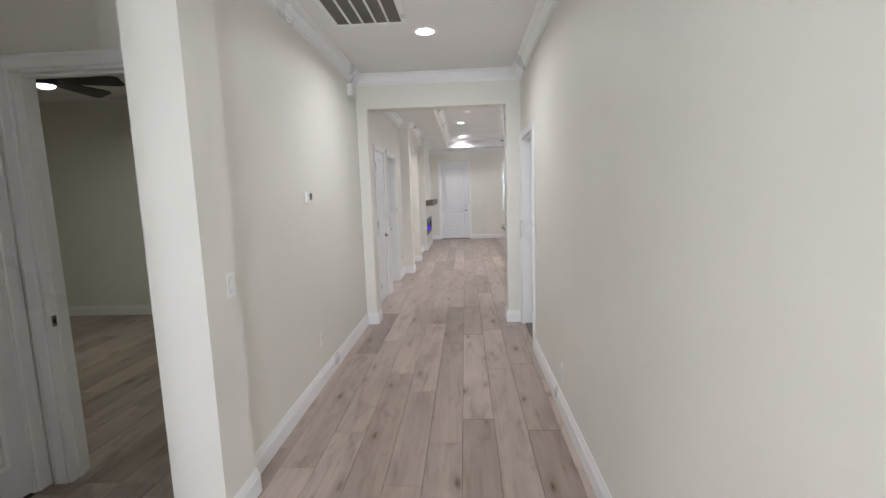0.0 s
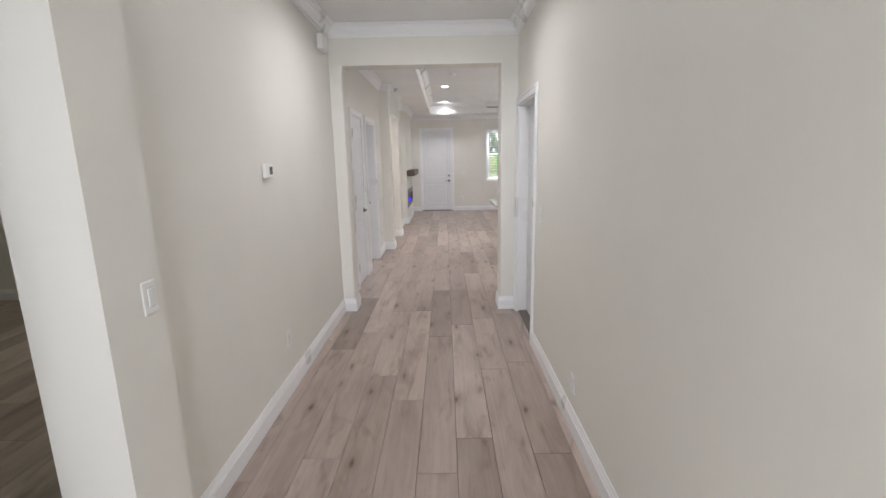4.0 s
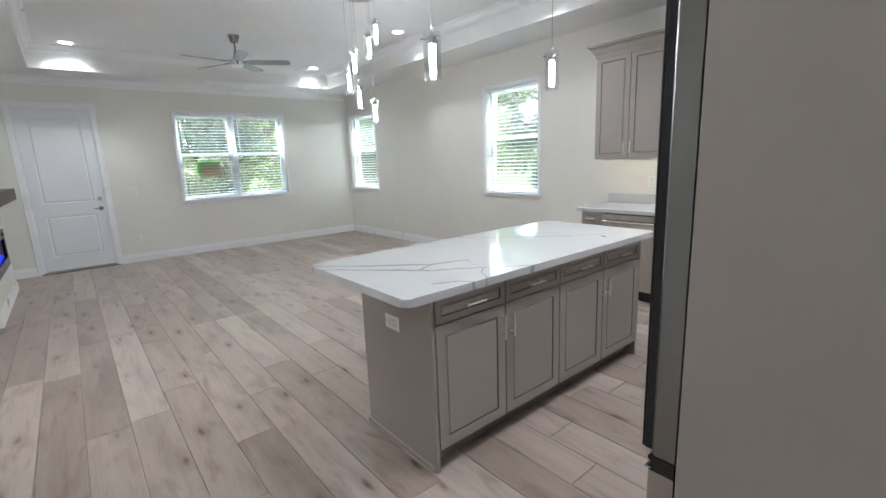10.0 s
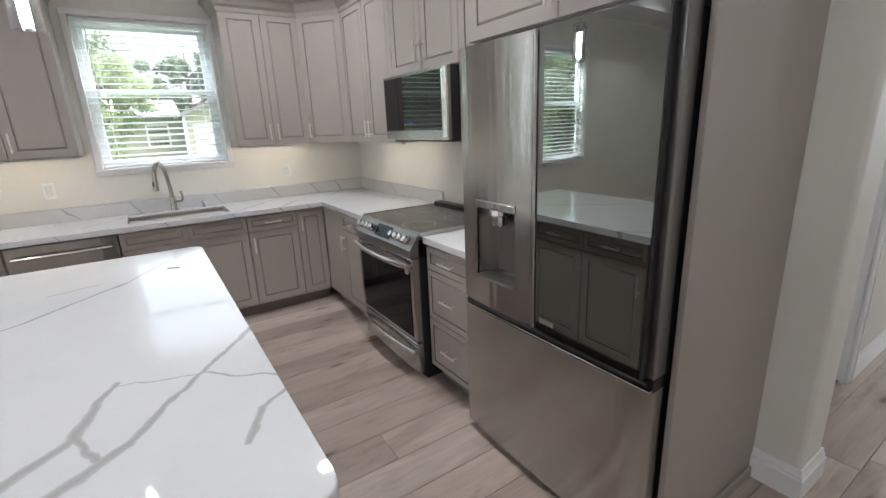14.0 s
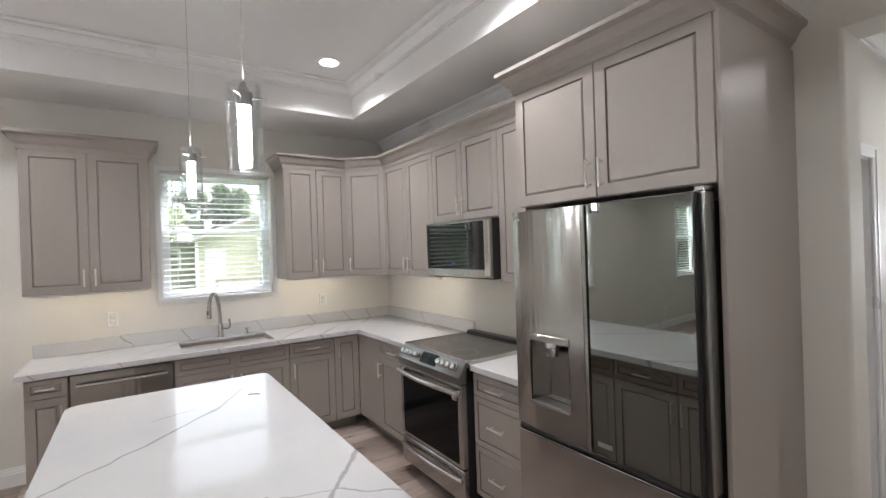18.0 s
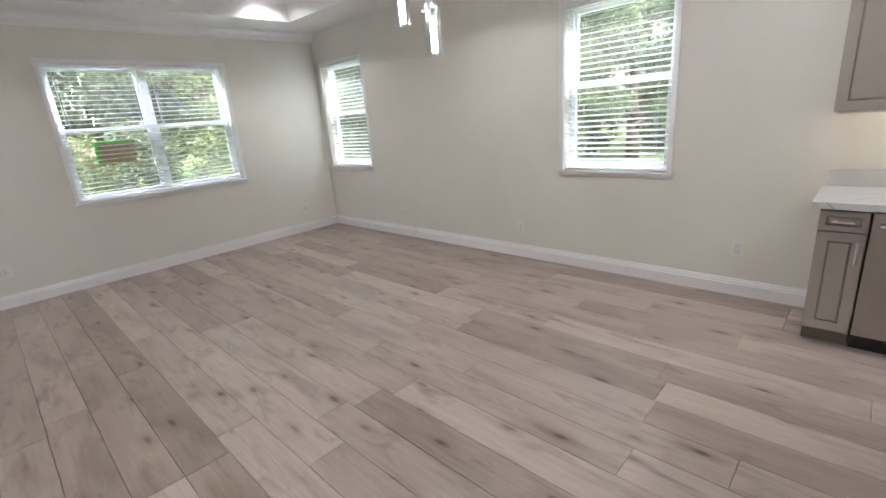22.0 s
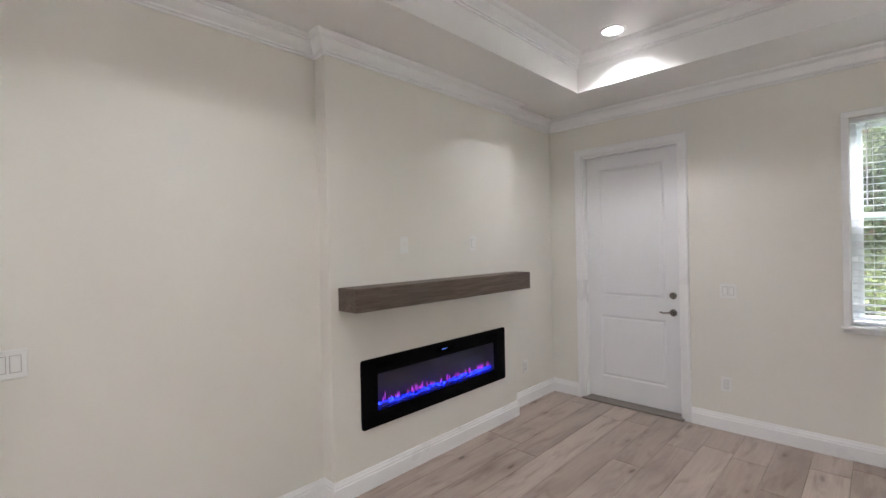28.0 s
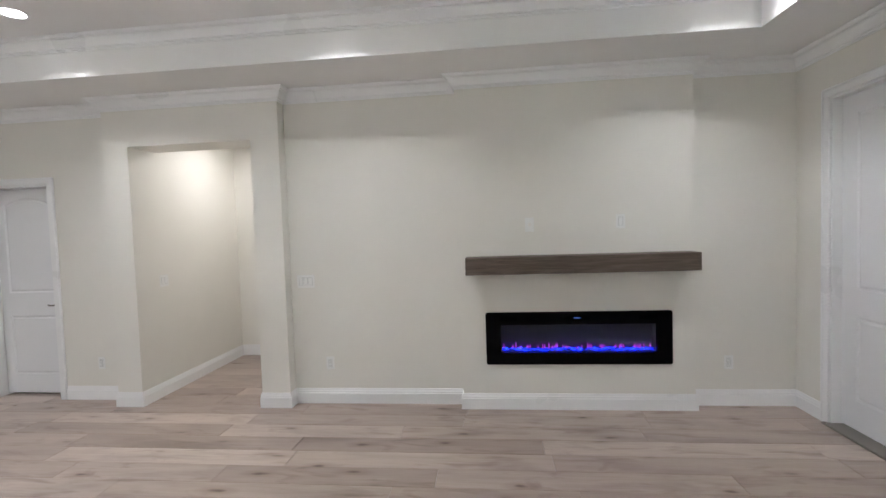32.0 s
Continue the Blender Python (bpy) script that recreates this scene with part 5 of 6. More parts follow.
part("control_panel", cp, DIM_STEEL, st, "brushed steel control panel, darkened in colour for dim reflections")
slant = math.degrees(math.atan2(0.063, 0.095))
kn = lathe([(0, 0.038), (0.017, 0.038), (0.02, 0.034), (0.02, 0.018), (0.025, 0.016), (0.025, 0.006), (0.027, 0.0), (0, 0)], 20)
kme = mesh_of(kn, "knob", FAUCET)
for p in kme.polygons:
    p.use_smooth = True
for u in (0.055, 0.112, 0.169, 0.226, 0.515, 0.572, 0.629, 0.686):
    o = new("knob", kme)
    o.parent = st
    o.matrix_basis = pose(u + 0.015, -0.0275, 0.897, rx=90 - slant)
part("display", box(-0.1, -0.002, -0.04, 0.1, 0.006, 0.04, 0.001), OVEN, st, m=pose(0.386, -0.0268, 0.8975, rx=-slant))
part("cooktop", box(0.0, 0.012, 0.922, W_ST, 0.60, 0.947, 0.003), COOKTOP, st, "black ceramic glass cooktop")
part("cooktop_rim", boxes([(-0.002, 0.003, 0.925, W_ST + 0.002, 0.013, 0.949), (-0.004, 0.013, 0.925, 0.004, 0.6, 0.95), (W_ST - 0.004, 0.013, 0.925, W_ST + 0.004, 0.6, 0.95)], 0.002), STEEL, st)
part("rear_vent", box(0.0, 0.60, 0.922, W_ST, 0.675, 0.966, 0.008, seg=2), BLACK, st, "raised black rear vent trim")
for ex, ey, er in ((0.2, 0.13, 0.085), (0.57, 0.13, 0.10), (0.2, 0.42, 0.075), (0.57, 0.42, 0.085)):
    part("element_ring", lathe([(er - 0.002, 0.9472), (er, 0.9478), (er + 0.002, 0.9472)], 40, centre=(ex, ey)), TOE, st)
tag_ = thing("energy_sticker", pose(2.32, 5.9505, 0.70, rz=NORTHWARD), "small white sticker on the oven window", "sticker")
part("label", box(0, -0.0008, 0, 0.045, 0.0, 0.02), PLASTIC, tag_)
part("print_bar", boxes([(0.004, -0.0012, 0.004, 0.012, -0.0007, 0.016), (0.017, -0.0012, 0.004, 0.027, -0.0007, 0.016), (0.032, -0.0012, 0.004, 0.041, -0.0007, 0.016)]), BLACK, tag_)

mw = thing("microwave", pose(3.062, 5.60, 1.445, rz=NORTHWARD), "stainless steel over-the-range microwave with black glass door", "microwave")
W_MW = 0.782
part("body", box(0.0, 0.0, 0.0, W_MW, 0.395, 0.41), BLACK, mw)
part("face_frame", box(0.0, -0.03, 0.0, W_MW, -0.001, 0.41, 0.004), STEEL, mw)
part("door_glass", box(0.018, -0.034, 0.058, W_MW - 0.055, -0.029, 0.395, 0.002), SCREEN, mw)
part("edge_handle", box(W_MW - 0.052, -0.036, 0.012, W_MW - 0.002, -0.029, 0.40, 0.006), CHROME, mw)
part("clock", box(0.35, -0.0349, 0.098, 0.385, -0.0338, 0.109), LED, mw, "small blue clock display")
part("vent_grille", boxes([(0.03, 0.02 + 0.03 * k, -0.012, W_MW - 0.03, 0.04 + 0.03 * k, -0.001) for k in range(8)]), BLACK, mw)

FRX0, FRX1, FRY = 0.764, 1.738, 5.935
fr_ = thing("refrigerator", pose(FRX1, FRY, 0, rz=NORTHWARD), "stainless steel french-door refrigerator with mirrored glass panel and water dispenser", "refrigerator")
WF = FRX1 - FRX0
part("body", box(0.005, 0.075, 0.03, WF - 0.005, 0.70, 1.80), BLACK, fr_)
part("foot_rail", box(0.04, 0.09, 0.0, WF - 0.04, 0.65, 0.03), BLACK, fr_)


def bowed_front(w, z0, z1, depth, bow, name, mat, x0=0.0, hole=None, roll=0.0, edge=0.006):
    """A door whose front bows slightly outwards; hole: (x0, x1, z0, z1) cut right through the front."""
    bm = bmesh.new()
    xs = [w * k / 14 for k in range(15)]
    zs = [z0, z1]
    if hole:
        xs = sorted(set(xs + [hole[0], hole[1]]))
        zs = [z0, hole[2], hole[3], z1]

    if roll:
        xs = sorted(set(xs + [w - roll * (1 - k / 12) for k in range(13)]))

    def yf(x):
        u = 2 * x / w - 1
        if roll and x > w - roll:  # the opening edge swells out, then rolls back as a grip
            k = (x - w + roll) / roll
            return -0.012 * math.sin(math.pi * min(1.0, k * 1.35)) + 0.034 * max(0.0, k - 0.55) ** 2 / 0.2
        return -bow * (1 - u ** 2) - (0.0 if abs(u) < 0.985 else -edge)

    grid = [[bm.verts.new((x0 + x, yf(x), z)) for x in xs] for z in zs]
    back = [[bm.verts.new((x0 + x, depth, z)) for x in xs] for z in zs]
    for r in range(len(zs) - 1):
        for c in range(len(xs) - 1):
            if hole and r == 1 and hole[0] - 1e-6 <= xs[c] < hole[1] - 1e-6:
                continue
            bm.faces.new((grid[r][c], grid[r][c + 1], grid[r + 1][c + 1], grid[r + 1][c])).smooth = True
            bm.faces.new((back[r][c], back[r + 1][c], back[r + 1][c + 1], back[r][c + 1]))
    for c in range(len(xs) - 1):
        bm.faces.new((grid[0][c], back[0][c], back[0][c + 1], grid[0][c + 1]))
        bm.faces.new((grid[-1][c], grid[-1][c + 1], back[-1][c + 1], back[-1][c]))
    for r in range(len(zs) - 1):
        bm.faces.new((grid[r][0], grid[r + 1][0], back[r + 1][0], back[r][0]))
        bm.faces.new((grid[r][-1], back[r][-1], back[r + 1][-1], grid[r + 1][-1]))
    return part(name, bm, mat, fr_)


mid = WF / 2
ZD0, ZD1 = 0.738, 1.832  # the two upper doors
bowed_front(mid - 0.003, ZD0, ZD1, 0.068, 0.012, "left_door", STEEL, hole=(0.115, 0.36, 0.875, 1.212), roll=0.045)
part("dispenser_niche", boxes([(0.105, 0.062, 0.865, 0.37, 0.07, 1.222), (0.105, 0.0, 0.865, 0.115, 0.062, 1.222), (0.36, 0.0, 0.865, 0.37, 0.062, 1.222), (0.115, 0.0, 1.212, 0.36, 0.062, 1.222)]), STEEL, fr_)
part("dispenser_tray", box(0.117, -0.024, 0.867, 0.358, 0.06, 0.881, 0.003), BASIN, fr_)
part("dispenser_header", box(0.112, -0.016, 1.182, 0.363, 0.02, 1.217, 0.003), STEEL, fr_)
part("dispenser_nozzle", lathe([(0, 1.117), (0.032, 1.117), (0.036, 1.132), (0.036, 1.157), (0.045, 1.162), (0.045, 1.185), (0, 1.185)], 24, centre=(0.235, 0.02)), CHROME, fr_)
part("dispenser_paddle", prism([(0.195, 0.91), (0.315, 0.91), (0.31, 1.14), (0.20, 1.14)], 0.045, 0.058, 0.004), BASIN, fr_)
part("right_door", box(mid + 0.003, -0.018, ZD0, WF - 0.026, 0.0105, ZD1, 0.002), BLACK, fr_)
glass_front = bowed_front(WF - 0.032 - mid - 0.006, ZD0 + 0.006, ZD1 - 0.004, 0.006, 0.0012, "mirror_panel", MIRROR, mid + 0.006, edge=0.0)
glass_front.location.y = -0.0245
tagged(glass_front, "dark mirrored glass door panel")
part("mirror_border", box(WF - 0.032, -0.024, ZD0 + 0.002, WF - 0.0265, -0.0182, ZD1 - 0.002, 0.001), BLACK, fr_)
part("right_edge", box(mid + 0.01, 0.011, ZD0, WF - 0.001, 0.074, ZD1, 0.006), DIM_STEEL, fr_)
part("hinge_cover", box(WF - 0.05, 0.022, ZD1 + 0.0005, WF - 0.006, 0.09, ZD1 + 0.022, 0.006), STEEL, fr_)
bowed_front(WF - 0.004, 0.045, 0.698, 0.068, 0.012, "freezer_drawer", STEEL, 0.002)
part("freezer_recess", box(0.004, 0.014, 0.69, WF - 0.004, 0.066, 0.737), BLACK, fr_)
part("freezer_lip", box(0.004, -0.006, 0.6985, WF - 0.004, 0.012, 0.704, 0.002), CHROME, fr_)
grip = [(0.02 + (WF - 0.04) * k / 16, 0.004 - 0.012 * math.sin(math.pi * k / 16), 0.72 + 0.009 * math.sin(math.pi * k / 16)) for k in range(17)]
part("pocket_grip", tube(grip, 0.009, seg=8), BLACK, fr_, "black curved pocket grip")
part("badge", box(0.03, -0.0085, 1.785, 0.065, -0.001, 1.797, 0.001), CHROME, fr_, "small plain maker's badge")
part("label_bar", boxes([(mid + 0.03, -0.0268, 0.785, mid + 0.1, -0.0252, 0.805)]), TOE, fr_)


# ---------------------------------------------------------------- hanging lamps
def glass_tube_lamp(parent, centre, zb, zt, r, wire_top, name="lamp"):
    x, y = centre
    h = zt - zb
    part(name + "_glass", lathe([(r - 0.004, zb + 0.006), (r - 0.004, zt), (r, zt), (r, zb + 0.004), (r - 0.004, zb), (0.0, zb)], 24, centre=centre), CLEAR, parent, "clear glass cylinder")
    part(name + "_core", lathe([(0, zb + 0.03), (r * 0.31, zb + 0.03), (r * 0.35, zb + 0.035), (r * 0.35, zt - h * 0.24), (0, zt - h * 0.24)], 16, centre=centre), TUBE, parent, "glowing white inner tube")
    cap = lathe([(0, zt - h * 0.24), (r * 0.5, zt - h * 0.24), (r * 0.5, zt - h * 0.08), (r * 0.3, zt - h * 0.05), (r * 0.16, zt + 0.01), (0, zt + 0.012)], 16, centre=centre)
    for k in range(3):
        a = 2 * math.pi * k / 3 + 0.4
        rod((x, y, zt - h * 0.12), (x + (r + 0.012) * math.cos(a), y + (r + 0.012) * math.sin(a), zt - h * 0.12), 0.004, cap, seg=8)
    part(name + "_cap", cap, CHROME, parent, "polished nickel lamp holder with three pins")
    part(name + "_wire", rod((x, y, zt), (x, y, wire_top), 0.0017, seg=6), CHROME, parent)


for x, y, zb, zt in ((1.265, 7.335, 1.875, 2.105), (2.285, 7.365, 1.90, 2.14)):
    p = thing("pendant_lamp", pose(0, 0, 0), "clear glass cylinder pendant lamp over the island, lit", "pendant lamp", "pendants over the island")
    glass_tube_lamp(p, (x, y), zb, zt, 0.046, TRAY - 0.02)
    part("canopy", lathe([(0, TRAY - 0.03), (0.05, TRAY - 0.03), (0.06, TRAY - 0.02), (0.06, TRAY - 0.001), (0, TRAY - 0.001)], 24, centre=(x, y)), CHROME, p)

ch = thing("chandelier", pose(0, 0, 0), "spiral chandelier of six lit glass cylinders under a round nickel canopy", "chandelier")
CC = (2.33, 9.80)
part("canopy", lathe([(0, TRAY - 0.05), (0.17, TRAY - 0.05), (0.205, TRAY - 0.04), (0.21, TRAY - 0.001), (0, TRAY - 0.001)], 40, centre=CC), CHROME, ch)
for k, zb in enumerate((1.895, 2.055, 2.20, 2.36, 2.515, 2.675)):
    a = radians(20 + 62 * k)
    glass_tube_lamp(ch, (CC[0] + 0.155 * math.cos(a), CC[1] + 0.155 * math.sin(a)), zb, zb + 0.26, 0.043, TRAY - 0.05)


# ---------------------------------------------------------------- ceiling fans
def ceiling_fan(m, top, rod_len, blades, first, length, mats, label, lit, wide=1.0, pitch=11):
    t = thing("ceiling_fan", m, label, "ceiling fan")
    metal, blade_mat, shell = mats
    part("canopy", lathe([(0, top - 0.092), (0.03, top - 0.092), (0.05, top - 0.086), (0.054, top - 0.06), (0.07, top - 0.02), (0.072, top - 0.001), (0, top - 0.001)], 28), metal, t, smooth=True)
    part("downrod", rod((0, 0, top - 0.08), (0, 0, top - rod_len), 0.0125, seg=12), metal, t)
    z = top - rod_len
    part("coupling", lathe([(0, z + 0.1), (0.018, z + 0.1), (0.021, z + 0.09), (0.03, z + 0.03), (0.04, z + 0.015), (0.04, z), (0, z)], 24), metal, t, smooth=True)
    part("motor", lathe([(0, z - 0.002), (0.05, z - 0.002), (0.082, z - 0.014), (0.094, z - 0.03), (0.094, z - 0.062), (0.086, z - 0.085), (0, z - 0.085)], 28), shell, t)
    part("light_cover", lathe([(0, z - 0.115), (0.04, z - 0.112), (0.07, z - 0.098), (0.078, z - 0.086), (0, z - 0.086)], 28), lit, t)
    for k in range(blades):
        a = first + 360 * k / blades
        bm = bmesh.new()
        outline = [(0.13, -0.045), (0.2, -0.058), (length - 0.06, -0.066 * wide), (length, -0.052 * wide), (length, 0.052 * wide), (length - 0.06, 0.066 * wide), (0.2, 0.058), (0.13, 0.045)]
        lo_ = [bm.verts.new((x, y, -0.004)) for x, y in outline]
        hi_ = [bm.verts.new((x, y, 0.004)) for x, y in outline]
        bm.faces.new(lo_), bm.faces.new(hi_[::-1])
        for i in range(8):
            bm.faces.new((lo_[i], lo_[(i + 1) % 8], hi_[(i + 1) % 8], hi_[i]))
        b = part("blade", bm, blade_mat, t, m=pose(0, 0, z - 0.045, rz=a) @ pose(0, 0, 0, rx=pitch))
        part("blade_iron", boxes([(0.07, -0.022, 0.004, 0.2, 0.022, 0.009)], 0.001), metal, b)
    return t


ceiling_fan(pose(1.745, 12.06, 0), TRAY, 0.29, 5, -27, 0.68, (BRONZE, FAN, CHROME), "brushed nickel ceiling fan with five silver blades", TRIM, pitch=-14)
ceiling_fan(pose(-3.6, 3.65, 0), CEIL, 0.2, 5, 12, 0.62, (BLACK, BLACK, BLACK), "dark bedroom ceiling fan with a lit round lamp", BED_LIT, 1.3, -16)
bv = thing("ceiling_vent", pose(-3.05, 4.75, CEIL), "dark slot air vent in the bedroom ceiling", "ceiling vent")
part("vent_frame", box(-0.2, -0.08, -0.01, 0.2, 0.08, 0, 0.003), TRIM, bv)
for k in range(5):
    part("slat", box(-0.18, -0.065 + 0.028 * k, -0.014, 0.18, -0.055 + 0.028 * k, -0.009), TOE, bv)

# ---------------------------------------------------------------- fireplace and mantel
mt = thing("mantel_shelf", pose(BR[2], 11.665, 1.195, rz=0), "chunky brown stained wooden beam mantel on the chimney breast", "mantel")
part("beam", box(0.0, 0.0, 0.0, 0.19, 1.86, 0.145, 0.004, seg=2), BEAM, mt)

fp = thing("electric_fireplace", pose(BR[2], FP[0], FP[2], rz=EASTWARD), "black glass linear electric fireplace with blue and violet flames", "fireplace")
WP, HP = FP[1] - FP[0], FP[3] - FP[2]


def rounded_rect(x0, z0, x1, z1, r, n=5):
    pts = []
    for cx_, cz_, a0 in ((x1 - r, z1 - r, 0), (x0 + r, z1 - r, 90), (x0 + r, z0 + r, 180), (x1 - r, z0 + r, 270)):
        for k in range(n + 1):
            a = radians(a0 + 90 * k / n)
            pts.append((cx_ + r * math.cos(a), cz_ + r * math.sin(a)))
    return pts


IN = (0.13, 0.105, WP - 0.125, HP - 0.11)
bm = bmesh.new()
outer, inner = rounded_rect(0, 0, WP, HP, 0.018), rounded_rect(IN[0], IN[1], IN[2], IN[3], 0.004)
for y_ in (-0.012,):
    o = [bm.verts.new((x, y_, z)) for x, z in outer]
    i_ = [bm.verts.new((x, y_, z)) for x, z in inner]
    ob_ = [bm.verts.new((x, 0.0, z)) for x, z in outer]
    ib = [bm.verts.new((x, 0.02, z)) for x, z in inner]
    n_ = len(o)
    for k in range(n_):
        q = (k + 1) % n_
        bm.faces.new((o[k], o[q], i_[q], i_[k]))
        bm.faces.new((o[k], ob_[k], ob_[q], o[q]))
        bm.faces.new((i_[k], i_[q], ib[q], ib[k]))
part("glass_frame", bm, SURROUND, fp, "black glass surround")
part("firebox", boxes([(IN[0] - 0.02, 0.10, IN[1] - 0.02, IN[2] + 0.02, 0.105, IN[3] + 0.02), (IN[0] - 0.02, 0.02, IN[1] - 0.02, IN[2] + 0.02, 0.10, IN[1]), (IN[0] - 0.02, 0.02, IN[3], IN[2] + 0.02, 0.10, IN[3] + 0.02), (IN[0] - 0.02, 0.02, IN[1], IN[0], 0.10, IN[3]), (IN[2], 0.02, IN[1], IN[2] + 0.02, 0.10, IN[3])]), painted("firebox_grey", (0.03, 0.03, 0.032), 0.5, 0.1, 40, 0.02), fp)
bm = bmesh.new()
rng = random.Random(5)
for k in range(620):
    x, y_, s = rng.uniform(IN[0] + 0.01, IN[2] - 0.01), rng.uniform(0.024, 0.06), rng.uniform(0.0035, 0.008)
    z = IN[1] + 0.006 + rng.random() * 0.02
    tmp = bmesh.new()
    bmesh.ops.create_icosphere(tmp, subdivisions=1, radius=s, matrix=Matrix.Translation((x, y_, z)) @ Euler((rng.random() * 3, rng.random() * 3, 0)).to_matrix().to_4x4() @ Matrix.Diagonal((1.2, 0.8, 0.8, 1)))
    join(bm, tmp)
tagged(part("embers", bm, BLUE, fp, "bed of glowing blue crystals"), kind="stuff")
bm = bmesh.new()
for k in range(58):
    x, y_ = rng.uniform(IN[0] + 0.02, IN[2] - 0.02), rng.uniform(0.05, 0.085)
    h_ = rng.uniform(0.015, 0.045) * (1.7 if rng.random() < 0.15 else 1)
    lathe([(0, IN[1] + 0.01), (0.0055, IN[1] + 0.02), (0.004, IN[1] + 0.02 + h_ * 0.45), (0, IN[1] + 0.02 + h_)], 6, bm, (x, y_))
tagged(part("flames", bm, VIOLET, fp, "row of small violet flame lights"), kind="stuff")
for x0, x1 in ((0.12, 0.27), (WP / 2 - 0.11, WP / 2 + 0.11), (WP - 0.27, WP - 0.12)):
    part("heater_vent", box(x0, -0.0135, HP - 0.075, x1, -0.0115, HP - 0.035, 0.0015), VENT, fp)
part("display", box(WP / 2 - 0.03, -0.0145, HP - 0.057, WP / 2 + 0.03, -0.0134, HP - 0.052), LED, fp, "tiny blue indicator")
part("front_glass", box(IN[0] - 0.002, 0.004, IN[1] - 0.002, IN[2] + 0.002, 0.006, IN[3] + 0.002), FIRE_GLASS, fp).visible_shadow = False
# ---------------------------------------------------------------- outside
def lawn():
    m, n, l, b = material("lawn_grass", (0.1, 0.16, 0.05), 0.9)
    a, c = noisy(n, l, 0.6, 4), noisy(n, l, 45, 3, (1, 1, 1))
    r = ramp(n, [(0.3, (0.085, 0.13, 0.035)), (0.55, (0.15, 0.22, 0.07)), (0.75, (0.22, 0.27, 0.11))])
    mx = n.new("ShaderNodeMix")
    mx.data_type, mx.blend_type = "RGBA", "MULTIPLY"
    mx.inputs["Factor"].default_value = 0.6
    l.new(a.outputs["Fac"], r.inputs[0])
    l.new(r.outputs[0], mx.inputs[6])
    l.new(c.outputs["Color"], mx.inputs[7])
    l.new(mx.outputs[2], b.inputs["Base Color"])
    bump(n, l, b, c.outputs["Fac"], 0.6, 0.05)
    return m


def leaf_material(name, dark, light):
    m = bpy.data.materials.new(name)
    m.use_nodes = True
    n, l = m.node_tree.nodes, m.node_tree.links
    n.remove(n["Principled BSDF"])
    geo = n.new("ShaderNodeNewGeometry")
    r = ramp(n, [(0.0, dark), (0.6, tuple((p + q) / 2 for p, q in zip(dark, light))), (1.0, light)])
    d, tl, gl, m1, m2 = n.new("ShaderNodeBsdfDiffuse"), n.new("ShaderNodeBsdfTranslucent"), n.new("ShaderNodeBsdfGlossy"), n.new("ShaderNodeMixShader"), n.new("ShaderNodeMixShader")
    gl.inputs["Roughness"].default_value = 0.45
    m1.inputs[0].default_value, m2.inputs[0].default_value = 0.5, 0.04
    l.new(geo.outputs["Random Per Island"], r.inputs[0])
    l.new(r.outputs[0], d.inputs[0])
    l.new(r.outputs[0], tl.inputs[0])
    l.new(d.outputs[0], m1.inputs[1])
    l.new(tl.outputs[0], m1.inputs[2])
    l.new(m1.outputs[0], m2.inputs[1])
    l.new(gl.outputs[0], m2.inputs[2])
    l.new(m2.outputs[0], n["Material Output"].inputs[0])
    return m


LEAF = [leaf_material("oak_leaf", (0.12, 0.16, 0.095), (0.24, 0.29, 0.17)), leaf_material("bush_leaf", (0.165, 0.21, 0.105), (0.31, 0.36, 0.175)), leaf_material("shade_leaf", (0.10, 0.13, 0.085), (0.2, 0.235, 0.145))]
PETAL = leaf_material("pink_petal", (0.55, 0.32, 0.33), (0.8, 0.62, 0.6))
BARK = painted("bark", (0.11, 0.08, 0.062), 0.9, 0.3, 30, 0.6)
SIDING, ROOFING, FENCE = painted("yellow_siding", (0.34, 0.327, 0.24), 0.6, 0.05, 30, 0.1), painted("pale_shingles", (0.25, 0.235, 0.228), 0.8, 0.1, 25, 0.2), painted("weathered_rail", (0.22, 0.19, 0.16), 0.8, 0.15, 30, 0.2)
SIDING_W = painted("white_siding", (0.5, 0.5, 0.49), 0.6, 0.05, 30, 0.1)
GROUND = -0.35
structure("ground", boxes([(-300, -300, GROUND - 0.4, 300, 300, GROUND)]), lawn(), "green lawn grass around the house", "lawn")
green_rng = np.random.default_rng(21)


def leaves(clumps, per, size, spread=0.33):
    """Small kite-shaped leaves scattered round clump centres (x, y, z, radius)."""
    c = np.repeat(np.array(clumps), per, axis=0)
    k = len(c)
    d = green_rng.normal(size=(k, 3))
    d /= np.linalg.norm(d, axis=1)[:, None]
    p = c[:, :3] + d * c[:, 3:4] * (green_rng.random((k, 1)) ** 0.45) * np.array((1, 1, 0.8))
    u = green_rng.normal(size=(k, 3))
    u /= np.linalg.norm(u, axis=1)[:, None]
    w = np.cross(u, green_rng.normal(size=(k, 3)))
    w /= np.linalg.norm(w, axis=1)[:, None] + 1e-9
    s = size * green_rng.uniform(0.6, 1.35, (k, 1))
    quad = np.stack((p - u * s, p + w * s * 0.45, p + u * s, p - w * s * 0.45), axis=1).reshape(-1, 3)
    return quad, np.arange(4 * k).reshape(-1, 4)


def leaf_part(name, clumps, per, size, mat, parent, label=""):
    v, f = leaves(clumps, per, size)
    me = bpy.data.meshes.new(name)
    me.from_pydata(v.tolist(), [], f.tolist())
    me.materials.append(mat)
    ob = new(name, me)
    ob.parent = parent
    return tagged(ob, label, kind="stuff") if label else ob


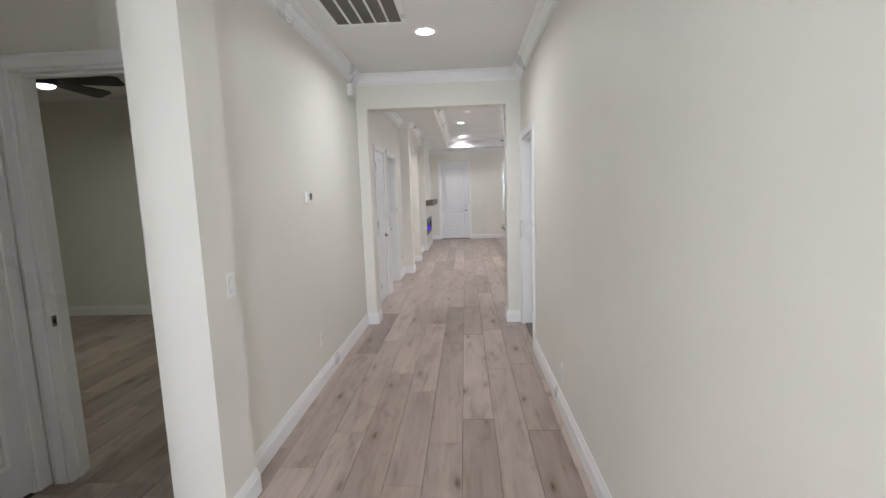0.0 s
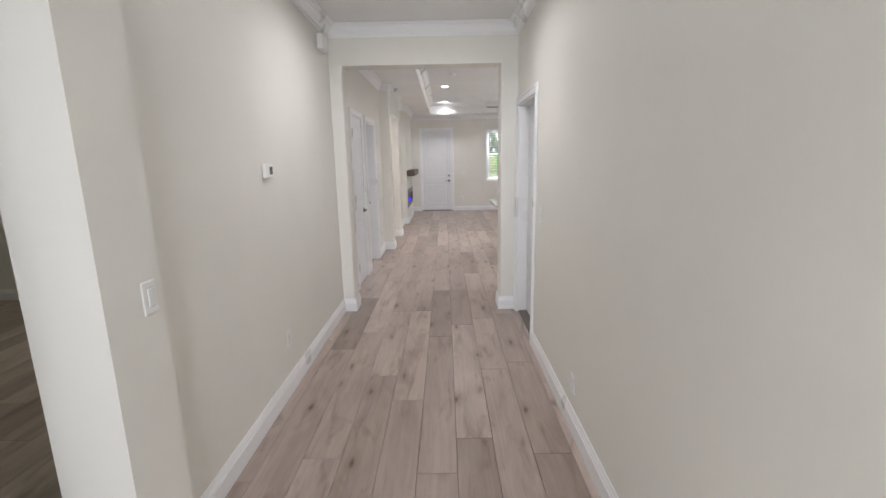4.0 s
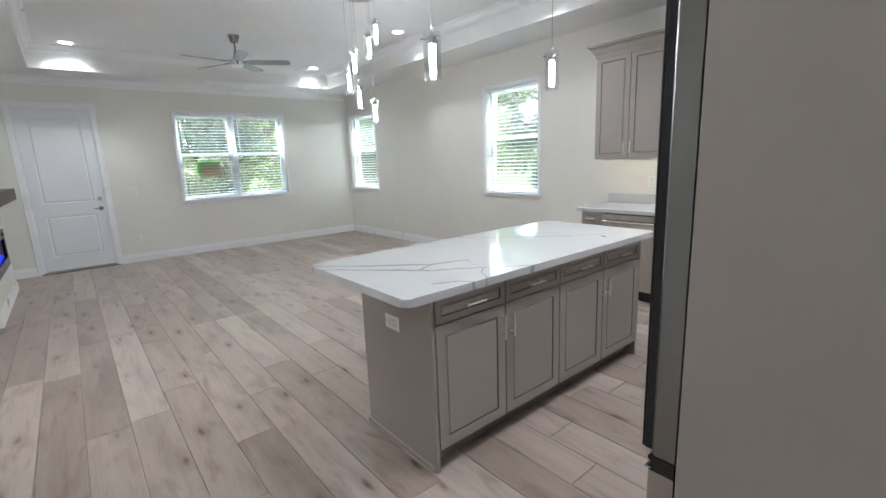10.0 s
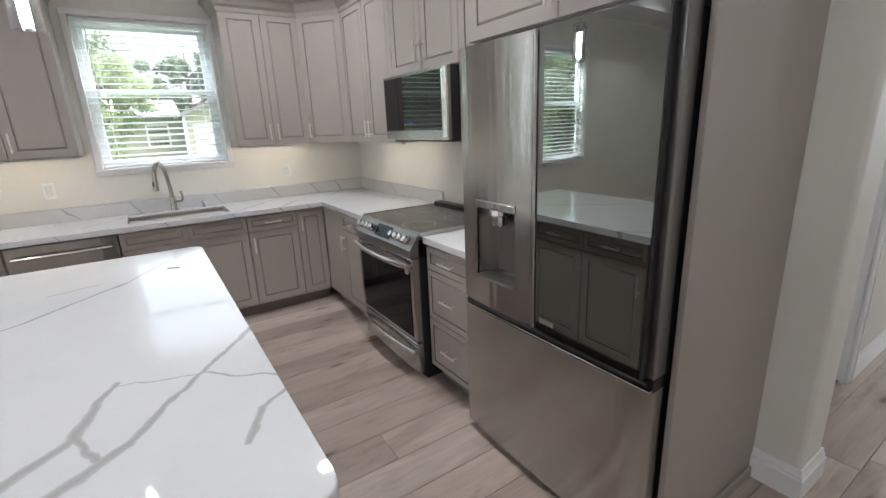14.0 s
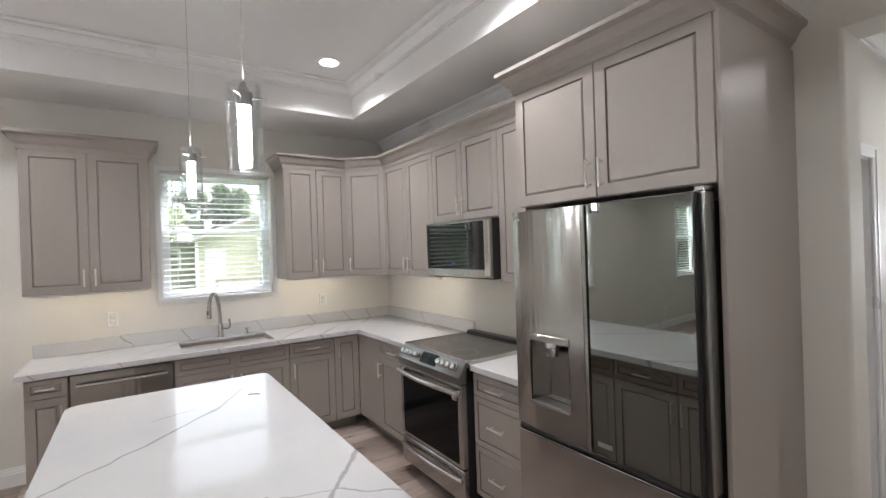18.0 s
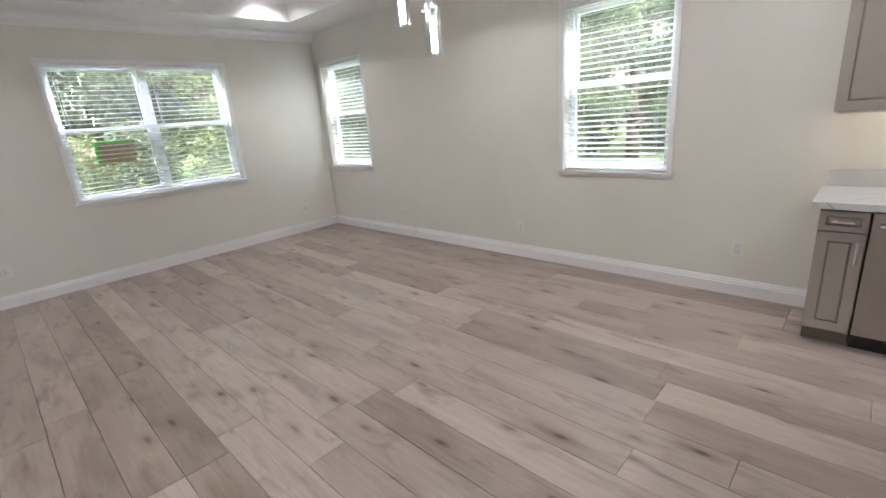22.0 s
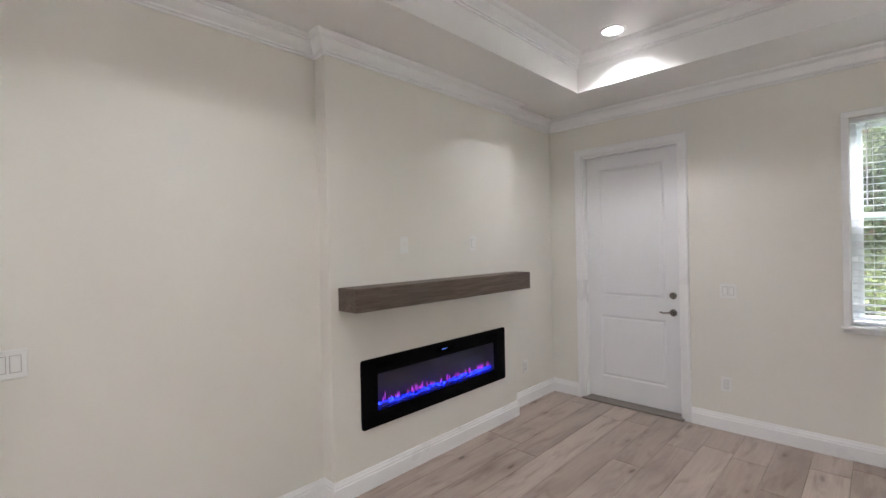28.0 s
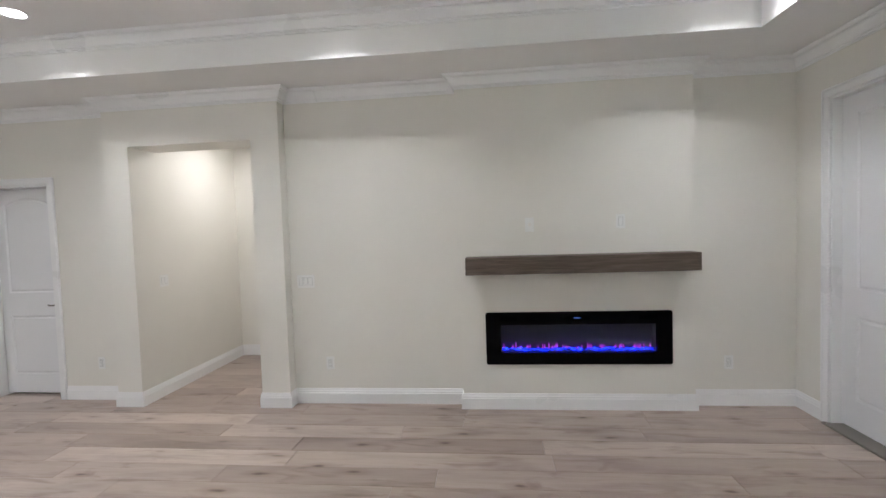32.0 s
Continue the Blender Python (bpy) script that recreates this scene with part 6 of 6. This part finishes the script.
def tree(x, y, h, r, mat, seed, per=110, leaf=0.13, low=0.35, label="broadleaf tree with a dense green crown", name="tree"):
    rg = random.Random(seed)
    t = thing(name, pose(x, y, GROUND), label, "tree", "trees around the lawn")
    lean = (rg.uniform(-0.3, 0.3), rg.uniform(-0.3, 0.3))
    top = h * 0.82
    trunk = bmesh.new()
    pts = [Vector((lean[0] * u * u + 0.05 * rg.uniform(-1, 1), lean[1] * u * u, top * u)) for u in (0, 0.2, 0.4, 0.6, 0.8, 1)]
    for k in range(5):
        rod(pts[k], pts[k + 1], 0.03 * h * (1 - k * 0.17), trunk, 8, 0.03 * h * (1 - (k + 1) * 0.17))
    part("trunk", trunk, BARK, t)
    clumps = []
    limbs = bmesh.new()
    for k in range(9 + int(r * 2)):
        z = h * (low + (0.8 - low) * rg.random())
        a = rg.random() * 2 * math.pi
        reach = r * rg.uniform(0.45, 1.0) * (1.15 - 0.6 * abs(z / h - 0.55))
        base_ = Vector((lean[0] * (z / h) ** 2, lean[1] * (z / h) ** 2, z * 0.8))
        tip = base_ + Vector((math.cos(a) * reach, math.sin(a) * reach, 0.2 * h * rg.uniform(0.3, 1)))
        rod(base_, tip, 0.011 * h, limbs, 6, 0.003 * h)
        for q in range(4):
            u = 0.45 + 0.6 * q / 3
            c = base_.lerp(tip, u)
            clumps.append((c.x + rg.uniform(-0.4, 0.4), c.y + rg.uniform(-0.4, 0.4), c.z + rg.uniform(-0.3, 0.4), rg.uniform(0.35, 0.75) * max(0.7, r / 2.6)))
    part("limbs", limbs, BARK, t)
    leaf_part("crown", clumps, per, leaf, mat, t, "crown of many small green leaves")
    return t


def bush(x, y, h, r, mat, seed, per=150, leaf=0.06, flowers=0, label="leafy green shrub on the lawn edge"):
    rg = random.Random(seed)
    t = thing("bush", pose(x, y, GROUND), label, "bush", "shrubs around the lawn")
    stems = bmesh.new()
    clumps = []
    for k in range(9):
        a = rg.random() * 2 * math.pi
        tip = Vector((math.cos(a) * r * rg.uniform(0.2, 0.9), math.sin(a) * r * rg.uniform(0.2, 0.9), h * rg.uniform(0.45, 0.95)))
        tube([(tip.x * 0.1, tip.y * 0.1, 0), (tip.x * 0.45, tip.y * 0.45, tip.z * 0.5), tip], 0.014, stems, 5)
        for u in (0.4, 0.7, 1.0):
            clumps.append((tip.x * u + rg.uniform(-0.15, 0.15), tip.y * u + rg.uniform(-0.15, 0.15), max(0.15, tip.z * u), r * rg.uniform(0.22, 0.4)))
    part("stems", stems, BARK, t)
    leaf_part("foliage", clumps, per, leaf, mat, t, "mass of small green leaves")
    if flowers:
        leaf_part("blossoms", [(c[0], c[1] - c[3] * 0.4, c[2] + 0.1, c[3] * 0.55) for c in clumps[::4]], flowers, 0.05, PETAL, t, "pale pink blossom clusters")
    return t


# thicket behind the north wall
grove = random.Random(3)
for k in range(13):
    x = -4.5 + k * 1.25 + grove.uniform(-0.3, 0.3)
    tree(x, 19.8 + grove.uniform(-0.8, 1.6) + (0.6 if k % 2 else 0), grove.uniform(6.0, 8.0), 2.1, LEAF[(0, 2, 1)[k % 3]], 40 + k, 240, 0.06, 0.12, "slender thicket tree with dense leaves to the ground")
for k in range(15):
    x = -4.2 + k * 1.0 + grove.uniform(-0.25, 0.25)
    bush(x, 17.9 + grove.uniform(-0.4, 0.8), grove.uniform(1.3, 2.7), 0.95, LEAF[(1, 0, 1, 2)[k % 4]], 70 + k, 230, 0.042, 16 if k in (6, 8) else 0, "tall leafy shrub with pale pink blossoms" if k in (6, 8) else "tall leafy shrub in front of the thicket")
for k, (x, y, r, h) in enumerate(((3.25, 18.6, 0.075, 7.0), (1.0, 19.1, 0.04, 6.0), (0.35, 19.3, 0.035, 6.5), (4.6, 19.2, 0.06, 7.0), (-1.0, 19.2, 0.05, 6.0))):
    t = thing("sapling", pose(x, y, GROUND), "bare brown tree trunk rising from the thicket", "tree", "thicket trunks")
    part("trunk", tube([(0, 0, 0), (0.05, 0.02, h * 0.3), (-0.03, 0, h * 0.6), (0.08, 0, h)], r, seg=8), BARK, t)
for k in range(11):
    tree(-8.0 + k * 2.1 + grove.uniform(-0.4, 0.4), 24.5 + grove.uniform(-0.8, 0.8), grove.uniform(9.0, 11.5), 3.2, LEAF[(1, 0, 2)[k % 3]], 210 + k, 130, 0.11, 0.14, "tall woodland tree behind the thicket")
# belt of trees east of the lawn, and others round the neighbours
for k, (x, y, h, r) in enumerate(((8.5, 18.5, 6.5, 2.4), (11.0, 17.0, 7.0, 2.6), (13.0, 20.5, 7.5, 2.8), (14.8, 17.3, 7.0, 2.6), (16.5, 14.2, 7.5, 2.8), (18.3, 18.5, 8.0, 3.0), (19.0, 12.4, 7.2, 2.5), (21.5, 15.5, 8.0, 3.0), (20.4, 10.0, 6.4, 2.2), (27.5, 11.8, 8.0, 2.8), (30.5, 7.4, 6.7, 2.2), (30.0, 4.3, 8.0, 2.5), (31.0, 0.2, 7.6, 2.3), (32.0, -4.0, 8.4, 2.8), (36.0, 10.0, 9.0, 3.2), (26.0, 21.0, 8.0, 3.4), (24.0, -9.0, 8.0, 3.4), (34.0, 27.0, 9.0, 4.0))):
    tree(x, y, h, r, LEAF[(0, 1, 0, 2)[k % 4]], 100 + k, 170, 0.09 if x < 22 else 0.13, 0.16 if x < 19 else 0.22)
tree(14.6, 8.05, 5.0, 1.35, LEAF[1], 140, 200, 0.06, 0.1, "young leafy tree on the lawn before the yellow house")
for k, (x, y, h, r, j) in enumerate(((21.0, -0.9, 1.5, 0.8, 0), (20.9, 0.4, 1.1, 0.6, 1), (20.6, 8.2, 1.8, 1.0, 1), (14.5, 15.6, 1.4, 1.0, 0), (17.2, 15.8, 1.7, 1.1, 2), (18.4, 14.0, 1.5, 0.9, 2), (12.2, 18.4, 1.6, 1.0, 0), (9.8, 17.2, 1.6, 1.0, 1), (16.0, 17.6, 1.7, 1.1, 0), (20.5, 11.2, 1.5, 0.9, 0), (7.2, 17.0, 2.0, 1.1, 2))):
    bush(x, y, h, r, LEAF[j], 150 + k, 110, 0.075)


def facade_window(parent, y0, y1, z0, z1, x):
    """A sash window on a wall that faces west at x."""
    w = thing("window", pose(x, 0, 0), "", "")
    w.parent = parent
    part("frame", boxes([(-0.05, y0 - 0.07, z0 - 0.07, 0.02, y0, z1 + 0.07), (-0.05, y1, z0 - 0.07, 0.02, y1 + 0.07, z1 + 0.07), (-0.05, y0, z0 - 0.07, 0.02, y1, z0), (-0.05, y0, z1, 0.02, y1, z1 + 0.07), (-0.04, y0, (z0 + z1) / 2 - 0.03, 0.02, y1, (z0 + z1) / 2 + 0.03)]), TRIM, w)
    part("pane", box(-0.015, y0, z0, 0.01, y1, z1), OVEN, w)


def lap_siding(parent, x, y0, y1, z0, top, mat, step=0.16):
    """Lapped boards on a west wall, cut under the line top(y)."""
    bm = bmesh.new()
    z = z0
    while True:
        span = [y0 + (y1 - y0) * i / 60 for i in range(61)]
        ok = [y for y in span if top(y) > z + step * 0.6]
        if not ok:
            break
        a, b = min(ok), max(ok)
        pts = [(x - 0.028, z), (x, z), (x, z + step + 0.01), (x - 0.008, z + step + 0.01)]
        v0 = [bm.verts.new((px, a, pz)) for px, pz in pts]
        v1 = [bm.verts.new((px, b, pz)) for px, pz in pts]
        bm.faces.new(v0), bm.faces.new(v1[::-1])
        for i in range(4):
            bm.faces.new((v0[i], v1[i], v1[(i + 1) % 4], v0[(i + 1) % 4]))
        z += step
    return part("siding", bm, mat, parent)


def gable_roof(parent, x0, x1, y0, y1, zp, ze, mat):
    """Ridge along x."""
    ym = (y0 + y1) / 2
    bm = prism([(y0 - 0.35, ze - 0.17), (ym, zp), (y1 + 0.35, ze - 0.17), (y1 + 0.35, ze - 0.05), (ym, zp + 0.14), (y0 - 0.35, ze - 0.05)], x0 - 0.35, x1)
    for v in bm.verts:
        v.co = Vector((v.co.y, v.co.x, v.co.z))
    return part("roof", bm, mat, parent)


ho = thing("neighbour_house", pose(0, 0, 0), "pale yellow clapboard house with a gabled front and white trim", "house")
HX, GY0, GY1, GP, GE = 22.0, -0.6, 5.4, 3.55, 2.35
part("gable_wall", prism([(GY0, GROUND), (GY1, GROUND), (GY1, GE), ((GY0 + GY1) / 2, GP), (GY0, GE)], HX + 0.001, HX + 6, 0), SIDING, ho).data.transform(Matrix(((0, 1, 0, 0), (1, 0, 0, 0), (0, 0, 1, 0), (0, 0, 0, 1))))
lap_siding(ho, HX, GY0, GY1, GROUND, lambda y: GE + (GP - GE) * (1 - abs(y - 2.4) / 3.0), SIDING)
gable_roof(ho, HX, HX + 6, GY0, GY1, GP, GE, ROOFING)
part("rake_board", boxes([(HX - 0.06, GY0 - 0.05, GROUND, HX + 0.0, GY0 + 0.07, GE), (HX - 0.06, GY1 - 0.07, GROUND, HX, GY1 + 0.05, GE)]), TRIM, ho)
part("wing_wall", box(HX + 0.8, GY1, GROUND, HX + 6, 9.2, 2.3), SIDING, ho)
lap_siding(ho, HX + 0.8, GY1 + 0.02, 9.2, GROUND, lambda y: 2.3, SIDING)
wr = prism([(HX + 0.35, 2.26), (HX + 3.4, 3.02), (HX + 6.4, 2.26), (HX + 6.4, 2.38), (HX + 3.4, 3.14), (HX + 0.35, 2.38)], GY1 + 0.02, 9.5)
part("wing_roof", wr, ROOFING, ho)
facade_window(ho, 2.0, 2.8, 1.45, 2.35, HX)
facade_window(ho, -0.1, 0.42, 1.6, 2.35, HX)
facade_window(ho, 6.0, 6.7, 1.15, 1.95, HX + 0.8)
facade_window(ho, 7.9, 8.6, 1.15, 1.95, HX + 0.8)
part("house_door", box(HX - 0.05, 4.25, GROUND + 0.15, HX - 0.01, 5.1, 1.95, 0.01), SIDING_W, ho, "plain white door")
h2 = thing("neighbour_house", pose(0, 0, 0), "far whitish single-storey house behind trees", "house")
part("wall", box(36, 16.5, GROUND, 42, 26.5, 2.6), SIDING_W, h2)
wr = prism([(35.5, 2.55), (39, 4.1), (42.5, 2.55), (42.5, 2.7), (39, 4.25), (35.5, 2.7)], 16, 27)
part("roof", wr, ROOFING, h2)
for y in (17.6, 20.0, 22.6, 24.8):
    facade_window(h2, y, y + 0.9, 0.9, 2.0, 36.0)
fe = thing("yard_fence", pose(19.2, -3.0, GROUND), "low weathered post and rail fence in the yard", "fence")
for k in range(6):
    part("post", box(-0.05, k * 1.6 - 0.05, 0, 0.05, k * 1.6 + 0.05, 1.15, 0.006), FENCE, fe)
for z in (0.45, 1.0):
    part("rail", box(-0.075, 0, z, -0.05, 8.0, z + 0.09, 0.004), FENCE, fe)

# paper sticker left on the outer glass of the north window
sticker = thing("window_sticker", pose(1.60, NORTH + 0.1325, 1.34), "brown paper sticker with a bright green edge on the window glass", "sticker")
part("paper", box(0.03, 0, 0, 0.385, 0.0012, 0.235), thin_sheet("brown_paper", (0.42, 0.33, 0.23), 0.8, 0.5), sticker)
part("green_edge", boxes([(0.0, 0.0, 0.0, 0.03, 0.0012, 0.265), (0.03, 0.0, 0.235, 0.385, 0.0012, 0.265)]), thin_sheet("green_print", (0.05, 0.62, 0.08), 0.5, 0.6), sticker, "bright green printed edge")
# ---------------------------------------------------------------- floor
PW, GAP = 0.2125, 0.002
floor = structure("floor", boxes([(-6.3, -2.8, -0.12, EAST + T, NORTH + T, -0.0105)]), painted("subfloor", (0.10, 0.085, 0.075), 0.8, 0.1, 40, 0.02), "grey-brown oak plank floor", "floor")


def plank_data(w, length, name="plank"):
    x, y, c = w / 2 - GAP / 2, length / 2 - GAP / 2, 0.0022
    v = [(-x, -y, -0.0105), (x, -y, -0.0105), (x, y, -0.0105), (-x, y, -0.0105), (-x, -y, -c), (x, -y, -c), (x, y, -c), (-x, y, -c), (-x + c, -y + c, 0), (x - c, -y + c, 0), (x - c, y - c, 0), (-x + c, y - c, 0)]
    f = [(8, 9, 10, 11)]
    for a in (0, 4):
        for k in range(4):
            q = (k + 1) % 4
            f.append((a + k, a + q, a + 4 + q, a + 4 + k))
    return v, f


plank_cache = {}
LONG = 1.83


def lay(x0, x1, y0, y1, singly, store):
    """Rows of planks along y, with staggered ends, cut to the rectangle."""
    k = math.floor((x0 + 0.176) / PW)
    while -0.176 + k * PW < x1 - 1e-4:
        a, b = max(x0, -0.176 + k * PW), min(x1, -0.176 + (k + 1) * PW)
        row = random.Random(1000 + k)
        at = -4.0 - row.random() * LONG
        while at < y1:
            length = LONG * row.choice((1.0, 1.0, 1.0, 0.62, 0.8))
            p, q = max(y0, at), min(y1, at + length)
            at += length
            if q - p > 0.02 and b - a > 0.01:
                v, f = plank_data(b - a, q - p)
                mid_ = ((a + b) / 2, (p + q) / 2)
                if singly:
                    key = (round(b - a, 4), round(q - p, 4))
                    if key not in plank_cache:
                        me = bpy.data.meshes.new("plank")
                        me.from_pydata(v, [], f)
                        me.materials.append(OAK)
                        plank_cache[key] = me
                    o = new("plank", plank_cache[key])
                    o.parent = floor
                    o.location = (mid_[0], mid_[1], 0)
                else:
                    s = len(store[0])
                    store[0].extend((x + mid_[0], y + mid_[1], z) for x, y, z in v)
                    store[1].extend(tuple(i + s for i in face) for face in f)
        k += 1


rest = ([], [])
EDGE = -0.176 + 5 * PW  # first joint east of the hall wall
lay(HALL_W - 0.1, EDGE, -2.6, NORTH, True, rest)
lay(EDGE, EAST, KITCHEN_S, NORTH, True, rest)
lay(-2.7, HALL_W - 0.1, 8.56, 9.752, False, rest)
lay(-2.29, HALL_W - 0.1, 0.53, BED_Y, False, rest)
lay(-6.2, -1.305, BED_Y, 5.55, False, rest)
lay(HALL_W - 0.17, HALL_W - 0.1, 5.8, 7.54, False, rest)
me = bpy.data.meshes.new("planks_beyond")
me.from_pydata(rest[0], [], rest[1])
me.materials.append(OAK)
ob = new("planks_beyond", me)
ob.parent = floor
tagged(ob, kind="stuff")
